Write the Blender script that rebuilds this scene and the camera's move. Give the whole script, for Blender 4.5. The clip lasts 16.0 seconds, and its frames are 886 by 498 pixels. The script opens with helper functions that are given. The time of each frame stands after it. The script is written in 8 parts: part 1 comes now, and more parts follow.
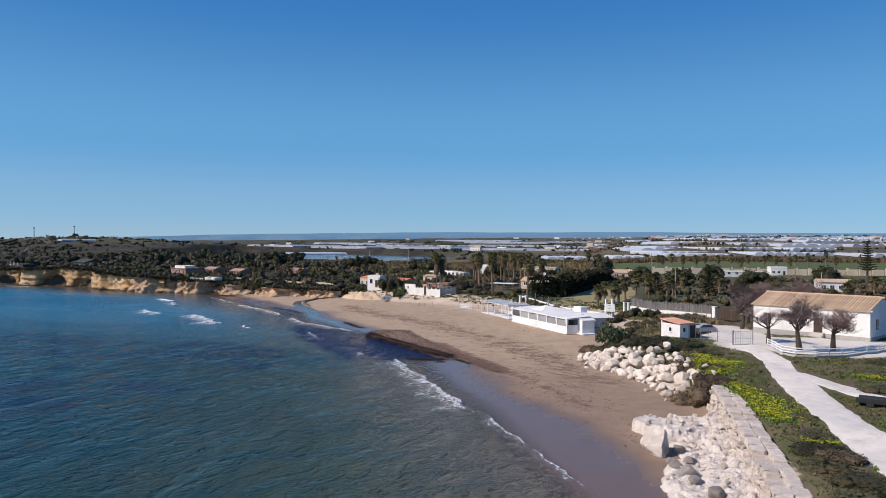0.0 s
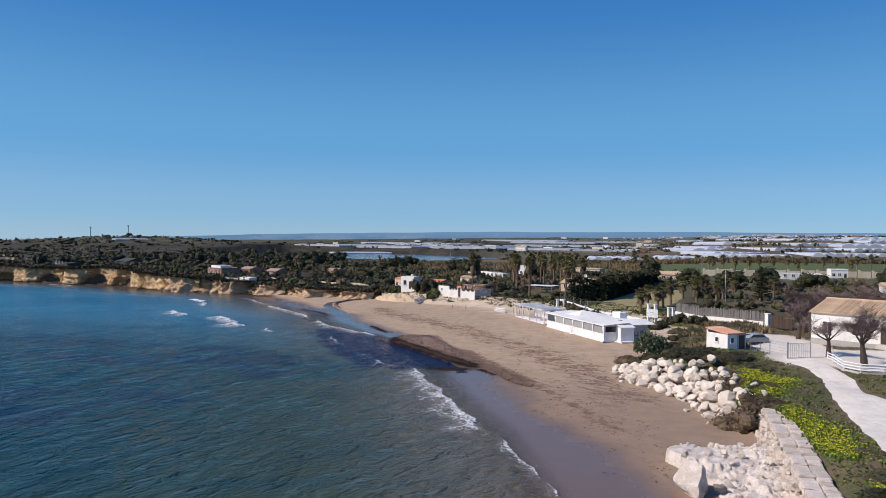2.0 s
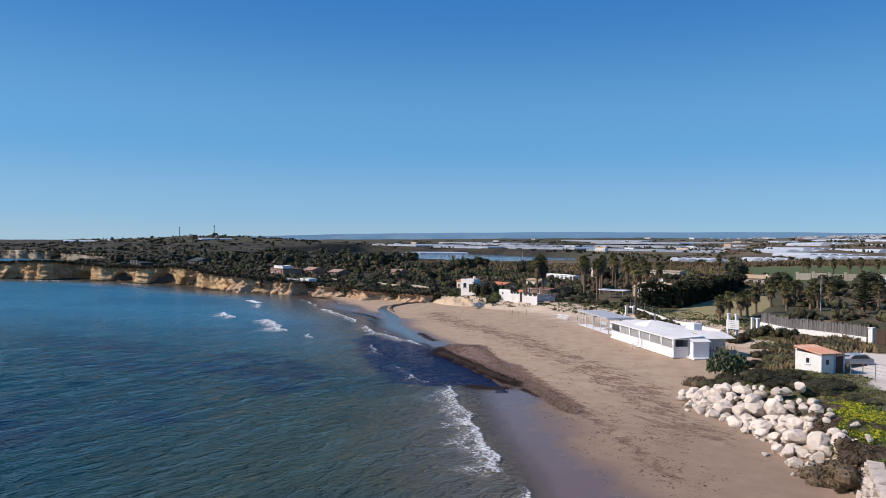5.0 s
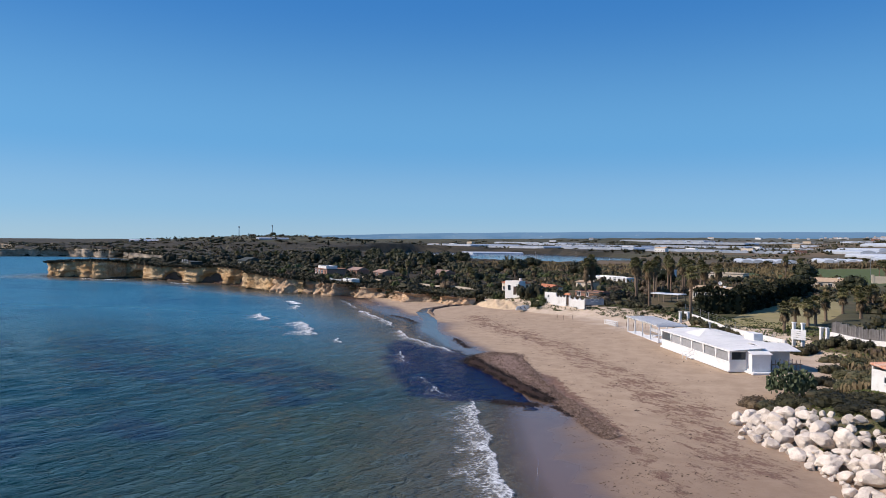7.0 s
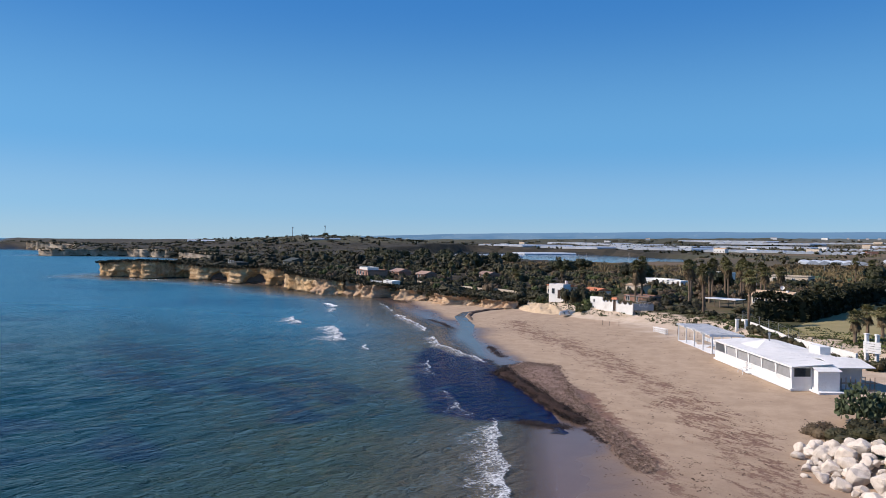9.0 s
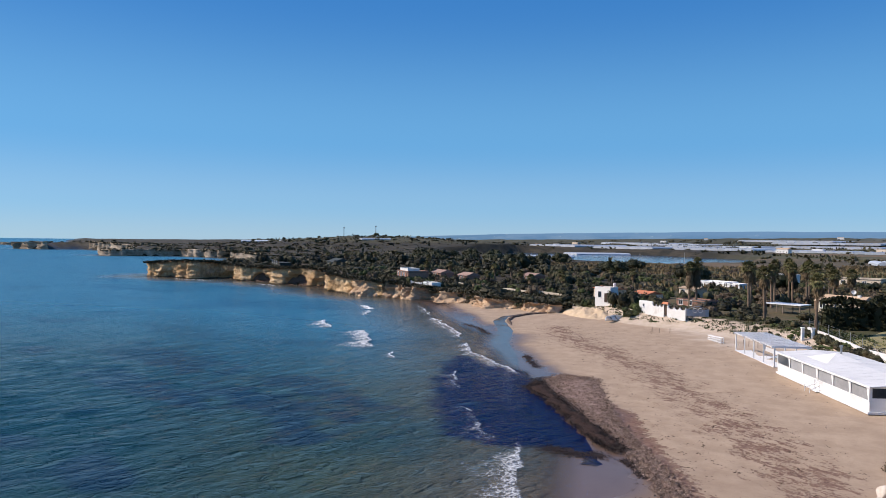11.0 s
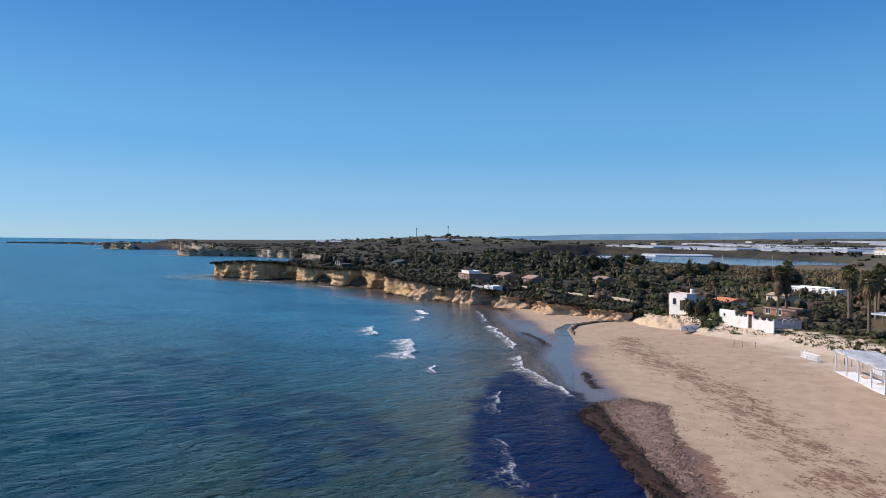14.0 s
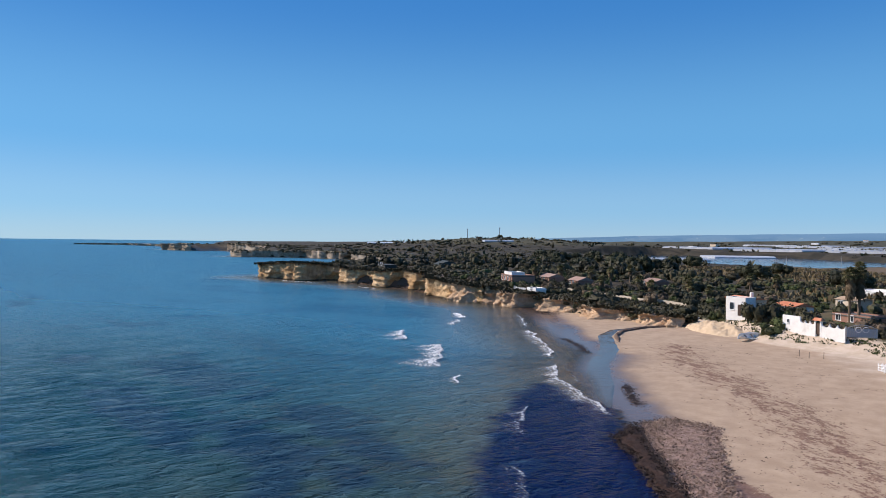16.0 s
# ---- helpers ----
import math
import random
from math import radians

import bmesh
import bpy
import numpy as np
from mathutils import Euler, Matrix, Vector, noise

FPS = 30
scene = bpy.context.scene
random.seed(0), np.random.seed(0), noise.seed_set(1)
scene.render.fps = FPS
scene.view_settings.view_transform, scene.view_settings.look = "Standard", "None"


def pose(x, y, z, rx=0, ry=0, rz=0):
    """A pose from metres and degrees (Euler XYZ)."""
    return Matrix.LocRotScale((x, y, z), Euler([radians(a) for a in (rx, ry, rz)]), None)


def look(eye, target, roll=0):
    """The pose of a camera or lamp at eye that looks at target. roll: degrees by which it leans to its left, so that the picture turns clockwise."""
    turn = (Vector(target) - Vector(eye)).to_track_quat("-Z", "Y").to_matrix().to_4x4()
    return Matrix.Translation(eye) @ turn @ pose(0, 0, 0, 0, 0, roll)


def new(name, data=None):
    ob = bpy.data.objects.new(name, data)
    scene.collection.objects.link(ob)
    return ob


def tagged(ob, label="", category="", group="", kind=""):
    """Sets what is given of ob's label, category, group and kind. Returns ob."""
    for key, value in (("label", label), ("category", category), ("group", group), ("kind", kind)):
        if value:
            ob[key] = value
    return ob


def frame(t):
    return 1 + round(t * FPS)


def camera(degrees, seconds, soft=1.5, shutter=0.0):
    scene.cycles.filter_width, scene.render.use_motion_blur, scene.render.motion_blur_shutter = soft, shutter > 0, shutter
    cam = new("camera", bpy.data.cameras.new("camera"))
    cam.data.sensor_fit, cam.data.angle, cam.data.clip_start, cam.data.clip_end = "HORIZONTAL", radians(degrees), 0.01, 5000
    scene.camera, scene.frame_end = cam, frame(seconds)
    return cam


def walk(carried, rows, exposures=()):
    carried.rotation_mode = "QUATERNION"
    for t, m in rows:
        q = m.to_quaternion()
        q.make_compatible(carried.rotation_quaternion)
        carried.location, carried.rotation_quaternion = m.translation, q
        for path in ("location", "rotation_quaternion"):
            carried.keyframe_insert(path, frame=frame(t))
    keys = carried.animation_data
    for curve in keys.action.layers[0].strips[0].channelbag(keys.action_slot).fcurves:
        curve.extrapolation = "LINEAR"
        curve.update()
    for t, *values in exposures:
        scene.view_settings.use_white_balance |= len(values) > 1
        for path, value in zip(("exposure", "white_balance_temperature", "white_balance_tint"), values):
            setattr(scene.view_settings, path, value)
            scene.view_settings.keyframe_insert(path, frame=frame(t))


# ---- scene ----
cam = camera(64.82, 16.0, soft=0.6)
PATH = [
    (0, (-2.860, 1.143, 16.303), (-20.814, 99.516, 15.691), 0.37),
    (0.5, (-2.328, 3.077, 16.415), (-21.858, 101.149, 15.783), 0.40),
    (1, (-1.866, 4.964, 16.467), (-22.992, 102.705, 15.790), 0.43),
    (1.5, (-1.410, 6.818, 16.481), (-24.214, 104.180, 15.778), 0.47),
    (2, (-0.985, 8.714, 16.509), (-25.546, 105.648, 15.796), 0.50),
    (2.5, (-0.562, 10.681, 16.581), (-26.924, 107.141, 15.842), 0.53),
    (3, (-0.185, 12.630, 16.652), (-28.354, 108.578, 15.879), 0.54),
    (3.5, (0.168, 14.512, 16.694), (-29.773, 109.921, 15.891), 0.55),
    (4, (0.445, 16.352, 16.724), (-31.242, 111.196, 15.921), 0.58),
    (6.5, (1.612, 26.408, 16.881), (-39.578, 117.526, 15.959), 0.73),
    (7, (1.682, 28.401, 16.940), (-41.275, 118.699, 15.978), 0.76),
    (7.5, (1.668, 30.389, 17.006), (-43.014, 119.846, 16.030), 0.78),
    (8, (1.645, 32.321, 17.064), (-44.731, 120.912, 16.073), 0.80),
    (8.5, (1.582, 34.275, 17.119), (-46.498, 121.952, 16.111), 0.80),
    (9, (1.470, 36.288, 17.180), (-48.260, 123.040, 16.150), 0.79),
    (11.5, (-0.251, 46.752, 17.267), (-57.863, 128.481, 16.148), 0.78),
    (12, (-0.690, 48.600, 17.315), (-59.765, 129.277, 16.187), 0.80),
    (12.5, (-1.155, 50.403, 17.350), (-61.683, 129.996, 16.197), 0.81),
    (13, (-1.691, 52.194, 17.394), (-63.651, 130.677, 16.228), 0.80),
    (13.5, (-2.284, 54.044, 17.445), (-65.600, 131.437, 16.265), 0.80),
    (14, (-2.939, 55.979, 17.474), (-67.595, 132.256, 16.299), 0.79),
    (14.5, (-3.648, 58.019, 17.458), (-69.710, 133.082, 16.307), 0.78),
    (15, (-4.356, 60.181, 17.373), (-71.859, 133.951, 16.260), 0.79),
    (15.5, (-5.057, 62.409, 17.206), (-73.983, 134.852, 16.138), 0.80),
    (16, (-5.739, 64.649, 16.992), (-76.033, 135.766, 15.952), 0.79),
]
walk(cam, [(t, look(eye, target, roll)) for t, eye, target, roll in PATH], [(0, -0.1), (8, 0.0), (16, 0.09)])

# sun and sky
SUN_EL, SUN_AZ = radians(40), math.atan2(-0.88, -0.47)
world = bpy.data.worlds.new("sky")
scene.world = world
world.use_nodes = True
sky = world.node_tree.nodes.new("ShaderNodeTexSky")
sky.sky_type, sky.sun_disc = "NISHITA", False
sky.sun_elevation, sky.sun_rotation = SUN_EL, SUN_AZ
sky.altitude, sky.air_density, sky.dust_density, sky.ozone_density = 20, 0.7, 0.0, 3.0
world.node_tree.nodes["Background"].inputs["Strength"].default_value = 0.125
hue = world.node_tree.nodes.new("ShaderNodeHueSaturation")
hue.inputs["Saturation"].default_value, hue.inputs["Value"].default_value = 1.0, 1.0
tint = world.node_tree.nodes.new("ShaderNodeMix")
tint.data_type, tint.blend_type = "RGBA", "MULTIPLY"
tint.inputs[0].default_value, tint.inputs[7].default_value = 1.0, (0.54, 0.83, 1.0, 1)
world.node_tree.links.new(sky.outputs[0], tint.inputs[6])
world.node_tree.links.new(tint.outputs[2], hue.inputs["Color"])
world.node_tree.links.new(hue.outputs[0], world.node_tree.nodes["Background"].inputs["Color"])
# haze evens the sky out: a clear gradient from the horizon upwards is laid over the sky model
wt = world.node_tree
up = wt.nodes.new("ShaderNodeSeparateXYZ")
wt.links.new(wt.nodes.new("ShaderNodeTexCoord").outputs["Generated"], up.inputs[0])
ramp = wt.nodes.new("ShaderNodeValToRGB")
ramp.color_ramp.interpolation = "EASE"
for at, c in ((0.0, (0.345, 0.485, 0.66)), (0.05, (0.258, 0.468, 0.705)), (0.14, (0.140, 0.398, 0.718)), (0.34, (0.042, 0.220, 0.592))):
    e = ramp.color_ramp.elements[0] if at == 0.0 else ramp.color_ramp.elements.new(at)
    e.color = (*c, 1)
ramp.color_ramp.elements[-1].color = (0.032, 0.127, 0.43, 1)
wt.links.new(up.outputs[2], ramp.inputs[0])
even = wt.nodes.new("ShaderNodeBackground")
wt.links.new(ramp.outputs[0], even.inputs["Color"])
both = wt.nodes.new("ShaderNodeMixShader")
both.inputs[0].default_value = 0.78
wt.links.new(wt.nodes["Background"].outputs[0], both.inputs[1])
wt.links.new(even.outputs[0], both.inputs[2])
wt.links.new(both.outputs[0], wt.nodes["World Output"].inputs["Surface"])
sun = new("sun", bpy.data.lights.new("sun", "SUN"))
sun.data.energy, sun.data.angle, sun.data.color = 5.2, radians(0.53), (1.0, 0.885, 0.80)
sun.matrix_world = look((0, 0, 0), (-math.sin(SUN_AZ) * math.cos(SUN_EL), -math.cos(SUN_AZ) * math.cos(SUN_EL), -math.sin(SUN_EL)))


# ---- building tools ----
class Build:
    """Gathers vertices and faces for one mesh."""

    def __init__(self):
        self.v, self.f = [], []

    def add(self, verts, faces):
        k = len(self.v)
        self.v += [tuple(p) for p in verts]
        self.f += [tuple(k + i for i in f) for f in faces]
        return self

    def box(self, x0, y0, z0, x1, y1, z1, c=0.0):
        """A box; c chamfers its upright edges and its top."""
        if c <= 0:
            p = [(x, y, z) for z in (z0, z1) for x, y in ((x0, y0), (x1, y0), (x1, y1), (x0, y1))]
            return self.add(p, [(3, 2, 1, 0), (4, 5, 6, 7), (0, 1, 5, 4), (1, 2, 6, 5), (2, 3, 7, 6), (3, 0, 4, 7)])
        ring = lambda k: [(x0 + k, y0), (x1 - k, y0), (x1, y0 + k), (x1, y1 - k), (x1 - k, y1), (x0 + k, y1), (x0, y1 - k), (x0, y0 + k)]
        inner = [(x0 + c, y0 + c), (x1 - c, y0 + c), (x1 - c, y0 + c), (x1 - c, y1 - c), (x1 - c, y1 - c), (x0 + c, y1 - c), (x0 + c, y1 - c), (x0 + c, y0 + c)]
        p = [(x, y, z0) for x, y in ring(c)] + [(x, y, z1 - c) for x, y in ring(c)] + [(x * 0.999 + 0.001 * a, y * 0.999 + 0.001 * b, z1) for (x, y), (a, b) in zip(inner, ring(c))]
        f = [tuple(range(7, -1, -1)), tuple(range(16, 24))]
        for k in (0, 8):
            f += [(k + i, k + (i + 1) % 8, k + 8 + (i + 1) % 8, k + 8 + i) for i in range(8)]
        return self.add(p, f)

    def hull(self, low, high):
        """A prism between two loops of equal length."""
        n = len(low)
        f = [tuple(range(n - 1, -1, -1)), tuple(range(n, 2 * n))]
        f += [(i, (i + 1) % n, n + (i + 1) % n, n + i) for i in range(n)]
        return self.add(list(low) + list(high), f)

    def tube(self, pts, radii, n=6, caps=True):
        pts = [Vector(p) for p in pts]
        rings = []
        for i, p in enumerate(pts):
            d = (pts[min(i + 1, len(pts) - 1)] - pts[max(i - 1, 0)]).normalized()
            a = d.orthogonal().normalized() if abs(d.z) < 0.999 else Vector((1, 0, 0))
            if abs(d.z) < 0.999:
                a = Vector((0, 0, 1)).cross(d).normalized()
            b = d.cross(a)
            rings.append([p + (a * math.cos(2 * math.pi * k / n) + b * math.sin(2 * math.pi * k / n)) * radii[i] for k in range(n)])
        f = []
        for i in range(len(pts) - 1):
            f += [(i * n + k, i * n + (k + 1) % n, (i + 1) * n + (k + 1) % n, (i + 1) * n + k) for k in range(n)]
        if caps:
            f += [tuple(range(n - 1, -1, -1)), tuple(range((len(pts) - 1) * n, len(pts) * n))]
        return self.add([q for r in rings for q in r], f)

    def mesh(self, name, mat, smooth=False):
        me = bpy.data.meshes.new(name)
        me.from_pydata(self.v, [], self.f)
        me.materials.append(mat)
        if smooth:
            me.polygons.foreach_set("use_smooth", [True] * len(me.polygons))
        me.update()
        return me


def part(name, b, mat, parent=None, label="", smooth=False):
    """Links a Build (or a mesh) as one mesh object under a thing or a part."""
    me = b if isinstance(b, bpy.types.Mesh) else b.mesh(name, mat, smooth)
    ob = new(name, me)
    if parent is not None:
        ob.parent = parent
    return tagged(ob, label)


def thing(name, m, label, category, group=""):
    ob = new(name)
    ob.matrix_basis = m
    ob.empty_display_size = 0.2
    return tagged(ob, label, category, group)


def setting(name, b, mat, label, category, smooth=False, m=None):
    ob = part(name, b, mat, None, label, smooth)
    if m is not None:
        ob.matrix_basis = m
    return tagged(ob, "", category, "", "structure")


def array_mesh(name, co, quads, mat, smooth=True):
    me = bpy.data.meshes.new(name)
    me.vertices.add(len(co))
    me.vertices.foreach_set("co", np.asarray(co, np.float32).ravel())
    n = quads.shape[1]
    me.loops.add(quads.size)
    me.loops.foreach_set("vertex_index", quads.astype(np.int32).ravel())
    me.polygons.add(len(quads))
    me.polygons.foreach_set("loop_start", np.arange(0, quads.size, n, dtype=np.int32))
    if smooth:
        me.polygons.foreach_set("use_smooth", np.ones(len(quads), bool))
    me.materials.append(mat)
    me.update(calc_edges=True)
    me.validate()
    return me


def zone(me, name, rgba):
    at = me.attributes.new(name, "FLOAT_COLOR", "POINT")
    at.data.foreach_set("color", np.asarray(rgba, np.float32).ravel())


# ---- materials ----
class Nodes:
    def __init__(self, name):
        self.mat = bpy.data.materials.new(name)
        self.mat.use_nodes = True
        self.t = self.mat.node_tree
        self.bsdf = self.t.nodes["Principled BSDF"]
        self.bsdf.inputs["Specular IOR Level"].default_value = 0.3

    def n(self, kind, **vals):
        nd = self.t.nodes.new("ShaderNode" + kind)
        for k, v in vals.items():
            self.put(nd.inputs[k.replace("_", " ")], v)
        return nd

    def put(self, socket, v):
        if isinstance(v, bpy.types.NodeSocket):
            self.t.links.new(v, socket)
        elif isinstance(v, (tuple, list)) and len(v) == 3 and socket.type == "RGBA":
            socket.default_value = (*v, 1)
        else:
            socket.default_value = v

    def pos(self):
        return self.n("NewGeometry").outputs["Position"]

    def obj(self):
        return self.n("TexCoord").outputs["Object"]

    def noise(self, scale, vec=None, detail=4, rough=0.6, distort=0.0):
        nd = self.n("TexNoise", Scale=scale, Detail=detail, Roughness=rough, Distortion=distort)
        if vec is not None:
            self.put(nd.inputs["Vector"], vec)
        return nd.outputs["Fac"]

    def stretch(self, vec, scale, rot=(0, 0, 0), loc=(0, 0, 0)):
        return self.n("Mapping", Vector=vec, Scale=scale, Rotation=rot, Location=loc).outputs[0]

    def grain(self, vec, along, ratio):
        """Coordinates whose features run long in one direction (degrees from x)."""
        return self.stretch(self.stretch(vec, (1, 1, 1), (0, 0, radians(-along))), (ratio, 1.0, 1.0))

    def math(self, op, a, b=0.0, clamp=False):
        nd = self.t.nodes.new("ShaderNodeMath")
        nd.operation, nd.use_clamp = op, clamp
        self.put(nd.inputs[0], a)
        self.put(nd.inputs[1], b)
        return nd.outputs[0]

    def step(self, x, lo, hi):
        nd = self.t.nodes.new("ShaderNodeMapRange")
        nd.interpolation_type = "SMOOTHSTEP"
        self.put(nd.inputs[0], x)
        self.put(nd.inputs[1], lo)
        self.put(nd.inputs[2], hi)
        return nd.outputs[0]

    def mix(self, fac, a, b, kind="MIX"):
        nd = self.t.nodes.new("ShaderNodeMix")
        nd.data_type, nd.blend_type = "RGBA", kind
        self.put(nd.inputs[0], fac)
        self.put(nd.inputs[6], a)
        self.put(nd.inputs[7], b)
        return nd.outputs[2]

    def attr(self, name):
        a = self.n("Attribute")
        a.attribute_name = name
        s = self.n("SeparateColor", Color=a.outputs["Color"])
        return s.outputs[0], s.outputs[1], s.outputs[2], a.outputs["Alpha"]

    def rand(self):
        return self.n("ObjectInfo").outputs["Random"]

    def bump(self, height, strength=0.5, dist=0.1, under=None):
        nd = self.n("Bump", Height=height, Strength=strength, Distance=dist)
        if under is not None:
            self.put(nd.inputs["Normal"], under)
        return nd.outputs[0]

    def done(self, color, rough=0.8, normal=None, metal=0.0, spec=None):
        i = self.bsdf.inputs
        self.put(i["Base Color"], color)
        self.put(i["Roughness"], rough)
        self.put(i["Metallic"], metal)
        if spec is not None:
            self.put(i["Specular IOR Level"], spec)
        if normal is not None:
            self.put(i["Normal"], normal)
        return self.mat


def surface(name, c1, c2, scale=1.0, rough=0.8, bump=0.3, dist=0.05, vary=0.0, stain=None, metal=0.0, world_space=False):
    """Two tones at two scales with fine relief; vary shifts the tone from object to object."""
    k = Nodes(name)
    p = k.pos() if world_space else k.obj()
    a = k.noise(scale, p, 5, 0.65)
    b = k.noise(scale * 9, p, 3, 0.7)
    m = k.math("ADD", k.math("MULTIPLY", a, 0.65), k.math("MULTIPLY", b, 0.35))
    col = k.mix(k.step(m, 0.33, 0.67), c1, c2)
    if stain:
        col = k.mix(k.math("MULTIPLY", k.step(k.noise(scale * 0.45, p, 6, 0.75, 0.6), 0.52, 0.72), 0.75), col, stain)
    if vary:
        f = k.math("ADD", 1.0 - vary, k.math("MULTIPLY", k.rand(), 2 * vary))
        col = k.mix(1.0, col, k.n("CombineColor", Red=f, Green=f, Blue=f).outputs[0], "MULTIPLY")
    return k.done(col, rough, k.bump(m, bump, dist) if bump else None, metal)


def leafy(name, c1, c2, c3, vary=0.35):
    """Leaves: the tone changes from clump to clump and from plant to plant."""
    k = Nodes(name)
    isl = k.n("NewGeometry").outputs["Random Per Island"]
    col = k.mix(isl, c1, c2)
    col = k.mix(k.math("MULTIPLY", k.step(k.noise(0.9, k.obj(), 3), 0.45, 0.7), 0.7), col, c3)
    f = k.math("ADD", 1.0 - vary, k.math("MULTIPLY", k.rand(), 2 * vary))
    col = k.mix(1.0, col, k.n("CombineColor", Red=f, Green=f, Blue=k.math("MULTIPLY", f, 0.95)).outputs[0], "MULTIPLY")
    m = k.done(col, 0.65, None, 0.0, 0.25)
    return m


# ---- lie of the land ----
# coast: x, y, height of the edge, width of the rise, width of the beach before it
EDGE = [
    (12, -200, 3, 8), (10, 0, 3, 7), (8.3, 30, 2.3, 2), (9.1, 42, 2.3, 1.6), (9.8, 50, 2.35, 1.6), (10.7, 61, 2.4, 1.6), (11.2, 69, 2.5, 1.8), (9.2, 75.5, 2.7, 3), (8.4, 79, 2.9, 4),
    (5.5, 88, 3, 7), (1.5, 93.5, 3, 8), (-0.6, 99, 3.1, 9), (1.5, 107, 3.1, 9), (7, 117, 3, 8), (10.5, 128, 3, 8), (8, 142, 2.8, 9), (-6, 157, 2.7, 9), (-14, 163, 2.8, 9),
    (-26, 174, 3, 10), (-38, 181, 3, 9), (-50, 184, 3, 8), (-60, 193, 3, 6), (-69, 200, 2.4, 5), (-76, 201, 2.3, 3), (-85, 201, 2.6, 3),
    (-102, 208, 2.9, 3), (-116, 213, 3.3, 3), (-128, 213, 3.8, 2.5), (-134, 212, 4.5, 2.5), (-150, 215, 4.9, 2.5), (-163, 219.5, 5.5, 2.5),
    (-172, 229, 6.2, 2.5), (-188, 233, 6.6, 2.5), (-203, 231.5, 5.8, 2.5), (-212, 240, 5.4, 2.5), (-229, 235.5, 5.8, 2.5), (-240, 245, 5.7, 2.5), (-252.5, 244, 6.4, 2.5),
    (-251.5, 230, 7.2, 2.5), (-266, 231, 6.8, 2.5), (-281, 227.5, 5.8, 2.5), (-288, 238, 5.8, 3), (-285, 265, 5.6, 4), (-320, 330, 5, 6), (-400, 400, 6, 6),
    (-500, 452, 6.6, 4), (-572, 452, 6.6, 4), (-606, 410, 5.6, 4), (-630, 402, 5.0, 4), (-645, 440, 4, 5), (-760, 520, 8, 6), (-922, 556, 11, 5),
    (-925, 505, 10, 5), (-1010, 500, 8.5, 5), (-1040, 560, 6, 10), (-1400, 676, 4, 20), (-1600, 684, 4, 15), (-1705, 600, 2.5, 10),
    (-1660, 640, 4, 15), (-1450, 760, 6, 20), (-1500, 820, 8, 30), (-4300, 2350, 20, 60), (-6000, 3300, 20, 60),
]
# the line where sea and sand meet
SHORE = [
    (12, -200), (7, -40), (4, 10), (2, 36), (-0.6, 47.5), (-4.6, 58.5), (-9, 70.5), (-14, 80), (-18.3, 89.5), (-21.5, 97.5), (-26.5, 105.5), (-33, 114), (-37.6, 119.3),
    (-39.5, 126), (-46, 132), (-52.5, 140.5), (-58.5, 147), (-64, 158), (-75, 166.5), (-94, 185), (-107, 198.5), (-118, 208), (-128, 212.5),
] + [e[:2] for e in EDGE[28:30]] + [(-160, 217), (-168, 224.5), (-178, 229), (-188, 231.5)] + [e[:2] for e in EDGE[33:]]
EDGE_A, SHORE_A = np.array(EDGE, float), np.array(SHORE, float)


def side(px, py, line, extra=None):
    """Distance to a line of points, positive inland (to its right as it runs), and what is interpolated along it."""
    best = np.full(px.shape, 1e18)
    sign = np.ones(px.shape)
    more = None if extra is None else np.zeros(px.shape + (extra.shape[1],))
    inside = np.zeros(px.shape, bool)
    loop = np.vstack([line[:, :2], [(-6000, 9000), (9000, 9000), (9000, -200)]])
    for i in range(len(loop)):
        (ax, ay), (bx, by) = loop[i], loop[(i + 1) % len(loop)]
        cond = (ay > py) != (by > py)
        inside ^= cond & (px < (bx - ax) * (py - ay) / ((by - ay) if by != ay else 1e-9) + ax)
    for i in range(len(line) - 1):
        ax, ay = line[i, :2]
        dx, dy = line[i + 1, 0] - ax, line[i + 1, 1] - ay
        u = np.clip(((px - ax) * dx + (py - ay) * dy) / (dx * dx + dy * dy), 0, 1)
        d = (px - ax - u * dx) ** 2 + (py - ay - u * dy) ** 2
        near = d < best
        best = np.where(near, d, best)
        if extra is not None:
            val = extra[i] + (extra[i + 1] - extra[i]) * u[..., None]
            more = np.where(near[..., None], val, more)
    return np.where(inside, 1, -1) * np.sqrt(best), more


def smooth(x, lo, hi):
    t = np.clip((x - lo) / (hi - lo), 0, 1)
    return t * t * (3 - 2 * t)


def waves(x, y, seed, base, octaves=4):
    """Cheap smooth noise of unit size, from crossed sines."""
    r = np.random.RandomState(seed)
    out, amp = np.zeros_like(x), 1.0
    for o in range(octaves):
        for _ in range(3):
            a, p, k = r.uniform(0, 6.28), r.uniform(0, 6.28), 6.28 / (base / 2 ** o) * r.uniform(0.7, 1.3)
            out += amp * np.sin((x * math.cos(a) + y * math.sin(a)) * k + p + 1.5 * np.sin((x * math.sin(a) - y * math.cos(a)) * k * 0.6 + p)) / 3
        amp *= 0.55
    return out


LAGOON = [(-490, 770), (-339, 690), (-240, 620), (-165, 625), (-128, 700), (-135, 860), (-320, 1075), (-530, 1065)]


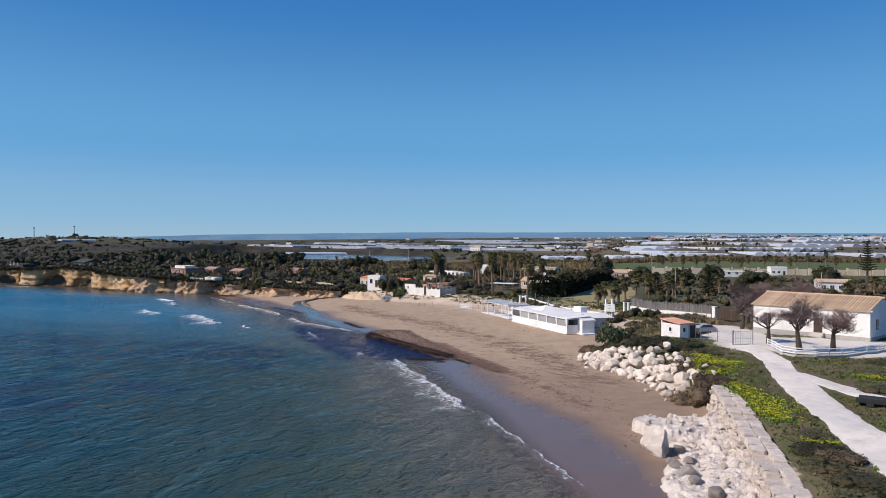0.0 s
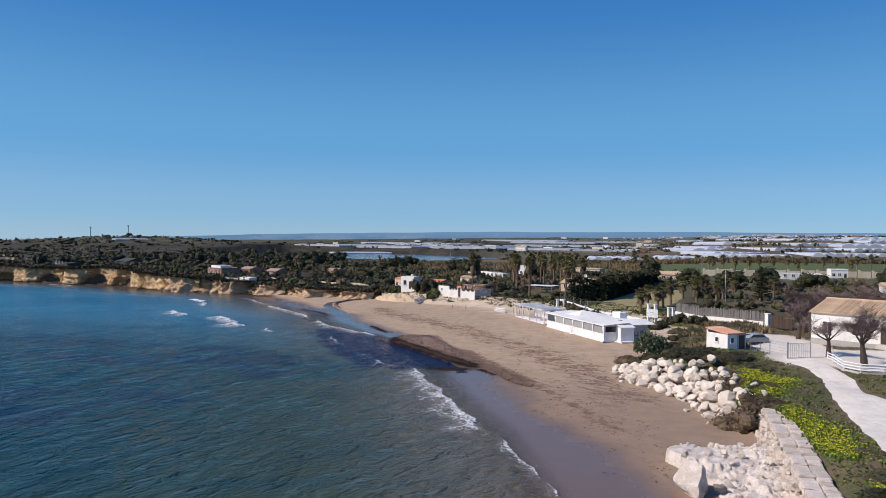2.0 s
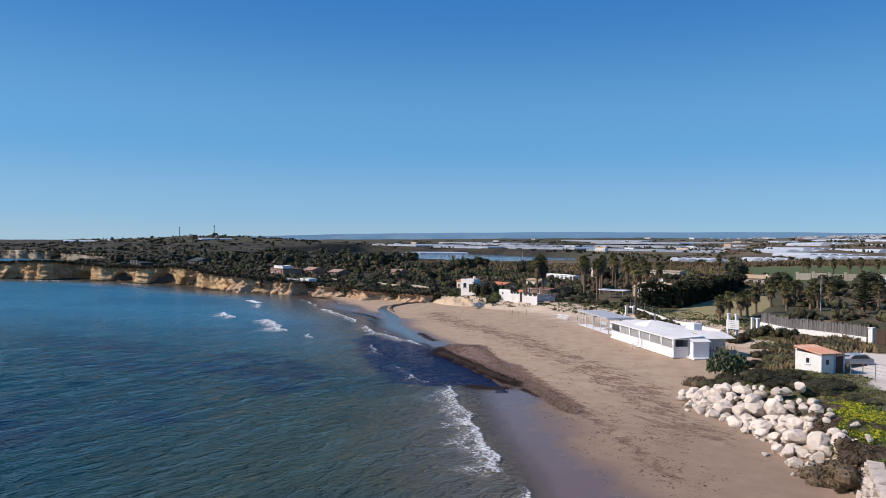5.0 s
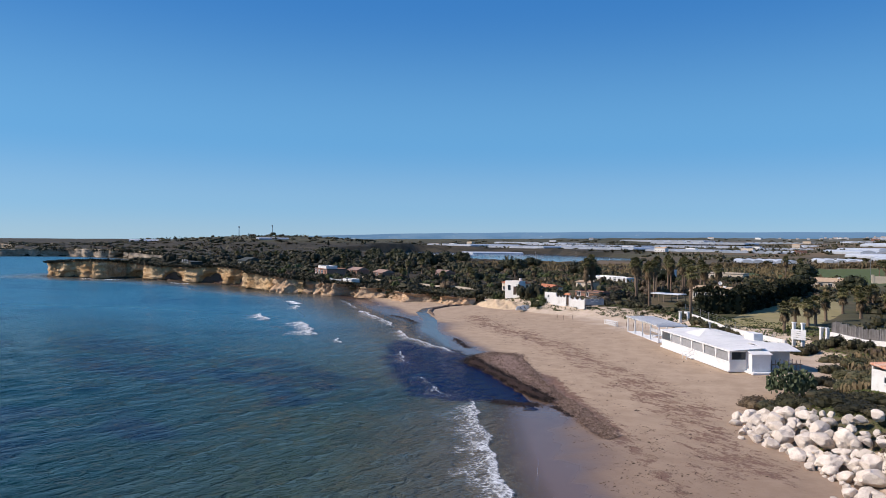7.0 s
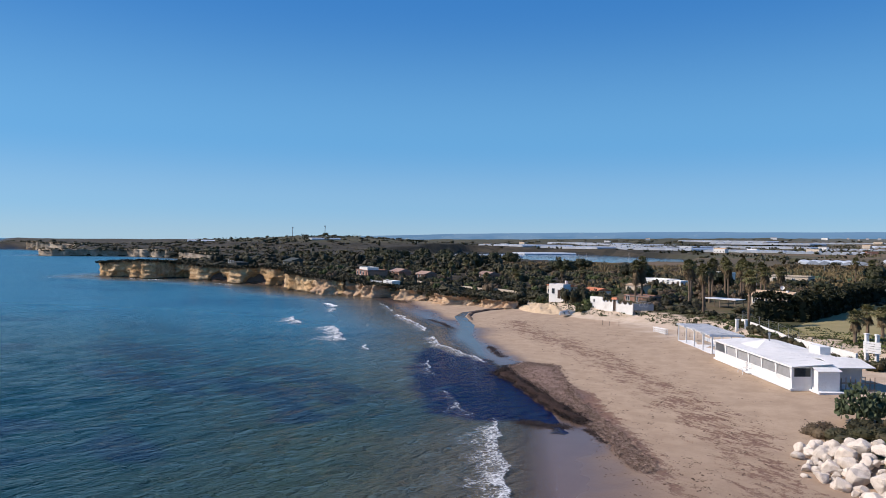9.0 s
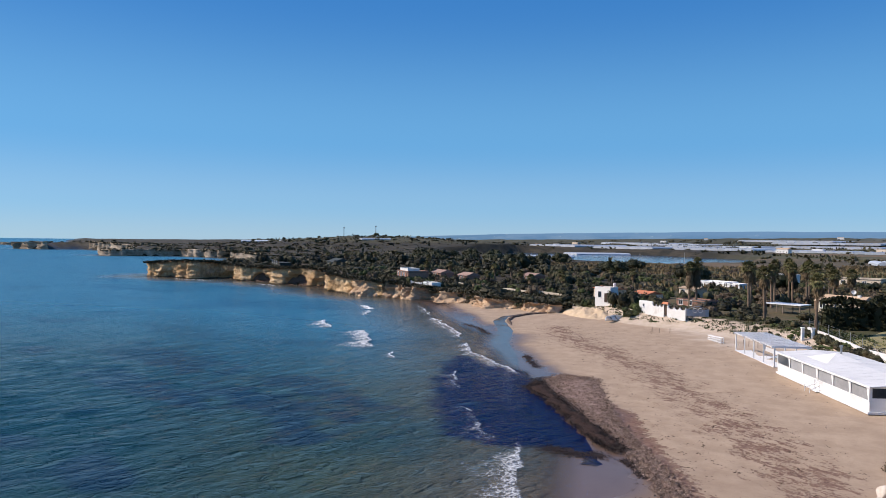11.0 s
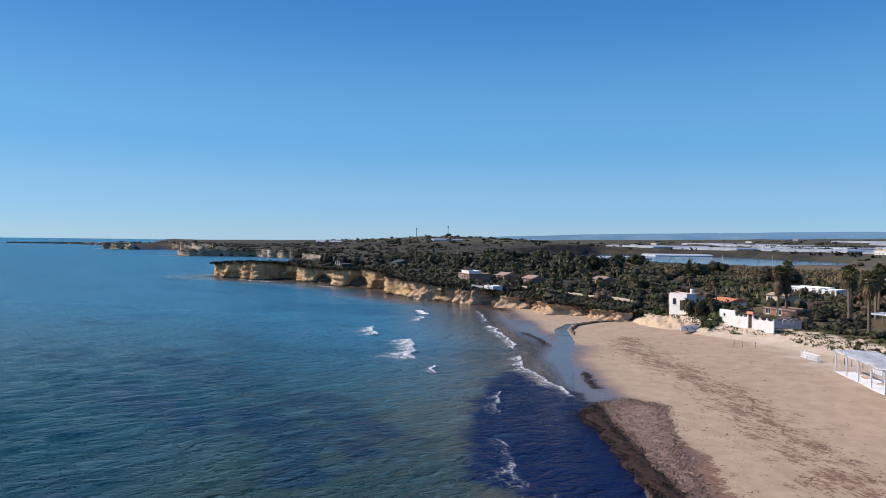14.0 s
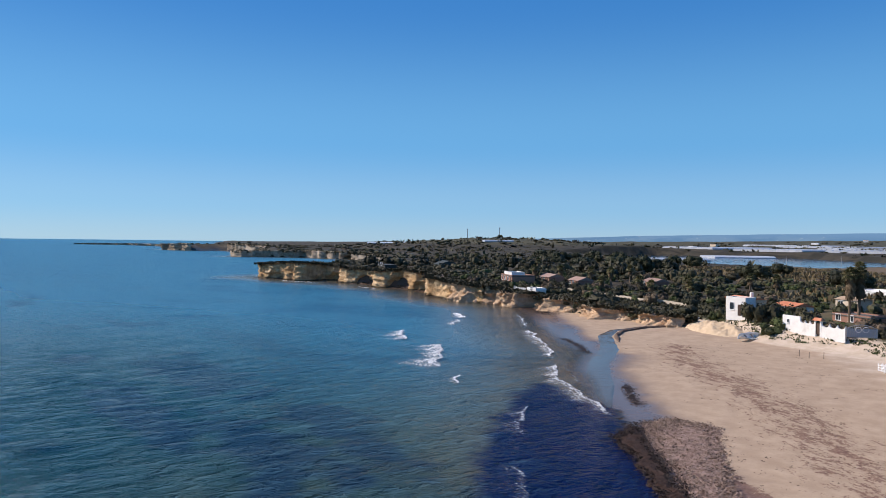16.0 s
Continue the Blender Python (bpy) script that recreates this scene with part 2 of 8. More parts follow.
def lagoon_mask(x, y):
    """Positive inside the two arms of the lagoon."""
    a = np.full(x.shape, 1e9)
    r = np.zeros(x.shape, bool)
    for (ax, ay), (bx, by) in zip(LAGOON, LAGOON[1:] + LAGOON[:1]):
        dx, dy = bx - ax, by - ay
        u = np.clip(((x - ax) * dx + (y - ay) * dy) / (dx * dx + dy * dy), 0, 1)
        a = np.minimum(a, np.hypot(x - ax - u * dx, y - ay - u * dy))
        r ^= ((ay > y) != (by > y)) & (x < dx * (y - ay) / (dy or 1e-9) + ax)
    b = 1 - ((x + 212) / 40) ** 2 - ((y - 540) / 24) ** 2
    return np.maximum(np.where(r, a, -a) / 60, b) + 0.12 * waves(x, y, 5, 130)


def height(x, y, detail=True):
    x, y = np.asarray(x, float), np.asarray(y, float)
    ds, _ = side(x, y, SHORE_A)
    de, ex = side(x, y, EDGE_A, EDGE_A[:, 2:])
    top, wide = ex[..., 0], ex[..., 1]
    beach = np.where(ds > 0, np.minimum(0.022 * ds, 0.8) + 0.9 * smooth(ds, 45, 90), np.maximum(0.05 * ds, -4))
    dist = np.hypot(x, y)
    inland = 3.2 - 1.2 * smooth(y, 420, 560) + 0.0165 * np.maximum(0, dist - 750 - 1.1 * np.maximum(0, -x - 350)) + 21 * np.exp(-(((x + 720) / 250) ** 2 + ((y - 900) / 200) ** 2))
    inland += 4 * np.exp(-(((x + 190) / 90) ** 2 + ((y - 275) / 50) ** 2))
    # the plain climbs gently towards the greenhouses
    inland += 0.024 * np.clip(y - 430, 0, 700) * smooth(x / np.maximum(y, 1), 0.0, 0.2)
    inland = np.minimum(inland, 62)
    far = smooth(de, 4, 60)
    up = top * (1 - far) + inland * far
    if detail:
        up = up + 0.25 * waves(x, y, 3, 14) * smooth(de, 0, 6) + 0.014 * np.maximum(0, np.minimum(dist, 2500) - 400) / 10 * waves(x, y, 8, 260)
        beach = beach + np.where(ds > 2, 0.05 * waves(x, y, 4, 9), 0)
    z = beach + (up - beach) * smooth(de, 0, wide)
    lag = smooth(lagoon_mask(x, y), -0.05, 0.1)
    return z * (1 - lag) + (0.2) * lag


def gz(x, y):
    """Height of the ground at one place."""
    return float(height(np.array([x]), np.array([y]))[0])


# ---- ground, sea, sand ----
def spread(lo, hi, step, end_lo, end_hi, grow_lo, grow_hi):
    mid = list(np.arange(lo, hi + 1e-6, step))
    a, b, s = [], [], step
    x = mid[-1]
    while x < end_hi:
        s *= 1 + grow_hi
        x += s
        b.append(x)
    x, s = mid[0], step
    while x > end_lo:
        s *= 1 + grow_lo
        x -= s
        a.append(x)
    return np.array(a[::-1] + mid + b)


GX = spread(-298, 62, 1.5, -4900, 4900, 0.027, 0.035)
GY = spread(36, 262, 1.5, -900, 4850, 0.06, 0.027)
XX, YY = np.meshgrid(GX, GY)
ZZ = height(XX, YY)
DS, _ = side(XX, YY, SHORE_A)
DE, _ = side(XX, YY, EDGE_A)
NXg, NYg = len(GX), len(GY)
IDX = np.arange(NXg * NYg).reshape(NYg, NXg)
QUADS = np.stack([IDX[:-1, :-1], IDX[:-1, 1:], IDX[1:, 1:], IDX[1:, :-1]], -1).reshape(-1, 4)

# zones: plants, dry dune sand, wetness, sea wrack
far = np.hypot(XX, YY)
plants = smooth(DE, 0.6, np.where(YY < 82, 2.2, 6)) * (1 - 0.8 * smooth(-DE, -14, -4) * (YY > 140) * (XX > -62) * (XX < 8))
yard = np.maximum(smooth(6.5 - np.hypot((XX - 29.5) / 1.95, (YY - 102) / 1.35), -1, 1.0), smooth(6.5 - np.hypot((XX - 21.5) / 0.8, (YY - 113) / 2.0), -1, 1.0))
plants *= 1 - yard
wet = smooth(7.5 + 2.0 * waves(XX, YY, 12, 25) - DS, 0, 5)


def band(cx, cy, w, line):
    d, _ = side(cx, cy, np.array(line, float))
    return np.exp(-(d / w) ** 2)


def line_dist(px, py, line):
    best = np.full(px.shape, 1e9)
    for (ax, ay), (bx, by) in zip(line[:-1], line[1:]):
        dx, dy = bx - ax, by - ay
        u = np.clip(((px - ax) * dx + (py - ay) * dy) / (dx * dx + dy * dy), 0, 1)
        best = np.minimum(best, np.hypot(px - ax - u * dx, py - ay - u * dy))
    return best


WRACK = [(-38, 122), (-31, 118), (-24, 112), (-18.5, 102), (-14, 95), (-9.5, 88.5), (-5, 80), (-1, 72)]
WRACK_2 = [(-58, 172), (-50, 160), (-36, 146), (-27, 134), (-18, 121), (-9, 108), (-3, 96), (0, 86)]
wrack = 0.5 * np.exp(-(line_dist(XX, YY, WRACK) / 3.0) ** 2) * smooth(YY, 84, 100) + 0.6 * np.exp(-(line_dist(XX, YY, WRACK) / 1.6) ** 2)
wrack = np.maximum(wrack, 0.55 * np.exp(-(line_dist(XX, YY, WRACK_2) / 7.0) ** 2))
wrack = np.clip(wrack, 0, 1) * smooth(-DE, 0, 3)
ground_zone = np.stack([plants, yard, wet, wrack], -1).reshape(-1, 4)


def ground_material():
    k = Nodes("ground")
    plant, yd, wt, wr = k.attr("zone")
    p = k.pos()
    big, mid, fine = k.noise(0.05, p, 4), k.noise(0.45, p, 5, 0.7), k.noise(4.0, p, 4, 0.75)
    flat = k.stretch(p, (1.0, 1.0, 0.0))
    # sand: footprints and ripples, paler on the dunes
    sand = k.mix(k.step(mid, 0.3, 0.7), (0.352, 0.252, 0.168), (0.445, 0.328, 0.224))
    sand = k.mix(k.math("MULTIPLY", k.step(fine, 0.5, 0.75), 0.35), sand, (0.31, 0.215, 0.145))
    sand = k.mix(k.step(k.n("SeparateXYZ", Vector=p).outputs[2], 0.70, 0.88), sand, k.mix(k.step(mid, 0.35, 0.65), (0.47, 0.37, 0.27), (0.57, 0.46, 0.355)))
    # wrack: torn brown flakes
    streak = k.noise(1.0, k.grain(p, -35, 0.4), 7, 0.85)
    flakes = k.math("ADD", k.math("MULTIPLY", streak, 0.75), k.math("MULTIPLY", k.noise(2.6, p, 5, 0.8), 0.35))
    cover = k.step(k.math("ADD", flakes, k.math("MULTIPLY", wr, 0.42)), 0.765, 0.79)
    weed = k.mix(k.step(fine, 0.35, 0.65), (0.125, 0.062, 0.042), (0.25, 0.145, 0.098))
    sand = k.mix(k.math("MULTIPLY", cover, 0.95), sand, weed)
    # wet sand is darker
    wetc = k.mix(k.math("MULTIPLY", wt, 0.85), sand, (0.088, 0.056, 0.047))
    damp = k.math("MULTIPLY", k.math("MULTIPLY", k.step(k.math("SUBTRACT", 112.0, k.n("SeparateXYZ", Vector=p).outputs[1]), 0.0, 40.0), k.step(k.math("SUBTRACT", 1.3, k.n("SeparateXYZ", Vector=p).outputs[2]), 0.0, 0.7)), 0.55)
    wetc = k.mix(damp, wetc, (0.17, 0.110, 0.080))
    # scrub and dry grass
    soil = k.mix(k.step(big, 0.4, 0.62), (0.060, 0.054, 0.026), (0.125, 0.092, 0.05))
    soil = k.mix(k.step(mid, 0.42, 0.68), soil, (0.075, 0.07, 0.032))
    soil = k.mix(k.math("MULTIPLY", k.step(k.noise(0.16, p, 5, 0.7), 0.5, 0.66), 0.55), soil, (0.05, 0.07, 0.022))
    edge = k.step(k.math("ADD", plant, k.math("MULTIPLY", k.math("SUBTRACT", mid, 0.5), 1.2)), 0.35, 0.6)
    lush = k.mix(k.step(k.noise(0.25, p, 4, 0.7), 0.42, 0.6), (0.125, 0.095, 0.055), (0.062, 0.075, 0.025))
    lush = k.mix(k.step(fine, 0.45, 0.7), lush, (0.145, 0.115, 0.068))
    soil = k.mix(k.step(k.math("SUBTRACT", 150.0, k.n("SeparateXYZ", Vector=p).outputs[1]), 0.0, 20.0), soil, lush)
    mat_ = k.mix(k.step(k.noise(0.5, k.grain(p, -25, 0.4), 5, 0.75), 0.4, 0.62), (0.030, 0.025, 0.016), (0.066, 0.052, 0.032))
    soil = k.mix(k.step(k.math("SUBTRACT", 0.0, k.n("SeparateXYZ", Vector=p).outputs[0]), 66.0, 90.0), soil, mat_)
    col = k.mix(edge, wetc, soil)
    col = k.mix(yd, col, k.mix(mid, (0.55, 0.50, 0.44), (0.68, 0.63, 0.56)))
    # broad fields of the plain, laid out in strips
    y = k.n("SeparateXYZ", Vector=p).outputs[1]
    x = k.n("SeparateXYZ", Vector=p).outputs[0]
    plain = k.step(y, 300.0, 360.0)
    vor = k.n("TexVoronoi", Scale=0.004, Vector=k.stretch(p, (1.0, 1.9, 0.0), (0, 0, 0.2)))
    cell = k.n("SeparateColor", Color=vor.outputs["Color"]).outputs[0]
    field = k.mix(k.step(cell, 0.35, 0.4), (0.15, 0.105, 0.06), (0.095, 0.075, 0.045))
    field = k.mix(k.step(cell, 0.84, 0.86), field, (0.078, 0.075, 0.038))
    field = k.mix(k.step(k.noise(0.02, p, 6, 0.7), 0.45, 0.65), field, (0.11, 0.085, 0.045))
    # from 1300 m out the fields blend into one grey-olive tone
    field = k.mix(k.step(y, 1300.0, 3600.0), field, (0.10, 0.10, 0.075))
    reeds = k.mix(k.step(k.noise(0.07, p, 5, 0.8), 0.4, 0.6), (0.20, 0.145, 0.075), (0.11, 0.09, 0.045))
    field = k.mix(k.step(k.math("SUBTRACT", 520.0, y), 0.0, 40.0), field, reeds)
    dots = k.noise(0.05, k.grain(p, 0, 0.35), 6, 0.75)
    heath = k.mix(k.step(dots, 0.42, 0.62), (0.026, 0.023, 0.014), (0.066, 0.053, 0.032))
    heath = k.mix(k.step(k.n("SeparateXYZ", Vector=p).outputs[2], 12.0, 17.0), heath, k.mix(k.step(dots, 0.4, 0.6), (0.088, 0.076, 0.042), (0.046, 0.046, 0.023)))
    field = k.mix(k.step(k.math("SUBTRACT", 0.0, x), 110.0, 240.0), field, heath)
    grass = k.math("MULTIPLY", k.step(x, -60.0, -20.0), k.math("MULTIPLY", k.step(y, 316.0, 322.0), k.step(k.math("SUBTRACT", 560.0, y), 0.0, 20.0)))
    field = k.mix(grass, field, k.mix(big, (0.066, 0.088, 0.026), (0.10, 0.122, 0.038)))
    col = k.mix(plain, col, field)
    rough = k.mix(wt, (0.93, 0.93, 0.93), (0.21, 0.21, 0.21))
    dry = k.math("SUBTRACT", 1.0, k.math("MULTIPLY", wt, 0.93))
    low = k.bump(fine, k.math("MULTIPLY", dry, 0.45), 0.07)
    nrm = k.bump(k.math("ADD", mid, k.math("MULTIPLY", cover, 0.5)), k.math("MULTIPLY", dry, 0.5), 0.25, low)
    return k.done(col, rough, nrm, 0.0, 0.3)


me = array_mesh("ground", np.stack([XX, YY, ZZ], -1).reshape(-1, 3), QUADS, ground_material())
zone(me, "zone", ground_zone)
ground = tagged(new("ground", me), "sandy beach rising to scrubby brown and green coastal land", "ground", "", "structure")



def on_ground(x, y):
    """Height of the ground sheet itself, between its corners."""
    x, y = np.asarray(x, float), np.asarray(y, float)
    i = np.clip(np.searchsorted(GX, x) - 1, 0, NXg - 2)
    j = np.clip(np.searchsorted(GY, y) - 1, 0, NYg - 2)
    u, v = (x - GX[i]) / (GX[i + 1] - GX[i]), (y - GY[j]) / (GY[j + 1] - GY[j])
    return (ZZ[j, i] * (1 - u) + ZZ[j, i + 1] * u) * (1 - v) + (ZZ[j + 1, i] * (1 - u) + ZZ[j + 1, i + 1] * u) * v


def gz(x, y):
    """Height of the ground at one place."""
    return float(on_ground(x, y))


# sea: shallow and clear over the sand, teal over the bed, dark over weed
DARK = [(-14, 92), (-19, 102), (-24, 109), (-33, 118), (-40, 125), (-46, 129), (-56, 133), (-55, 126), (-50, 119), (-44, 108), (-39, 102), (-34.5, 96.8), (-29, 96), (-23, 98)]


def inside(px, py, poly):
    r = np.zeros(px.shape, bool)
    for (ax, ay), (bx, by) in zip(poly, poly[1:] + poly[:1]):
        r ^= ((ay > py) != (by > py)) & (px < (bx - ax) * (py - ay) / ((by - ay) or 1e-9) + ax)
    return r


SXG = spread(-150, 8, 0.6, -4900, 60, 0.03, 0.2)
SYG = spread(30, 160, 0.6, -900, 4850, 0.2, 0.03)
SX, SY = np.meshgrid(SXG, SYG)
SDS, _ = side(SX, SY, SHORE_A)
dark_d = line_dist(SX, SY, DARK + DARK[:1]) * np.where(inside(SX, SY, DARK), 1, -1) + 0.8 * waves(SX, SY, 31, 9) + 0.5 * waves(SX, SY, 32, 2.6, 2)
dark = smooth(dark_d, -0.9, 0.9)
depth = np.clip(-SDS, 0, 400)
open_sea = np.clip(0.75 * smooth(depth, 50, 150) * smooth(SY, 40, 110) + smooth(SY, 85, 160) * smooth(depth, 3, 22), 0, 1)
patch = smooth(waves(SX + 0.4 * SY, SY * 1.6, 21, 55, 3) + 0.3 * waves(SX, SY, 22, 12, 2), 0.55, 1.05) * smooth(depth, 12, 30) * smooth(-depth, -260, -90)
for cx, cy, rx, ry in ((-74, 92, 16, 3.2), (-55, 95, 14, 4), (-45, 88, 3.5, 3), (-88, 105, 16, 5), (-50, 101, 10, 2.2), (-110, 125, 24, 4)):
    q = ((SX - cx) / rx) ** 2 + ((SY - cy + 0.12 * (SX - cx)) / ry) ** 2 + 0.7 * waves(SX, SY, 23, 8, 3)
    patch = np.maximum(patch, 0.95 * smooth(-q, -1.3, -0.4))
patch = patch * (1 - 0.72 * smooth(SY, 95, 128))
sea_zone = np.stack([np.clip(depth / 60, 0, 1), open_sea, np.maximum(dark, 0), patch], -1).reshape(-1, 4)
# wind waves running in towards the beach
swell = np.zeros(SX.shape)
wr_ = np.random.RandomState(41)
for lam, amp in ((11, 0.07), (7.5, 0.06), (5.2, 0.05), (4.1, 0.045), (3.4, 0.04), (2.9, 0.035), (2.5, 0.03)):
    for _ in range(2):
        a = radians(-5 + wr_.uniform(-22, 22))
        ph = (SX * math.cos(a) + SY * math.sin(a)) * 6.283 / lam + wr_.uniform(0, 6.28) + 2.0 * waves(SX, SY, int(lam * 10), lam * 4, 2)
        swell += amp * (1 - 1.6 * np.abs(np.sin(ph / 2))) * (0.6 + 0.5 * waves(SX, SY, int(lam * 10) + 1, lam * 7, 2))
swell *= smooth(depth, 0.5, 9) * smooth(-np.hypot(SX, SY - 50), -190, -60) * (0.5 - 0.25 * dark)
s_idx = np.arange(SX.size).reshape(SX.shape)
s_quads = np.stack([s_idx[:-1, :-1], s_idx[:-1, 1:], s_idx[1:, 1:], s_idx[1:, :-1]], -1).reshape(-1, 4)
qs = s_quads[(SDS < 4).ravel()[s_quads].any(1)]


def water_material(name, clear=True, tone=(0.012, 0.04, 0.09), gloss=0.5):
    k = Nodes(name)
    p = k.pos()
    d, o, dk, pt = k.attr("zone")
    if clear:
        # sand shows through near the shore, green over the bed, blue further out
        col = k.mix(k.step(d, 0.02, 0.34), (0.100, 0.084, 0.062), (0.036, 0.056, 0.036))
        col = k.mix(k.step(d, 0.24, 0.72), col, (0.003, 0.033, 0.042))
        shelf = k.mix(k.step(d, 0.03, 0.50), (0.190, 0.200, 0.195), (0.030, 0.150, 0.235))
        col = k.mix(o, col, shelf)
        bed = k.noise(0.045, k.grain(p, 25, 0.5), 5, 0.65, 0.8)
        col = k.mix(k.math("MULTIPLY", k.step(bed, 0.48, 0.66), 0.65), col, k.mix(o, (0.004, 0.036, 0.045), (0.006, 0.075, 0.150)))
        col = k.mix(k.math("MULTIPLY", pt, 0.85), col, (0.002, 0.014, 0.040))
        col = k.mix(k.math("MULTIPLY", dk, 0.97), col, (0.001, 0.008, 0.050))
    else:
        col = tone
    crest = lambda n: k.math("SUBTRACT", 1.0, k.math("ABSOLUTE", k.math("SUBTRACT", k.math("MULTIPLY", n, 2.0), 1.0)))
    w0 = k.noise(0.2, k.grain(p, 90, 0.45), 3, 0.5, 0.3)
    w1 = k.noise(0.9, k.grain(p, 74, 0.58), 3, 0.55, 0.4)
    w2 = k.noise(2.4, k.grain(p, 64, 0.62), 4, 0.62, 0.4)
    n0 = k.bump(w2, 1.0 if clear else 0.05, 0.27)
    n1 = k.bump(k.math("ADD", w1, k.math("MULTIPLY", crest(w1), 0.35)), 1.0 if clear else 0.05, 0.58, n0)
    n2 = k.bump(w0, 1.0 if clear else 0.0, 0.8, n1)
    rough = k.math("ADD", 0.10, k.math("MULTIPLY", o, 0.18)) if clear else 0.10
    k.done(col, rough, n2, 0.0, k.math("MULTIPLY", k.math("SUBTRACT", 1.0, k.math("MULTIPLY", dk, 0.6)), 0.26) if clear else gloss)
    k.bsdf.inputs["IOR"].default_value = 1.33
    if clear:
        k.put(k.bsdf.inputs["Alpha"], k.math("MAXIMUM", k.math("MAXIMUM", k.step(d, 0.0, 0.075), k.step(dk, 0.2, 0.6)), k.math("MULTIPLY", k.step(d, 0.0, 0.025), 0.25)))
    return k.mat


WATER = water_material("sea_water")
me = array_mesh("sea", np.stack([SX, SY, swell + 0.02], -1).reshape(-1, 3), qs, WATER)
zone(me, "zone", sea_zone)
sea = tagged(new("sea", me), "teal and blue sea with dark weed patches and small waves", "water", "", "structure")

b = Build()
b.add([(-580, 490, 0.9), (-90, 490, 0.9), (-90, 1110, 0.9), (-580, 1110, 0.9)], [(0, 1, 2, 3)])
setting("lagoon_water", b, water_material("lagoon_water", False), "calm blue lagoon behind the dunes", "water")


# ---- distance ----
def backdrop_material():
    k = Nodes("hazed_hills_glow")
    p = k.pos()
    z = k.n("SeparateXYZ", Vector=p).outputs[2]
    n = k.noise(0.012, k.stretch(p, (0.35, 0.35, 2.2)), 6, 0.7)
    # blue haze of distance is put into the hill colour, which glows by itself
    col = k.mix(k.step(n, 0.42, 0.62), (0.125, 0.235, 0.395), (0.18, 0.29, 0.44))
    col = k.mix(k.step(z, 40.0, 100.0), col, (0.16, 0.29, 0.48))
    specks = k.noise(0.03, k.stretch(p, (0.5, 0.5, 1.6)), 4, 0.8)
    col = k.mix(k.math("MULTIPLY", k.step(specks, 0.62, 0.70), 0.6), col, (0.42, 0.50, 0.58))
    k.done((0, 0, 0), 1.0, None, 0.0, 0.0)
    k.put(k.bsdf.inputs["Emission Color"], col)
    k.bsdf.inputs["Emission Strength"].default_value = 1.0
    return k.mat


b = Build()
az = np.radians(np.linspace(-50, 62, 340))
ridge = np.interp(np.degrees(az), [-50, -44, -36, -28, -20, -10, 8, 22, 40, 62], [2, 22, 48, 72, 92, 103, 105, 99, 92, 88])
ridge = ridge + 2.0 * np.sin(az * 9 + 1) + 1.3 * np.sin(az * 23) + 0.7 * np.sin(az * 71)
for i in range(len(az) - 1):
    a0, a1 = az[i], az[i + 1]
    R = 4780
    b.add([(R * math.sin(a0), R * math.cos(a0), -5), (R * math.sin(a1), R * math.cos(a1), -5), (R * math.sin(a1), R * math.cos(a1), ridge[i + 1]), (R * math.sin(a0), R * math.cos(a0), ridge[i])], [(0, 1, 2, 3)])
setting("backdrop", b, backdrop_material(), "hills along the horizon, blue haze painted into a glowing backdrop", "hills")


# ---- rock ----
def cliff_material():
    k = Nodes("banded_limestone")
    p = k.pos()
    v, _, _, _ = k.attr("zone")
    a, b, c = k.noise(0.12, p, 5, 0.7), k.noise(2.2, p, 5, 0.75), k.noise(0.8, k.stretch(p, (1.0, 1.0, 0.22)), 5, 0.7)
    z = k.n("SeparateXYZ", Vector=p).outputs[2]
    col = k.mix(k.step(a, 0.40, 0.60), (0.68, 0.48, 0.275), (0.54, 0.33, 0.155))
    col = k.mix(k.math("MULTIPLY", k.step(c, 0.45, 0.66), 0.65), col, (0.42, 0.26, 0.125))
    col = k.mix(k.math("MULTIPLY", k.step(b, 0.52, 0.64), 0.7), col, (0.22, 0.13, 0.065))
    strata = k.noise(1.0, k.stretch(p, (0.06, 0.06, 2.2)), 4, 0.7)
    col = k.mix(k.math("MULTIPLY", k.step(strata, 0.54, 0.64), 0.35), col, (0.82, 0.67, 0.46))
    cap = k.step(k.math("ADD", v, k.math("MULTIPLY", k.math("SUBTRACT", c, 0.5), 0.35)), 0.88, 0.95)
    col = k.mix(k.math("MULTIPLY", cap, 0.8), col, (0.20, 0.105, 0.055))
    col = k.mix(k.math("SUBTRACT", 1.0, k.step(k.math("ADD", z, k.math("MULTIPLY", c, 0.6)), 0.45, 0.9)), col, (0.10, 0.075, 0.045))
    return k.done(col, 0.95, k.bump(k.math("ADD", c, k.math("MULTIPLY", b, 0.5)), 1.0, 0.8), 0.0, 0.2)


LIME = cliff_material()
WHITE_LIME = surface("white_limestone_far", (0.58, 0.475, 0.36), (0.22, 0.165, 0.11), 0.055, 0.92, 0.8, 0.9, 0, (0.085, 0.07, 0.042), world_space=True)
BOULDER = surface("pale_boulder", (0.76, 0.67, 0.57), (0.58, 0.49, 0.40), 1.6, 0.92, 0.9, 0.18, 0.16, (0.36, 0.29, 0.23))
GREY_ROCK = surface("grey_wet_rock", (0.28, 0.25, 0.22), (0.17, 0.15, 0.13), 1.2, 0.8, 0.6, 0.08, 0.2)
RUBBLE = surface("pale_rubble", (0.78, 0.70, 0.63), (0.52, 0.44, 0.37), 1.1, 0.92, 1.0, 0.30, 0, (0.40, 0.28, 0.20), world_space=True)
EARTH = surface("ochre_earth", (0.60, 0.43, 0.28), (0.36, 0.225, 0.13), 0.55, 0.95, 1.0, 0.3, 0, (0.28, 0.18, 0.10), world_space=True)


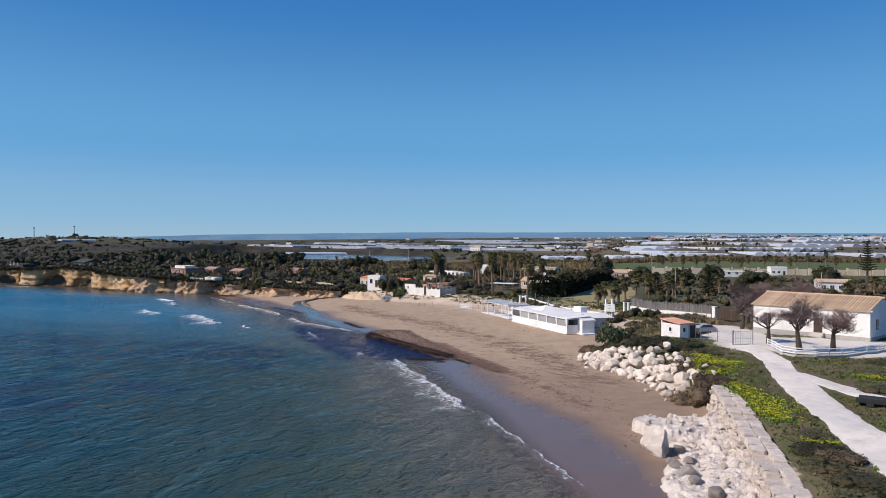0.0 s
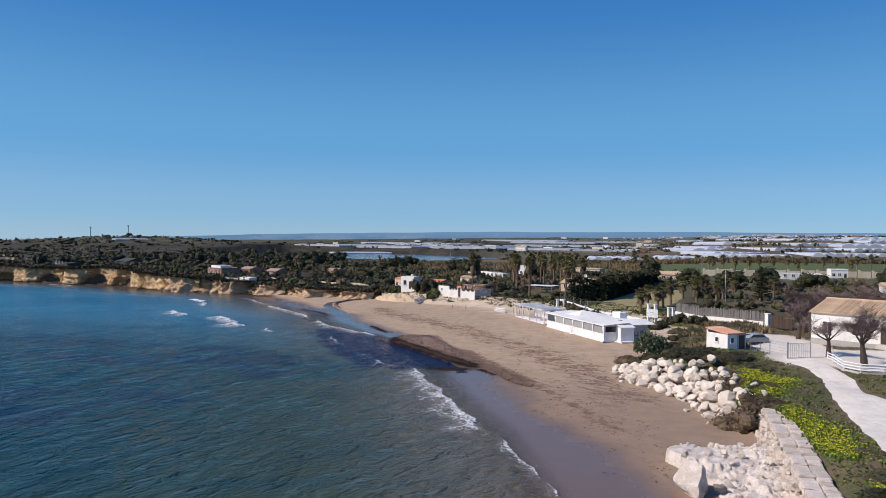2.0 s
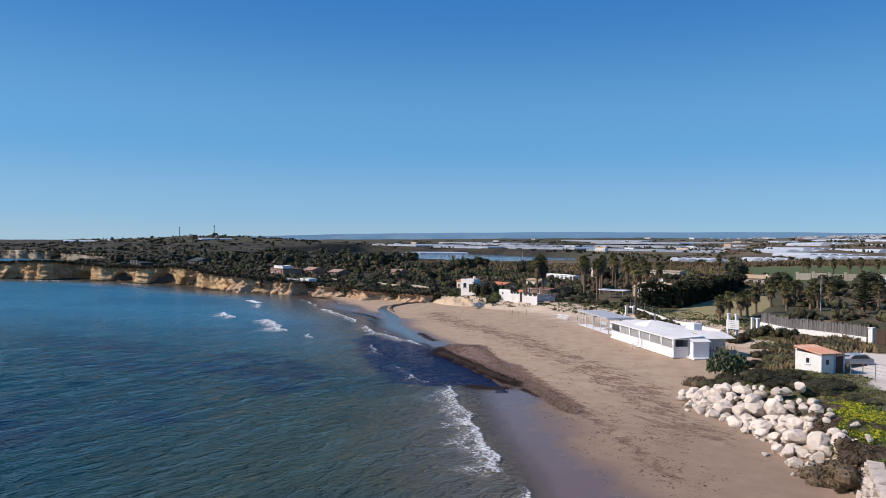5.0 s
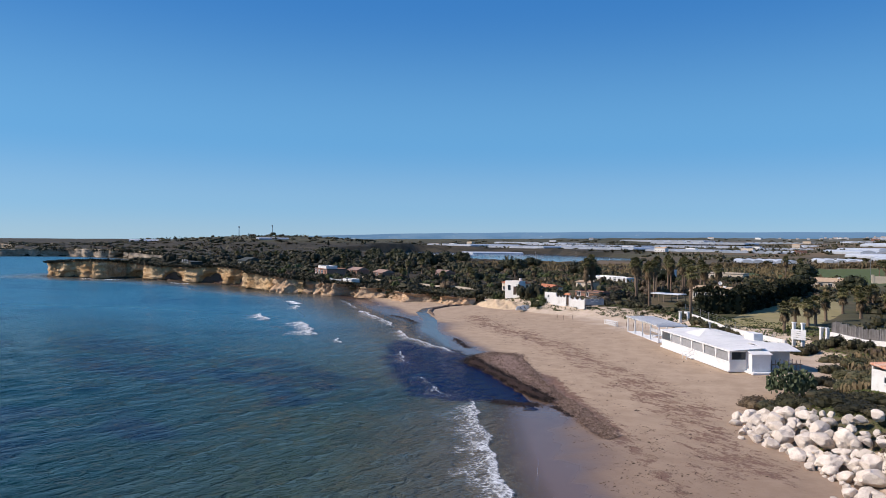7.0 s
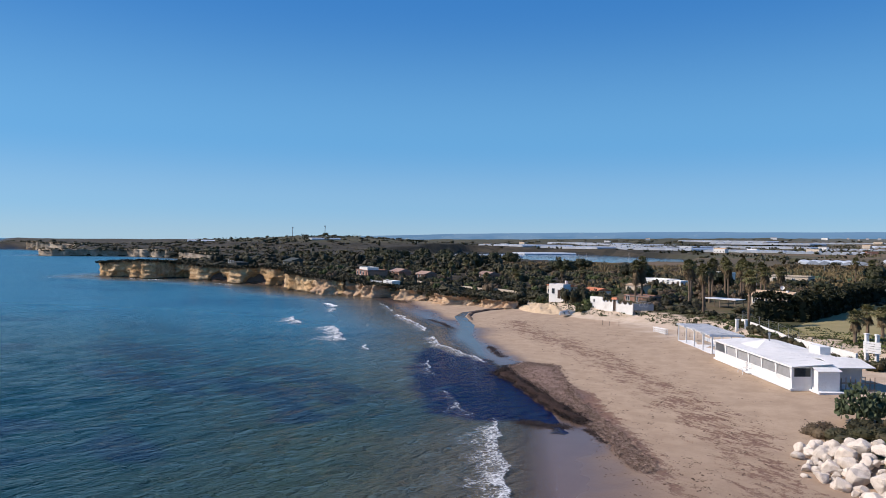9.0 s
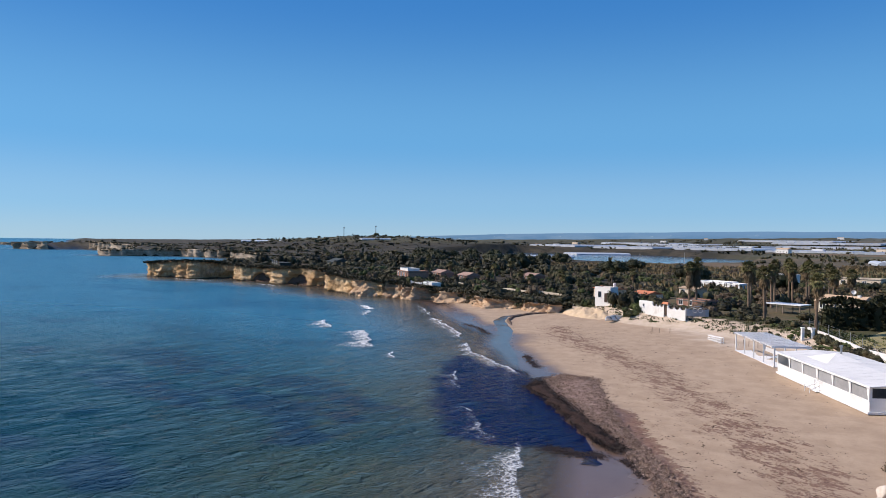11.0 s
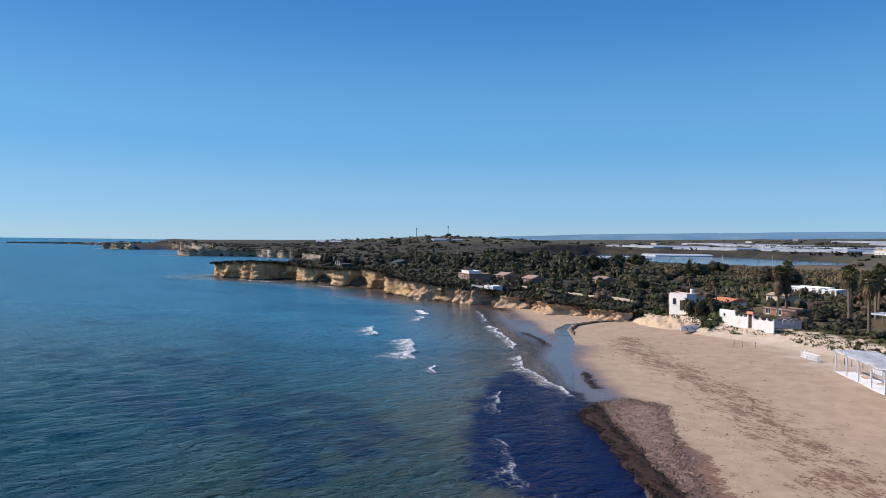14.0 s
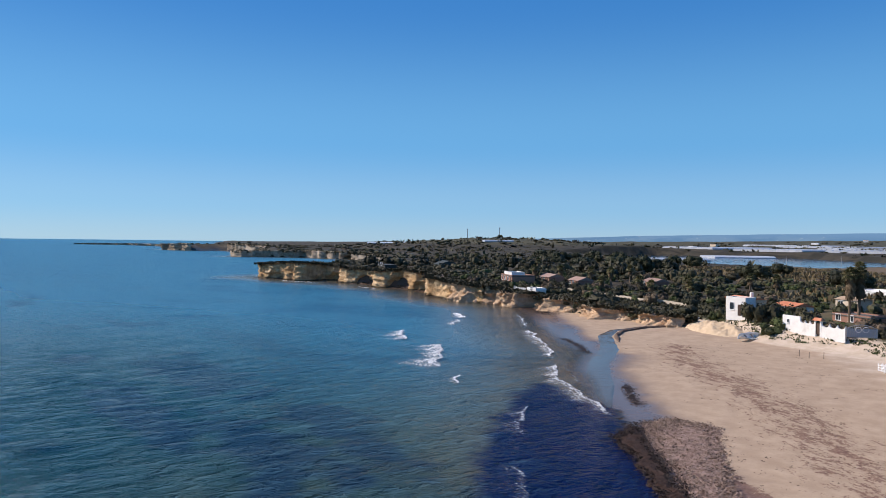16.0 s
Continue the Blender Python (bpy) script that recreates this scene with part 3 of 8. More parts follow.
def resample(line, step):
    out, s = [], 0.0
    for a, b in zip(line[:-1], line[1:]):
        a, b = np.array(a, float), np.array(b, float)
        n = max(1, int(np.hypot(*(b - a)[:2]) / step))
        out += [a + (b - a) * i / n for i in range(n)]
    return np.array(out + [np.array(line[-1], float)])


LIPS = {}


def cliff(name, line, step, rows, mat, label, rough=1.0, caves=(), seed=1, foot=-0.8, lean=0.6):
    """A rock face along x, y, height: buttresses, hollows, a broken lip and a shelf that runs back into the ground."""
    q = resample(line, step)
    n = len(q)
    xy = q[:, :2].copy()
    for _ in range(2):
        xy[1:-1] = (xy[:-2] + 2 * xy[1:-1] + xy[2:]) / 4
    d = np.gradient(xy, axis=0)
    d /= np.linalg.norm(d, axis=1)[:, None] + 1e-9
    nrm = np.stack([-d[:, 1], d[:, 0]], -1)
    s = np.concatenate([[0], np.cumsum(np.linalg.norm(np.diff(xy, axis=0), axis=1))])
    r = np.random.RandomState(seed)
    vs = np.linspace(0, 1, rows)
    S, V = np.meshgrid(s, vs)
    top = q[:, 2] + 0.25 * waves(s, s * 0, seed + 3, 7)
    Z = foot + (top[None] + 0.2 - foot) * V
    tri = lambda u: np.arcsin(np.sin(u)) * 0.6366
    butt = 1.5 * tri(S * 0.36 + 2.2 * waves(S, Z * 0.15, seed, 31, 3)) + 0.75 * np.abs(waves(S, Z * 0.8, seed + 1, 4.6, 3)) - 0.4 + 0.36 * np.abs(waves(S, Z * 1.3, seed + 5, 1.9, 3))
    ledge = 0.16 * tri(Z * 2.6 + 2.4 * waves(S, S * 0, seed + 2, 12, 3)) + 0.35 * smooth(V, 0.86, 0.93)
    out = 1.2 + rough * (butt + ledge) + lean * (1 - V) ** 1.5
    for cs, cw, ch, cd in caves:
        h = 1 - ((S - cs * s[-1]) / cw) ** 2 - (np.maximum(0, Z) / ch) ** 2
        out -= cd * smooth(h, 0.0, 0.22)
    X = xy[:, 0][None] + nrm[:, 0][None] * out
    Y = xy[:, 1][None] + nrm[:, 1][None] * out
    for back, dz in ((0.3, 0.05), (-0.8, -0.35), (-2.5, -2.0)):
        X = np.vstack([X, (xy[:, 0] + nrm[:, 0] * (back + 0.5 * butt[-1]))[None]])
        Y = np.vstack([Y, (xy[:, 1] + nrm[:, 1] * (back + 0.5 * butt[-1]))[None]])
        Z = np.vstack([Z, (top + dz + 0.2 * waves(s, s * 0 + back, seed + 7, 3))[None]])
    idx = np.arange(X.size).reshape(X.shape)
    f = np.stack([idx[:-1, :-1], idx[1:, :-1], idx[1:, 1:], idx[:-1, 1:]], -1).reshape(-1, 4)
    me = array_mesh(name, np.stack([X, Y, Z], -1).reshape(-1, 3), f, mat, smooth=False)
    v_ = np.repeat(np.append(vs, (1, 1, 1))[:, None], n, 1)
    zone(me, "zone", np.stack([v_] * 4, -1).reshape(-1, 4))
    LIPS[name] = np.stack([X[-4:], Y[-4:], Z[-4:]], -1)
    return tagged(new(name, me), label, "cliff", "", "structure")


E3 = [e[:3] for e in EDGE]
iC = 43
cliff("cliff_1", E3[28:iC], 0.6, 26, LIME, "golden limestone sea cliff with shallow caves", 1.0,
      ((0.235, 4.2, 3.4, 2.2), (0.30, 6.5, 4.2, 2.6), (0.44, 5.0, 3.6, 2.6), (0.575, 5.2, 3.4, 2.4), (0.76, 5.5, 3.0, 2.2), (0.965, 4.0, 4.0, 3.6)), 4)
cliff("cliff_2", E3[22:30], 0.45, 18, EARTH, "low crumbling ochre bank above the sand", 1.7, (), 9, -0.3, 1.9)
cliff("cliff_3", E3[44:52], 3.0, 8, WHITE_LIME, "pale low sea cliff beyond the headland", 1.5, ((0.2, 9, 4, 5), (0.5, 9, 3.6, 5)), 14)
cliff("cliff_4", E3[52:58], 5.0, 8, WHITE_LIME, "pale limestone cape far along the coast", 4.0, ((0.3, 14, 8, 9), (0.6, 16, 8, 9), (0.75, 12, 8, 8)), 19)


def rock_mesh(name, seed, mat, sub=2, sharp=0.5):
    """A boulder: a ball cut by many planes, then roughened."""
    r = random.Random(seed)
    bm = bmesh.new()
    bmesh.ops.create_icosphere(bm, subdivisions=sub, radius=1.0)
    planes = [(Vector((r.gauss(0, 1), r.gauss(0, 1), r.gauss(0, 1))).normalized(), r.uniform(0.5, 0.8)) for _ in range(14)]
    sc = Vector((r.uniform(0.85, 1.25), r.uniform(0.75, 1.0), r.uniform(0.6, 0.85)))
    for v in bm.verts:
        p = v.co.copy()
        for n, dd in planes:
            k = p.dot(n) - dd
            if k > 0:
                p -= n * k * (0.8 + 0.2 * sharp)
        p += p.normalized() * (0.08 * noise.noise(p * 3 + Vector((seed, 0, 0))) + 0.035 * noise.noise(p * 8 + Vector((0, seed, 0))))
        v.co = Vector((p.x * sc.x, p.y * sc.y, p.z * sc.z))
    me = bpy.data.meshes.new(name)
    bm.to_mesh(me)
    bm.free()
    me.materials.append(mat)
    return me


ROCKS = [rock_mesh("boulder", 11 + i, BOULDER, 3) for i in range(7)]
GREYS = [rock_mesh("rock", 31 + i, GREY_ROCK, 2) for i in range(3)]


def rock(name, me, x, y, z, size, label, group, r):
    ob = new(name, me)
    ob.matrix_basis = pose(x, y, z, r.uniform(-25, 25), r.uniform(-25, 25), r.uniform(0, 360)) @ Matrix.Diagonal((size, size, size, 1))
    return tagged(ob, label, "rock", group)


# the heap of boulders between the beach and the hut
r = random.Random(5)
heap = [(-1.6, 99.5), (0.6, 94), (4.2, 89), (6.6, 82), (7.8, 76.5)]
heap_q = resample(heap, 0.5)
done = []
for depth_row in range(9):
    for p in heap_q:
        off = depth_row * 0.85 + r.uniform(-0.4, 0.4)
        if off > 6.2 * (1 - 0.45 * abs((p[1] - 89) / 12)) or r.random() < 0.12:
            continue
        size = r.choice((0.45, 0.55, 0.68, 0.8, 0.95, 1.2)) * (1.0 if depth_row else 0.75)
        x, y = p[0] + off * 0.80 + r.uniform(-0.5, 0.5), p[1] + off * 0.50 + r.uniform(-0.5, 0.5)
        if math.hypot(x - 10.4, y - 75.2) < 2.9 or any(math.hypot(x - a, y - c) < 0.46 * (size + d) for a, c, d in done):
            continue
        done.append((x, y, size))
        rock("boulder", r.choice(ROCKS), x, y, gz(x, y) + 0.3 * size + 0.13 * depth_row, size, "rounded pale limestone boulder in the heap above the beach", "boulders in the heap", r)
for _ in range(90):
    p = r.choice(heap_q)
    x, y, size = p[0] + r.uniform(-1.6, 5), p[1] + r.uniform(-1.4, 3), r.uniform(0.18, 0.36)
    rock("boulder", r.choice(ROCKS), x, y, gz(x, y) + 0.15 * size + (0.5 if x > p[0] + 1 else 0), size, "small pale stone lying among the boulders", "small stones in the heap", r)

# broken ground under the ruined wall: ledges and rubble
gx, gy = np.meshgrid(np.linspace(2.2, 12.6, 120), np.linspace(34, 71, 330))
wall_x = 9.0 + (gy - 36) * 0.082
e0 = 3.5 + 0.8 * waves(gx * 0, gy, 51, 9, 4) + 1.4 * smooth(gy, 63, 69)
e0 = e0 + 1.3 * smooth(-np.abs(gy - 57.5), -3.2, -1.2)
u = np.clip(gx - e0, 0, 9)
inn = smooth(u, 0.0, 0.7)
warp = 0.9 * waves(gx, gy, 52, 6, 4)
stepd = (0.45 + 0.17 * u + 0.10 * warp) / 0.34
terr = (np.floor(stepd) + smooth(stepd - np.floor(stepd), 0.62, 1.0)) * 0.34
crack = np.abs(waves(gx, gy, 53, 5.5, 4))
top = terr - 0.20 * (1 - smooth(crack, 0.0, 0.16)) + 0.05 * waves(gx, gy, 54, 1.6, 4) + 0.10 * np.abs(waves(gx, gy, 58, 0.9, 3)) + 0.12 * np.abs(waves(gx, gy, 55, 3.6, 3))
ledge = smooth(1 - ((gx - 5.1) / 2.5) ** 2 - ((gy - 63.4 + 0.3 * (gx - 5)) / 2.2) ** 2 + 0.35 * waves(gx, gy, 57, 2.6, 4), 0, 0.2)
top = top * (1 - ledge) + (1.30 + 0.07 * waves(gx, gy, 56, 1.6, 3)) * ledge
inn = np.maximum(inn, smooth(ledge, 0.1, 0.5))
gzz = np.where(inn > 0.01, -0.1 + top * inn, -0.5) * (1 - smooth(gy, 66.5, 70.5)) - 0.6 * smooth(gy, 66.5, 70.5)
gzz = np.where(gx > wall_x + 0.6, -0.3, gzz)
idx = np.arange(gx.size).reshape(gx.shape)
f = np.stack([idx[:-1, :-1], idx[:-1, 1:], idx[1:, 1:], idx[1:, :-1]], -1).reshape(-1, 4)
tagged(new("rock_shelf", array_mesh("rock_shelf", np.stack([gx, gy, gzz], -1).reshape(-1, 3), f, RUBBLE, False)), "broken pale limestone shelf running down to the sand", "rock shelf", "", "structure")
r = random.Random(8)
b_ = rock("boulder", rock_mesh("boulder", 77, RUBBLE, 4, 0.7), 4.1, 57.6, 1.0, 1.75, "big angular limestone block standing on the sand", "", r)
b_.matrix_basis = pose(3.7, 57.4, 0.85, 8, -6, 150) @ Matrix.Diagonal((1.35, 1.25, 1.75, 1))
for x, y, s in ((4.7, 52.8, 0.75), (5.0, 51.0, 0.85), (5.4, 49.4, 0.7), (6.2, 46.8, 0.9), (4.4, 54.0, 0.5), (5.8, 53.8, 0.55), (5.5, 57.0, 0.5), (7.2, 42.6, 0.8)):
    rock("rock", r.choice(GREYS), x, y, 0.5 + 0.2 * s + 0.12 * max(0, x - 4), s, "grey sea-worn rock at the foot of the shelf", "grey rocks on the shelf", r)
for _ in range(190):
    y = r.uniform(38, 68)
    x = r.uniform(3.6, 10.5)
    s = r.choice((0.1, 0.14, 0.18, 0.24, 0.4))
    k = int((y - 34) / 37 * 329), int((x - 2.2) / 10.4 * 119)
    rock("rubble_stone", r.choice(ROCKS), x, y, float(gzz[k]) + 0.25 * s, s, "loose limestone rubble on the shelf", "rubble on the shelf", r)

# ---- plants ----
BARK = surface("bark", (0.085, 0.062, 0.048), (0.05, 0.038, 0.03), 2.0, 0.95, 0.6, 0.04, 0.2)
PALM_BARK = surface("palm_bark", (0.24, 0.17, 0.115), (0.14, 0.095, 0.065), 3.0, 0.95, 0.7, 0.05, 0.2)
LEAF_DARK = leafy("dark_leaves", (0.027, 0.026, 0.012), (0.043, 0.040, 0.018), (0.060, 0.047, 0.025))
LEAF_PINE = leafy("pine_needles", (0.022, 0.026, 0.010), (0.038, 0.040, 0.016), (0.046, 0.040, 0.018))
LEAF_OLIVE = leafy("olive_scrub", (0.046, 0.048, 0.022), (0.080, 0.074, 0.036), (0.105, 0.076, 0.042))
LEAF_GREEN = leafy("fresh_leaves", (0.070, 0.102, 0.022), (0.115, 0.145, 0.034), (0.090, 0.082, 0.034))
LEAF_DRY = leafy("dry_brush", (0.120, 0.084, 0.054), (0.072, 0.052, 0.034), (0.165, 0.120, 0.072))
LEAF_GARDEN = leafy("garden_leaves", (0.046, 0.062, 0.018), (0.074, 0.086, 0.026), (0.070, 0.062, 0.028))
LEAF_STRAW = leafy("straw_stalks", (0.24, 0.175, 0.10), (0.15, 0.11, 0.065), (0.11, 0.10, 0.045), 0.1)
LEAF_YELLOW = leafy("yellow_flowers", (0.62, 0.56, 0.02), (0.48, 0.46, 0.03), (0.28, 0.34, 0.04), 0.15)
FROND = leafy("palm_fronds", (0.076, 0.079, 0.029), (0.122, 0.109, 0.045), (0.173, 0.125, 0.059), 0.25)
FROND_DRY = leafy("dry_fronds", (0.160, 0.108, 0.060), (0.108, 0.072, 0.040), (0.200, 0.144, 0.080), 0.2)
CACTUS = surface("cactus_pads", (0.052, 0.074, 0.034), (0.092, 0.108, 0.052), 1.5, 0.7, 0.2, 0.03, 0.2)
TWIG = surface("bare_twigs", (0.25, 0.178, 0.168), (0.17, 0.12, 0.113), 2.0, 0.95, 0.0, 0.03, 0.15)


def clump(b, p, size, r, up=0.3):
    """A spray of leaves: two bent quads."""
    for _ in range(2):
        a = Vector((r.gauss(0, 1), r.gauss(0, 1), r.gauss(0, 0.7) + up)).normalized() * size
        c = a.cross(Vector((r.gauss(0, 1), r.gauss(0, 1), r.gauss(0, 1)))).normalized() * size * r.uniform(0.35, 0.6)
        b.add([p - a * 0.5 - c * 0.3, p - a * 0.1 + c, p + a * 0.6 + c * 0.2, p + a * 0.1 - c], [(0, 1, 2, 3)])


def ball(n):
    """Unit ball of n x n quads on each of six sides."""
    g = np.linspace(-1, 1, n + 1)
    out = []
    for ax in range(3):
        for sg in (-1.0, 1.0):
            for i in range(n):
                for j in range(n):
                    q = []
                    for u, v in ((g[i], g[j]), (g[i + 1], g[j]), (g[i + 1], g[j + 1]), (g[i], g[j + 1])):
                        c = [0.0, 0.0, 0.0]
                        c[ax], c[(ax + 1) % 3], c[(ax + 2) % 3] = sg, u, v * sg
                        q.append(c)
                    out.append(q)
    out = np.array(out)
    return out / np.linalg.norm(out, axis=-1, keepdims=True)


BALLS = {n: ball(n) for n in (2, 3)}


def canopy(seed, lobes=9, per=46, flat=0.7, size=0.13, spread_=0.62, fine=2, loose=0.45):
    """Corner points of a crown of unit radius: rounded lobes clad in small leaf sprays that lie along their surface, with gaps between lobes and a ragged outline."""
    rs = np.random.RandomState(seed)
    cs, rads = [], []
    for i in range(lobes):
        a = 6.283 * i / lobes + rs.uniform(-0.5, 0.5)
        d = spread_ * math.sqrt(rs.uniform(0.03, 1))
        cs.append((d * math.cos(a), d * math.sin(a), flat * rs.uniform(0.2, 1.0) * (1.05 - 0.6 * d)))
        rads.append(rs.uniform(0.26, 0.46))
    cs, rads = np.array(cs), np.array(rads)
    out = []
    for c, rad in zip(cs, rads):
        h = BALLS[fine]
        lump = 0.84 + 0.16 * np.sin(h[..., 0] * 7 + c[0] * 30) * np.sin(h[..., 1] * 6 + c[1] * 30) * np.cos(h[..., 2] * 6)
        out.append(c + h * (rad * lump)[..., None] * (1, 1, 0.9))
        d = rs.normal(0, 1, (per, 3)) + (0, 0, 0.3)
        d /= np.linalg.norm(d, axis=1)[:, None]
        p = c + d * (rad * rs.uniform(0.84, 1.14, per))[:, None] * (1, 1, 0.9)
        n = d + loose * rs.normal(0, 1, (per, 3))
        n /= np.linalg.norm(n, axis=1)[:, None]
        a = np.cross(n, rs.normal(0, 1, (per, 3)))
        a /= np.linalg.norm(a, axis=1)[:, None] + 1e-9
        b = np.cross(n, a)
        s1 = (size * rs.uniform(0.55, 1.35, per))[:, None]
        s2 = s1 * rs.uniform(0.4, 0.75, (per, 1))
        out.append(np.stack([p - a * s1 * 0.6 - b * s2 * 0.3, p + a * s1 * 0.1 - b * s2 * 0.7, p + a * s1 * 0.6 + b * s2 * 0.2, p - a * s1 * 0.1 + b * s2 * 0.7], 1))
    q = np.vstack(out)
    mid = q.mean(1)
    hid = np.zeros(len(q), bool)
    for c, rad in zip(cs, rads):
        hid |= np.linalg.norm((mid - c) / (1, 1, 0.9), axis=1) < rad * 0.66
    return q[~hid & (mid[:, 2] > -0.08)]


def crown_mesh(name, seed, mat, lobes=9, per=60, flat=0.7, size=0.13, spread_=0.62, fine=2, loose=0.45):
    q = canopy(seed, lobes, per, flat, size, spread_, fine, loose)
    return array_mesh(name, q.reshape(-1, 3), np.arange(len(q) * 4).reshape(-1, 4), mat, False)


BUSH = {
    "dark": [crown_mesh("bush", 100 + i, LEAF_DARK, 7, 50) for i in range(4)],
    "olive": [crown_mesh("bush", 120 + i, LEAF_OLIVE, 7, 50) for i in range(3)],
    "green": [crown_mesh("bush", 140 + i, LEAF_GARDEN, 7, 50) for i in range(2)],
    "dry": [crown_mesh("bush", 160 + i, LEAF_DRY, 7, 55, 0.6, 0.12, 0.62, 2, 1.0) for i in range(2)],
}
BUSH["bank"] = [crown_mesh("bush", 200 + i, LEAF_OLIVE, 13, 170, 0.6, 0.075, 0.7, 3, 0.7) for i in range(2)]
BUSH["brush"] = [crown_mesh("bush", 220 + i, LEAF_DRY, 13, 170, 0.6, 0.075, 0.7, 3, 0.9) for i in range(2)]
BUSH["low"] = [crown_mesh("bush", 240 + i, LEAF_DARK, 13, 170, 0.6, 0.075, 0.7, 3, 0.7) for i in range(2)]
PINE = [crown_mesh("crown", 180 + i, LEAF_PINE, 15, 85, 0.8, 0.10, 0.70) for i in range(3)]
BUSH_LABEL = {
    "dark": "dense dark green evergreen shrub", "olive": "grey-green coastal scrub bush",
    "green": "fresh green garden shrub", "dry": "leafless brown thorny bush", "bank": "low olive-brown bush on the bank",
    "brush": "dry brown thorny brush on the bank", "low": "low dark green bush on the bank",
}


def bush(kind, x, y, w, h, r, group="", label="", sink=0.1, z=None):
    ob = new("bush", r.choice(BUSH[kind]))
    z = gz(x, y) if z is None else z
    ob.matrix_basis = pose(x, y, z - sink * h, 0, 0, r.uniform(0, 360)) @ Matrix.Diagonal((w, w * r.uniform(0.8, 1.15), h, 1))
    return tagged(ob, label or BUSH_LABEL[kind], "bush", group or "shrubs of the coastal gardens")


def pine(x, y, w, h, r, kind="pine", label="dark green pine with a broad ragged crown", z=None):
    z = gz(x, y) if z is None else z
    t = thing("tree", pose(x, y, z - 0.05, 0, 0, r.uniform(0, 360)), label, "tree", "trees of the coastal gardens")
    b = Build()
    b.tube([(0, 0, 0), (0.1, 0.05, h * 0.3), (0.0, 0.15, h * 0.62)], [0.035 * h, 0.028 * h, 0.016 * h], 7)
    for _ in range(4):
        a = r.uniform(0, 6.28)
        b.tube([(0.05, 0.05, h * 0.36), (w * 0.25 * math.cos(a), w * 0.25 * math.sin(a), h * 0.5), (w * 0.5 * math.cos(a), w * 0.5 * math.sin(a), h * 0.62)], [0.018 * h, 0.012 * h, 0.006 * h], 5)
    part("trunk", b, BARK, t)
    c = part("crown", r.choice(PINE if kind == "pine" else BUSH[kind]), None, t)
    c.matrix_basis = pose(0, 0, h * 0.25) @ Matrix.Diagonal((w, w, h * 0.74, 1))
    return t


def fan(b, p, d, petiole, radius, r, droop=0.35):
    """A fan leaf: a stalk and a half-disc of split blades."""
    sidev = d.cross(Vector((0, 0, 1)))
    sidev = sidev.normalized() if sidev.length > 0.05 else Vector((1, 0, 0))
    c = p + d * petiole
    b.tube([p, c], [0.03, 0.02], 3, False)
    for i in range(9):
        a = radians(-105 + 26.2 * i + r.uniform(-5, 5))
        v = d * math.cos(a) + sidev * math.sin(a)
        w = v.cross(d.cross(sidev)).normalized()
        L = radius * (0.75 + 0.25 * math.cos(a * 0.8)) * r.uniform(0.9, 1.1)
        m = c + v * L * 0.5
        b.add([c, m + w * L * 0.13, c + v * L + Vector((0, 0, -droop * L * r.uniform(0.6, 1.4))), m - w * L * 0.13], [(0, 1, 2, 3)])


def palm_parts(seed, h, skirt, size):
    r = random.Random(seed)
    b = Build()
    n = 14
    bend = r.uniform(-0.3, 0.3)
    pts = [(bend * (i / n) ** 2, 0.3 * bend * (i / n), h * i / n) for i in range(n + 1)]
    b.tube(pts, [0.27 * (1.25 if i == 0 else 1) - 0.07 * i / n + (0.025 if i % 2 else 0) for i in range(n + 1)], 8)
    trunk = b.mesh("trunk", PALM_BARK)
    b = Build()
    for i in range(30):
        e = -0.55 + 1.95 * (i / 29) + r.uniform(-0.12, 0.12)
        a = i * 2.4 + r.uniform(-0.2, 0.2)
        d = Vector((math.cos(a) * math.cos(e), math.sin(a) * math.cos(e), math.sin(e)))
        fan(b, Vector((0, 0, 0.12)), d, 0.42 * size * r.uniform(0.8, 1.1), 0.44 * size * r.uniform(0.85, 1.1), r, 0.4)
    crown = b.mesh("crown", FROND)
    b = Build()
    for i in range(int(26 + 26 * skirt)):
        a, e = i * 2.4 + r.uniform(-0.2, 0.2), r.uniform(-1.42, -0.75)
        d = Vector((math.cos(a) * math.cos(e), math.sin(a) * math.cos(e), math.sin(e)))
        fan(b, Vector((0.1 * math.cos(a), 0.1 * math.sin(a), -1.55 * skirt * r.random() ** 1.3)), d, 0.30 * size, 0.38 * size * r.uniform(0.8, 1.1), r, 0.5)
    dead = b.mesh("skirt", FROND_DRY)
    return trunk, crown, dead, Vector((bend, 0.3 * bend, h)), h


PALMS = {"tall": [palm_parts(s, 8.8, 0.8, 2.4) for s in (1, 2, 3)], "short": [palm_parts(s, 4.3, 0.6, 2.0) for s in (4, 5)], "shaggy": [palm_parts(6, 8.6, 2.2, 2.1)]}


def palm(kind, x, y, h, r, label, group, z=None):
    tr, cr, sk, top, h0 = r.choice(PALMS[kind])
    k = h / (h0 + 1.3)
    t = thing("palm_tree", pose(x, y, (gz(x, y) if z is None else z) - 0.1, 0, 0, r.uniform(0, 360)), label, "palm tree", group)
    for nm, me, off in (("trunk", tr, None), ("crown", cr, top), ("skirt", sk, top)):
        o = part(nm, me, None, t, "hanging dry fronds" if nm == "skirt" else "")
        o.matrix_basis = (Matrix.Translation(off * k) if off is not None else Matrix.Identity(4)) @ Matrix.Diagonal((1.0 if nm != "trunk" else 1, 1, k if nm == "trunk" else 1, 1))
    return t


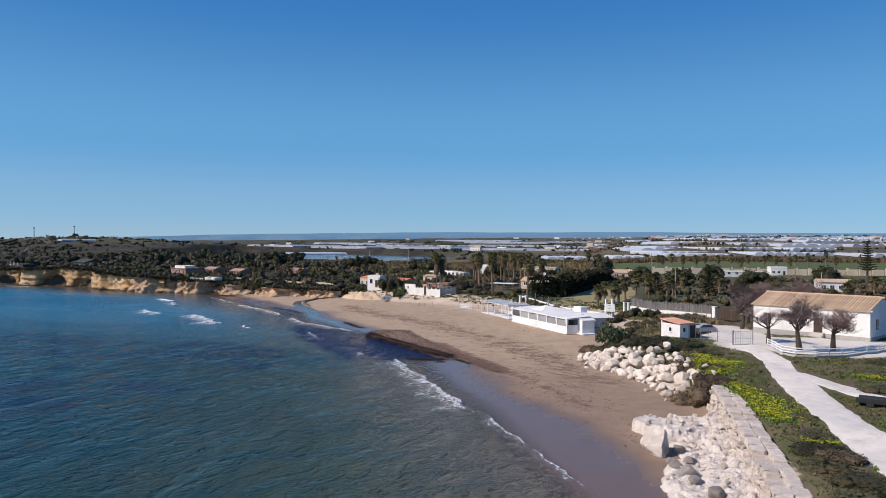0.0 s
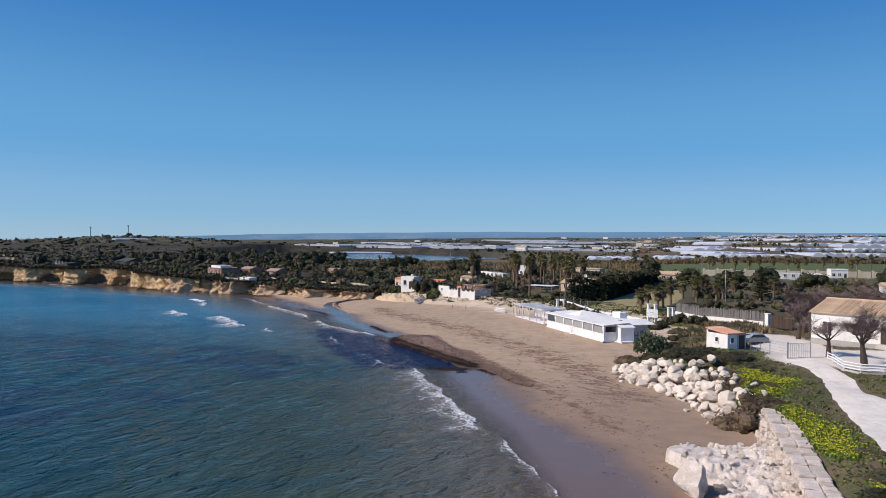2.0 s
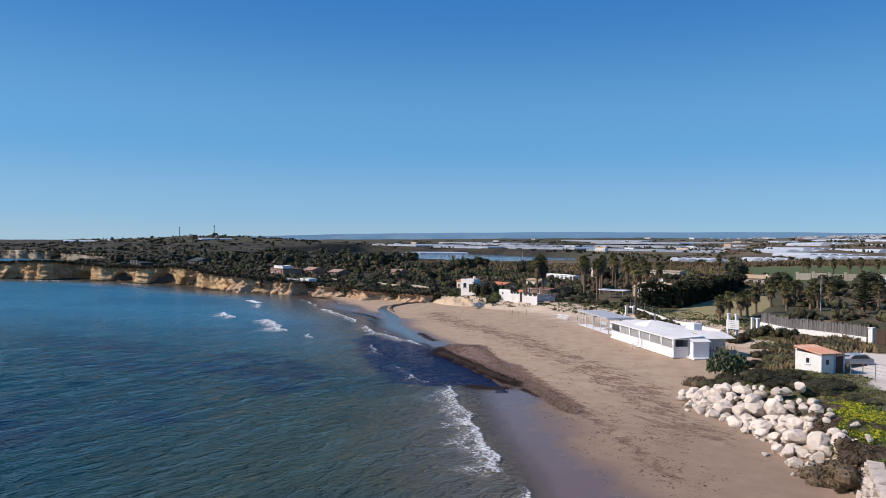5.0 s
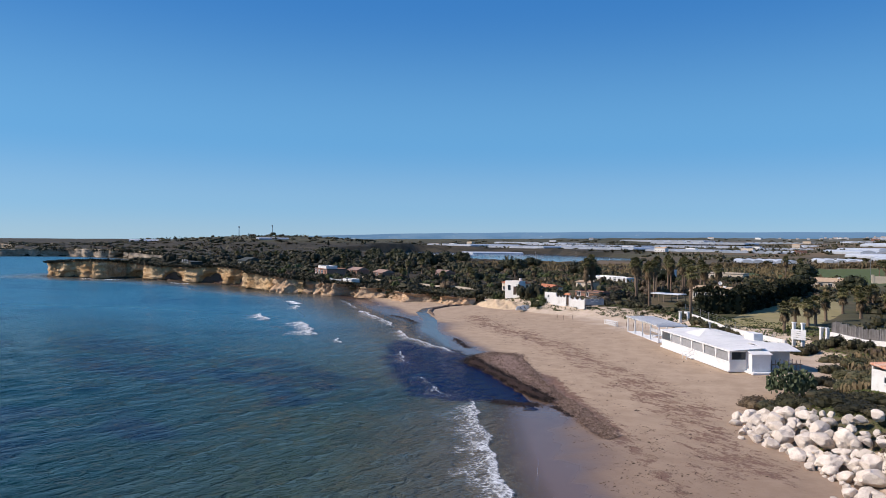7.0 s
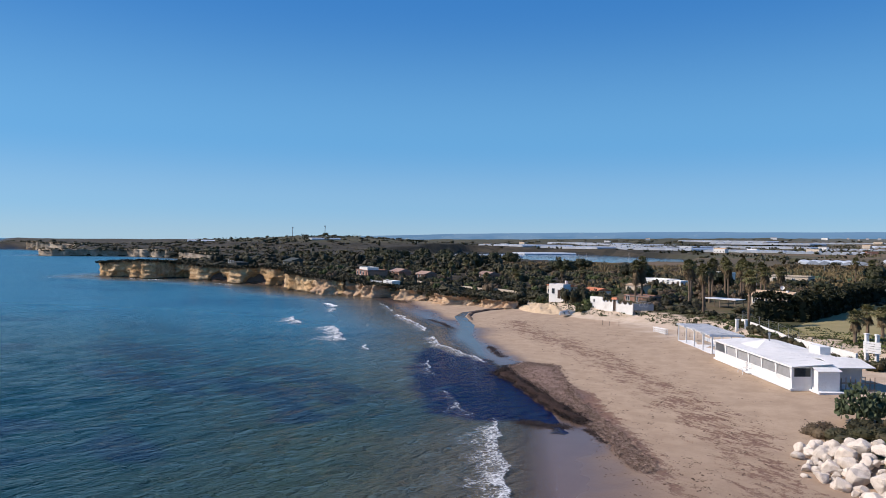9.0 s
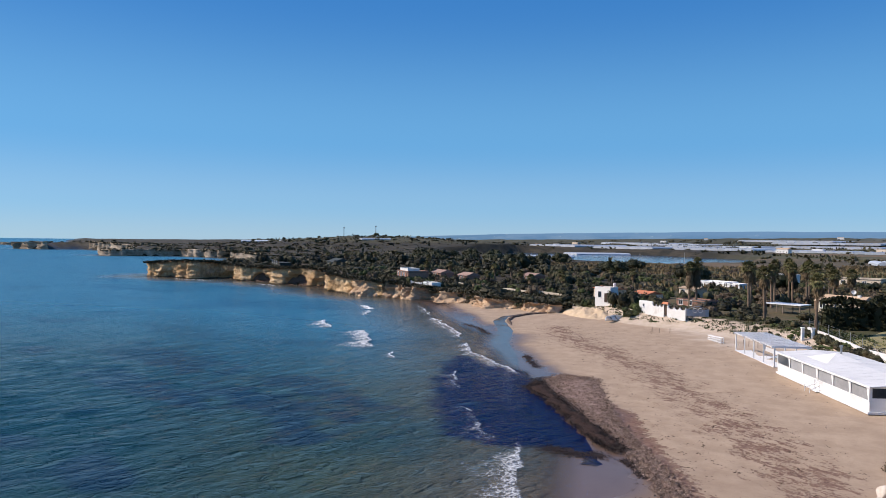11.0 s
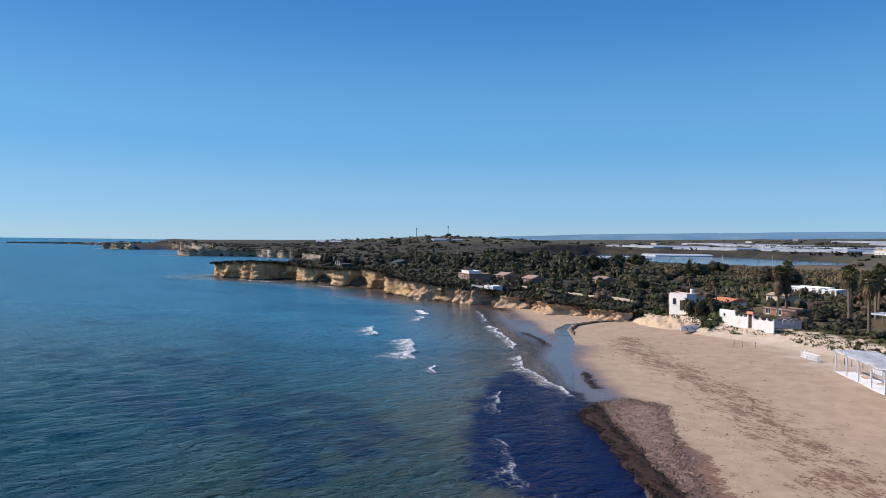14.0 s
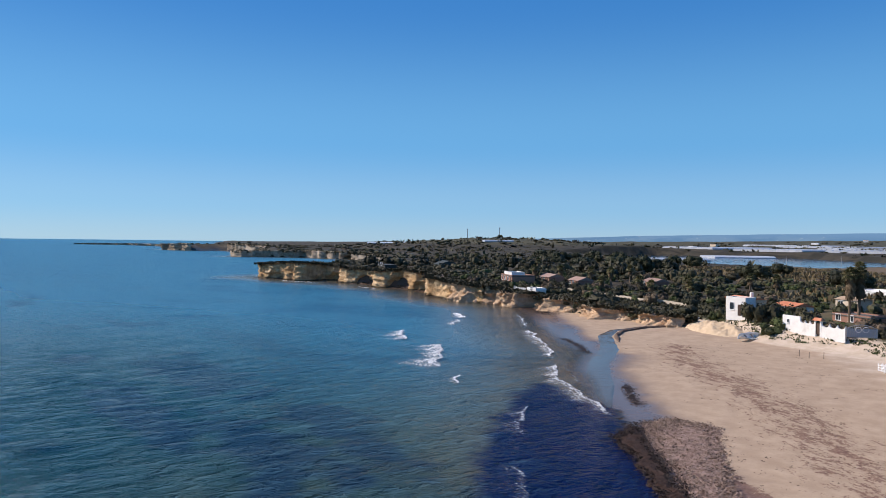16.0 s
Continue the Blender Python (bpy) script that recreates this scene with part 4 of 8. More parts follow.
def bare_tree_meshes(seed, h, spreadw):
    """A leafless tree: a stout trunk, limbs and a haze of fine twigs."""
    r = random.Random(seed)
    b, tw = Build(), Build()
    lean = Vector((r.uniform(-0.03, 0.03), r.uniform(-0.03, 0.03), 0))

    def grow(p, d, length, rad, level):
        steps = 3
        pts, rr = [p], [rad]
        for i in range(steps):
            k = 0.02 if level == 0 else 0.14
            d = (d + Vector((r.gauss(0, k), r.gauss(0, k), 0.08 + r.gauss(0, 0.08)))).normalized()
            p = p + d * length / steps
            pts.append(p)
            rr.append(rad * (1 - 0.45 * (i + 1) / steps))
        (b if level < 3 else tw).tube(pts, rr, 7 if level < 2 else 4 if level < 3 else 3, level < 2)
        if level >= 4:
            for _ in range(8):
                q = pts[r.randint(1, 3)]
                nd = (d + Vector((r.gauss(0, 0.8), r.gauss(0, 0.8), r.gauss(0.3, 0.4)))).normalized() * length * r.uniform(0.6, 1.1)
                s_ = nd.orthogonal().normalized() * 0.009
                tw.add([q - s_, q + s_, q + nd + s_ * 0.4, q + nd - s_ * 0.4], [(0, 1, 2, 3)])
            return
        kids = (4, 5, 5, 5, 4)[level]
        for i in range(kids):
            q = pts[r.randint(1 if level else 3, 3)]
            nd = (d + Vector((r.gauss(0, 0.8), r.gauss(0, 0.8), r.gauss(0.16, 0.35)))).normalized()
            grow(q, nd, length * r.uniform(0.55, 0.82), max(0.007, rr[-1] * r.uniform(0.5, 0.72)), level + 1)

    grow(Vector((0, 0, 0)), (Vector((0, 0, 1)) + lean).normalized(), h * 0.32, 0.052 * h, 0)
    return b.mesh("trunk", BARK), tw.mesh("crown", TWIG)


BARE = [bare_tree_meshes(s, 4.6, 2.5) for s in (21, 22, 23)]


def bare_tree(i, x, y, s, rz, label, group="leafless trees by the white house"):
    t = thing("tree", pose(x, y, gz(x, y) - 0.06, 0, 0, rz), label, "tree", group)
    for nm, me in zip(("trunk", "crown"), BARE[i]):
        o = part(nm, me, None, t)
        o.matrix_basis = Matrix.Diagonal((s * 1.62, s * 1.62, s * 1.5, 1))
    return t


def conifer(x, y, h, r, label):
    """A tiered conifer."""
    t = thing("tree", pose(x, y, gz(x, y) - 0.05), label, "tree")
    b = Build()
    b.tube([(0, 0, 0), (0, 0, h * 0.5), (0, 0, h)], [0.03 * h, 0.018 * h, 0.004 * h], 7)
    part("trunk", b, BARK, t)
    b = Build()
    tiers = 13
    for i in range(tiers):
        z = h * (0.16 + 0.82 * i / tiers)
        rad = h * 0.24 * (1 - i / tiers) ** 0.8 + 0.15
        for a in range(8):
            an = a * 0.785 + i * 0.4 + r.uniform(-0.2, 0.2)
            d = Vector((math.cos(an), math.sin(an), 0.22))
            b.tube([Vector((0, 0, z)), Vector((0, 0, z)) + d * rad], [0.03, 0.01], 3, False)
            for s in range(7):
                clump(b, Vector((0, 0, z)) + d * rad * (0.25 + 0.12 * s), 0.09 * h ** 0.75 * (1.1 - 0.08 * s), r)
    part("crown", b, LEAF_PINE, t)
    return t


# ---- building materials ----
WHITE = surface("white_paint", (0.80, 0.79, 0.77), (0.74, 0.73, 0.71), 1.2, 0.6, 0.08, 0.01, 0.03, (0.62, 0.60, 0.57))
STUCCO = surface("white_stucco", (0.80, 0.78, 0.74), (0.72, 0.70, 0.66), 0.8, 0.9, 0.25, 0.02, 0.04, (0.58, 0.54, 0.48))
CREAM = surface("cream_stucco", (0.62, 0.52, 0.40), (0.54, 0.44, 0.33), 0.7, 0.9, 0.25, 0.02, 0.1, (0.42, 0.34, 0.26))
PINKISH = surface("terracotta_stucco", (0.36, 0.20, 0.14), (0.28, 0.15, 0.11), 0.7, 0.9, 0.25, 0.02, 0.1, (0.22, 0.13, 0.10))
PLINTH = surface("grey_plinth", (0.42, 0.40, 0.37), (0.34, 0.32, 0.30), 1.5, 0.9, 0.3, 0.02)
TILE = surface("weathered_clay_tile", (0.52, 0.38, 0.25), (0.40, 0.27, 0.17), 1.4, 0.9, 0.4, 0.03, 0.18, (0.58, 0.50, 0.38))
RED_TILE = surface("red_clay_tile", (0.60, 0.22, 0.11), (0.46, 0.16, 0.08), 1.4, 0.88, 0.4, 0.03, 0.15, (0.50, 0.30, 0.20))
ROOFING = surface("pale_roof_sheet", (0.80, 0.775, 0.735), (0.70, 0.675, 0.635), 0.5, 0.6, 0.1, 0.02, 0.05, (0.60, 0.585, 0.56))
DARK_ROOF = surface("dark_roof_sheet", (0.09, 0.085, 0.08), (0.13, 0.12, 0.11), 0.8, 0.8, 0.2, 0.02, 0.1)
WOOD = surface("weathered_wood", (0.26, 0.20, 0.15), (0.17, 0.13, 0.10), 2.5, 0.9, 0.4, 0.02, 0.25, (0.33, 0.29, 0.25))
GREY_WOOD = surface("silvered_reed_fence", (0.25, 0.23, 0.215), (0.17, 0.155, 0.145), 2.5, 0.95, 0.5, 0.03, 0.25)
DARK_WOOD = surface("dark_brown_wood", (0.085, 0.055, 0.04), (0.06, 0.04, 0.03), 2.5, 0.8, 0.3, 0.02, 0.2)
GLASS = surface("dark_window_glass", (0.035, 0.045, 0.055), (0.02, 0.025, 0.03), 0.6, 0.08, 0.0, 0.01)
PVC = surface("clear_pvc_panel", (0.36, 0.365, 0.37), (0.27, 0.275, 0.28), 0.7, 0.22, 0.15, 0.03, 0.1)
STEEL = surface("galvanised_steel", (0.42, 0.42, 0.42), (0.34, 0.34, 0.34), 3, 0.45, 0.0, 0.01, 0.1, None, 0.8)
CONCRETE = surface("pale_concrete", (0.52, 0.49, 0.45), (0.42, 0.39, 0.36), 0.8, 0.92, 0.4, 0.03, 0.08, (0.33, 0.30, 0.27), world_space=True)
TRACK = surface("chalky_track", (0.74, 0.685, 0.61), (0.61, 0.555, 0.48), 0.8, 0.95, 0.5, 0.06, 0, (0.46, 0.41, 0.34), world_space=True)
BLUE = surface("pale_blue_paint", (0.30, 0.48, 0.66), (0.24, 0.40, 0.58), 1.0, 0.6, 0.1, 0.01)
BLACK = surface("black_rubber_and_shade", (0.02, 0.02, 0.02), (0.035, 0.035, 0.035), 3, 0.7, 0.1, 0.01)


def base_at(x, y, rz, z=None):
    return pose(x, y, gz(x, y) if z is None else z, 0, 0, rz)


def win(parent, x, y, z, w, h, depth=0.12, axis="x", bars=1, frame_mat=None, name="window", d_out=-1):
    """A window in a wall that runs along x (or y): frame, panes and sill. d_out is the side it looks to."""
    fm = frame_mat or WHITE
    g = Build()
    f = Build()
    t = 0.07

    def bx(bld, a0, b0, c0, a1, b1, c1):
        if axis == "x":
            bld.box(x + a0, min(y + b0 * d_out, y + b1 * d_out), z + c0, x + a1, max(y + b0 * d_out, y + b1 * d_out), z + c1)
        else:
            bld.box(min(x + b0 * d_out, x + b1 * d_out), y + a0, z + c0, max(x + b0 * d_out, x + b1 * d_out), y + a1, z + c1)

    bx(g, -w / 2, 0.004, 0, w / 2, 0.02, h)
    for a0, c0, a1, c1 in ((-w / 2 - t, -t, w / 2 + t, 0), (-w / 2 - t, h, w / 2 + t, h + t), (-w / 2 - t, 0, -w / 2, h), (w / 2, 0, w / 2 + t, h)):
        bx(f, a0, 0.0, c0, a1, 0.07, c1)
    for i in range(1, bars + 1):
        a = -w / 2 + w * i / (bars + 1)
        bx(f, a - t / 2, 0.02, 0, a + t / 2, 0.06, h)
    fr = part(name, f, fm, parent)
    part("pane", g, GLASS, fr, "dark glass")
    s = Build()
    bx(s, -w / 2 - 0.12, 0.0, -t - 0.06, w / 2 + 0.12, 0.14, -t)
    part("sill", s, fm, fr)
    return fr


def door(parent, x, y, z, w, h, mat, axis="x", d_out=-1, name="door"):
    b = Build()
    if axis == "x":
        b.box(x - w / 2, min(y, y + 0.06 * d_out), z, x + w / 2, max(y, y + 0.06 * d_out), z + h)
    else:
        b.box(min(x, x + 0.06 * d_out), y - w / 2, z, max(x, x + 0.06 * d_out), y + w / 2, z + h)
    return part(name, b, mat, parent)


def tile_roof(parent, L, D, z_eave, z_ridge, over, mat, name="roof", mono=False):
    """A pitched roof whose rounded tile courses run down the slope, each course a part."""
    half = D / 2
    step = 0.42
    nx = int((L + 2 * over) / step)
    slope = (z_ridge - z_eave) / (D if mono else half)
    zb = z_eave - slope * over
    under = Build()
    if mono:
        under.hull([(0, 0, z_eave - 0.1), (L, 0, z_eave - 0.1), (L, D, z_ridge - 0.1), (0, D, z_ridge - 0.1)], [(0, 0, z_eave), (L, 0, z_eave), (L, D, z_ridge), (0, D, z_ridge)])
    else:
        under.hull([(0.02, 0.02, z_eave - 0.1), (0.02, D - 0.02, z_eave - 0.1), (0.02, half, z_ridge - 0.1)], [(L - 0.02, 0.02, z_eave - 0.1), (L - 0.02, D - 0.02, z_eave - 0.1), (L - 0.02, half, z_ridge - 0.1)])
    rf = part(name, under, mat, parent)
    sides = ((-over, D + over),) if mono else ((-over, half), (D + over, half))
    for y0, y1 in sides:
        rise = slope * abs(y1 - y0)
        b = Build()
        prof = [(0, 0.0), (0.1, 0.10), (0.32, 0.10), (step, 0.0)]
        lo = [(x, y0, zb + h + 0.02) for x, h in prof] + [(step, y0, zb - 0.08), (0, y0, zb - 0.08)]
        hi = [(x, y1, zb + rise + h + 0.02) for x, h in prof] + [(step, y1, zb + rise - 0.08), (0, y1, zb + rise - 0.08)]
        b.hull(lo, hi) if y1 > y0 else b.hull(hi, lo)
        me = b.mesh("tile_course", mat)
        for i in range(nx):
            part("tile_course", me, None, rf).location = (-over + i * step, 0, 0.006 * (i % 3))
    if not mono:
        c = Build()
        c.tube([(-over, half, z_ridge + 0.07), (L + over, half, z_ridge + 0.07)], [0.16, 0.16], 8)
        part("ridge", c, mat, rf)
    return rf


def gable_body(L, D, z_eave, z_ridge, thick=0.3):
    """Four walls with gables, hollow inside."""
    b = Build()
    b.box(0, 0, -0.6, L, thick, z_eave)
    b.box(0, D - thick, -0.6, L, D, z_eave)
    for x in (0, L - thick):
        lo = [(x, thick, -0.6), (x + thick, thick, -0.6), (x + thick, D - thick, -0.6), (x, D - thick, -0.6)]
        b.box(x, thick, -0.6, x + thick, D - thick, z_eave)
        b.hull([(x, 0, z_eave), (x, D, z_eave), (x, D / 2, z_ridge - 0.05)], [(x + thick, 0, z_eave), (x + thick, D, z_eave), (x + thick, D / 2, z_ridge - 0.05)])
    return b


# ---- white house with the tiled roof ----
H = base_at(25.6, 118.0, -39.1, 3.25)
house = thing("house", H, "long white house with a weathered clay tile roof beside leafless trees", "house")
HL, HD = 16.5, 10.0
walls = part("wall", gable_body(HL, HD, 4.15, 5.75), STUCCO, house)
tile_roof(house, HL, HD, 4.15, 5.75, 0.28, TILE)
b = Build()
b.box(-0.05, -0.05, -0.5, HL + 0.05, 0, 0.42).box(HL, 0, -0.5, HL + 0.05, HD, 0.42)
part("plinth", b, PLINTH, house)
for cx, cy in ((HL, -0.04), (0, -0.04)):
    for i in range(9):
        b = Build()
        w = 0.42 if i % 2 else 0.26
        x0 = cx - w if cx else 0
        b.box(x0, -0.035, 0.45 + i * 0.41, x0 + w, 0.0, 0.45 + i * 0.41 + 0.36)
        part("quoin", b, STUCCO, walls)
win(house, 6.1, 0, 1.35, 1.2, 1.5)
win(house, 13.0, 0, 1.35, 1.3, 1.5)
win(house, 2.2, 0, 1.35, 1.1, 1.5)
win(house, HL, 2.6, 1.35, 1.1, 1.5, axis="y", d_out=1)
win(house, HL, 6.6, 1.35, 1.1, 1.5, axis="y", d_out=1)
door(house, 9.6, 0, 0.5, 1.2, 2.2, DARK_WOOD)
b = Build()
for i in range(3):
    b.box(8.7, -0.35 * (3 - i), -0.3, 10.5, 0 if i == 2 else -0.35 * (2 - i), 0.17 * (i + 1))
part("steps", b, CONCRETE, house, "grey concrete steps")
b = Build()
b.box(-0.3, -0.12, 4.05, HL + 0.3, -0.02, 4.17)
part("gutter", b, WHITE, house)

# paved yard edge: low wall with white rails
RAILS = [(22.9, 99.6), (22.6, 92.5), (23.6, 90.3), (26.0, 90.6), (31.6, 94.6), (37.5, 98.9), (44, 103)]
rq = resample(RAILS, 1.9)
fence = thing("fence", Matrix.Identity(4), "white three-rail timber fence on a low concrete kerb", "fence")
b = Build()
for p, q in zip(rq[:-1], rq[1:]):
    z0, z1 = gz(*p), gz(*q)
    d = Vector((q[0] - p[0], q[1] - p[1], 0)).normalized()
    n = Vector((-d.y, d.x, 0)) * 0.12
    a_, c_ = Vector((p[0], p[1], z0)), Vector((q[0], q[1], z1))
    b.hull([a_ - n + Vector((0, 0, -0.3)), c_ - n + Vector((0, 0, -0.3)), c_ + n + Vector((0, 0, -0.3)), a_ + n + Vector((0, 0, -0.3))],
           [a_ - n + Vector((0, 0, 0.22)), c_ - n + Vector((0, 0, 0.22)), c_ + n + Vector((0, 0, 0.22)), a_ + n + Vector((0, 0, 0.22))])
part("kerb", b, CONCRETE, fence)
for p in rq:
    b = Build()
    z = gz(*p)
    b.box(p[0] - 0.06, p[1] - 0.06, z, p[0] + 0.06, p[1] + 0.06, z + 1.15)
    part("post", b, WHITE, fence)
for p, q in zip(rq[:-1], rq[1:]):
    for hgt in (0.42, 0.72, 1.02):
        b = Build()
        b.tube([(p[0], p[1] - 0.08, gz(*p) + hgt), (q[0], q[1] - 0.08, gz(*q) + hgt)], [0.075, 0.075], 4)
        part("rail", b, WHITE, fence)

for i, x, y, s, rz in ((0, 23.9, 103.0, 0.92, 40), (1, 26.2, 97.6, 1.12, 170), (2, 30.6, 98.9, 1.05, 285), (1, 24.6, 121.0, 1.0, 20), (0, 27.5, 130, 1.3, 200), (2, 33, 136, 1.25, 90), (1, 40, 140, 1.3, 240)):
    bare_tree(i, x, y, s, rz, "leafless tamarisk with a fine purplish-brown crown of twigs")

# ---- track ----
def strip(name, line, widths, mat, label, lift=0.05, category="road"):
    q = resample(line, 1.0)
    t = np.linspace(0, 1, len(q))
    w = np.interp(t, np.linspace(0, 1, len(widths)), widths)
    d = np.gradient(q, axis=0)
    d /= np.linalg.norm(d, axis=1)[:, None]
    n = np.stack([-d[:, 1], d[:, 0]], -1)
    cols = np.linspace(-0.5, 0.5, 9)
    P = []
    for c in cols:
        e = q + n * (w * c + (0.25 * waves(t * 60, t * 0, 61 if c < 0 else 62, 9, 3) if abs(c) > 0.45 else 0))[:, None]
        z = on_ground(e[:, 0], e[:, 1]) + lift - (0.12 if abs(c) > 0.45 else 0) + 0.02 * math.cos(c * 12)
        P.append(np.column_stack([e, z]))
    P = np.array(P)
    idx = np.arange(P.shape[0] * P.shape[1]).reshape(P.shape[:2])
    f = np.stack([idx[:-1, :-1], idx[:-1, 1:], idx[1:, 1:], idx[1:, :-1]], -1).reshape(-1, 4)
    return tagged(new(name, array_mesh(name, P.reshape(-1, 3), f[:, ::-1], mat)), label, category, "", "structure")


strip("road", [(20.2, 104), (20.3, 96), (20.8, 88), (19.9, 80), (19.2, 72), (18.5, 62), (18.3, 52), (17.4, 38), (16, 10), (15, -30)], [3.2, 3.4, 4.2, 4.0, 3.6, 3.6, 3.8, 3.8], TRACK, "pale chalky track rutted by wheels", 0.07)
strip("road_branch", [(20.6, 82), (22.6, 75.5), (25.2, 70.5), (31, 63), (40, 54)], [2.6, 3.4, 3.4, 3.4], TRACK, "pale chalky side track", 0.055)

# ---- hut with the red roof ----
hut = thing("hut", base_at(12.75, 105.9, 36, 3.05), "small white hut with a patched red roof near the boulders", "hut")
b = Build()
b.box(0, 0, -0.5, 3.1, 0.2, 1.95).box(0, 3.6, -0.5, 3.1, 3.8, 2.25).box(0, 0.2, -0.5, 0.2, 3.6, 1.95).box(2.9, 0.2, -0.5, 3.1, 3.6, 1.95)
hw = part("wall", b, STUCCO, hut)
tile_roof(hut, 3.1, 3.8, 2.05, 2.45, 0.12, surface("patched_red_roof", (0.60, 0.21, 0.10), (0.52, 0.36, 0.27), 1.6, 0.9, 0.5, 0.05, 0.1, (0.62, 0.54, 0.46)), mono=True)
win(hut, 0, 1.9, 0.85, 0.5, 0.55, axis="y", d_out=-1, bars=0)
win(hut, 0.75, 0, 0.9, 0.5, 0.6, bars=0)
door(hut, 2.35, 0, 0.0, 0.95, 1.8, DARK_WOOD)
b = Build()
b.box(1.75, -0.5, 1.85, 3.3, 0.0, 1.95)
part("canopy", b, DARK_ROOF, hut)
b = Build()
b.box(1.62, -0.04, 0, 1.78, 0.0, 1.9).box(2.88, -0.04, 0, 3.04, 0.0, 1.9)
part("door_frame", b, BLUE, hut, "pale blue door frame")


# car beyond the hut
def car(x, y, rz, mat, label):
    c = thing("car", base_at(x, y, rz), label, "car")
    prof = [(-2.0, 0.35), (-2.05, 0.75), (-1.75, 0.92), (-0.95, 0.98), (-0.35, 1.42), (1.05, 1.45), (1.75, 1.0), (2.0, 0.92), (2.05, 0.4)]
    b = Build()
    b.hull([(px, -0.82, pz) for px, pz in prof], [(px, 0.82, pz) for px, pz in prof])
    part("body", b, mat, c)
    b = Build()
    b.hull([(-0.85, -0.84, 1.0), (-0.35, -0.84, 1.36), (1.0, -0.84, 1.38), (1.5, -0.84, 1.0)], [(-0.85, 0.84, 1.0), (-0.35, 0.84, 1.36), (1.0, 0.84, 1.38), (1.5, 0.84, 1.0)])
    part("windows", b, GLASS, c, "dark glass")
    for wx in (-1.25, 1.3):
        for wy in (-0.8, 0.62):
            b = Build()
            b.tube([(wx, wy, 0.32), (wx, wy + 0.18, 0.32)], [0.32, 0.32], 14)
            w_ = part("wheel", b, BLACK, c)
            b = Build()
            b.tube([(wx, wy - 0.012, 0.32), (wx, wy + 0.192, 0.32)], [0.19, 0.19], 10)
            part("rim", b, STEEL, w_)
    return c


car(17.0, 113.2, 25, surface("grey_car_paint", (0.30, 0.31, 0.33), (0.27, 0.28, 0.30), 1, 0.3, 0, 0.01), "grey hatchback parked behind the hut")

# wire fence and gate between hut and yard
def wire_fence(pts, h, label, group, step=2.0, wires=4, mat=None, r0=0.045):
    t = thing("fence", Matrix.Identity(4), label, "fence", group)
    q = resample(pts, step)
    for p in q:
        b = Build()
        z = gz(*p)
        b.tube([(p[0], p[1], z - 0.2), (p[0], p[1], z + h)], [r0, r0], 5)
        part("post", b, mat or STEEL, t)
    for k in range(wires):
        b = Build()
        hh = h * (0.25 + 0.72 * k / max(1, wires - 1))
        b.tube([(p[0], p[1], gz(*p) + hh) for p in q], [0.012] * len(q), 3, False)
        part("wire", b, mat or STEEL, t)
    return t


wire_fence([(15.6, 106.2), (17.4, 103.6), (19.0, 101.8)], 1.9, "rusty wire fence on steel posts beside the hut", "wire fences", 1.4, 5)
gate = thing("gate", base_at(20.2, 101.6, 8), "open steel frame gate across the track", "gate")
for x0 in (-1.2, 1.4):
    b = Build()
    b.tube([(x0, 0, -0.2), (x0, 0, 2.1)], [0.07, 0.07], 6)
    part("post", b, STEEL, gate)
for x0, x1 in ((-1.15, 0.0), (0.1, 1.35)):
    b = Build()
    for z in (0.15, 1.0, 1.9):
        b.tube([(x0, 0, z), (x1, 0, z)], [0.03, 0.03], 5)
    for i in range(6):
        x = x0 + (x1 - x0) * i / 5
        b.tube([(x, 0, 0.15), (x, 0, 1.9)], [0.018, 0.018], 4)
    part("leaf", b, STEEL, gate)

# ---- reed palisade on a white wall ----
PAL = [(9.8, 153.6), (14, 148.5), (18.5, 143.2), (23.0, 137.8)]
base_wall = thing("garden_wall", Matrix.Identity(4), "low whitewashed wall under a tall grey reed palisade", "wall")
pq = resample(PAL, 0.16)
ends = resample(PAL, 3.0)
for p, q in zip(ends[:-1], ends[1:]):
    b = Build()
    d = Vector((q[0] - p[0], q[1] - p[1], 0)).normalized()
    n = Vector((-d.y, d.x, 0)) * 0.15
    a_, c_ = Vector((p[0], p[1], 2.3)), Vector((q[0], q[1], 2.3))
    z0, z1 = gz(*p) + 0.75, gz(*q) + 0.75
    b.hull([a_ - n, c_ - n, c_ + n, a_ + n], [Vector((v.x, v.y, z)) for v, z in ((a_ - n, z0), (c_ - n, z1), (c_ + n, z1), (a_ + n, z0))])
    part("wall_panel", b, STUCCO, base_wall)
pal = thing("palisade", Matrix.Identity(4), "tall palisade of grey weathered stakes along the garden", "fence")
r = random.Random(3)
for p in pq:
    b = Build()
    z = gz(p[0], p[1])
    x, y = p[0] + r.uniform(-0.02, 0.02) + 0.2, p[1] + 0.2
    b.tube([(x, y, z + 0.2), (x + r.uniform(-0.03, 0.03), y, z + 2.35 + r.uniform(-0.18, 0.15))], [0.085, 0.07], 5)
    part("stake", b, GREY_WOOD, pal)
pil = thing("gate_pillar", base_at(23.5, 137.2, 40), "square whitewashed gate pillar", "pillar", "white gate pillars")
b = Build()
b.box(-0.35, -0.35, -0.3, 0.35, 0.35, 2.2, 0.04)
part("shaft", b, STUCCO, pil)
b = Build()
b.box(-0.42, -0.42, 2.2, 0.42, 0.42, 2.32, 0.03)
part("cap", b, STUCCO, pil)
gt = thing("gate", base_at(23.9, 136.8, -50), "dark brown timber garden gate", "gate")
for i in range(14):
    b = Build()
    b.box(i * 0.3, -0.03, 0.05, i * 0.3 + 0.28, 0.03, 2.15)
    part("board", b, DARK_WOOD, gt)

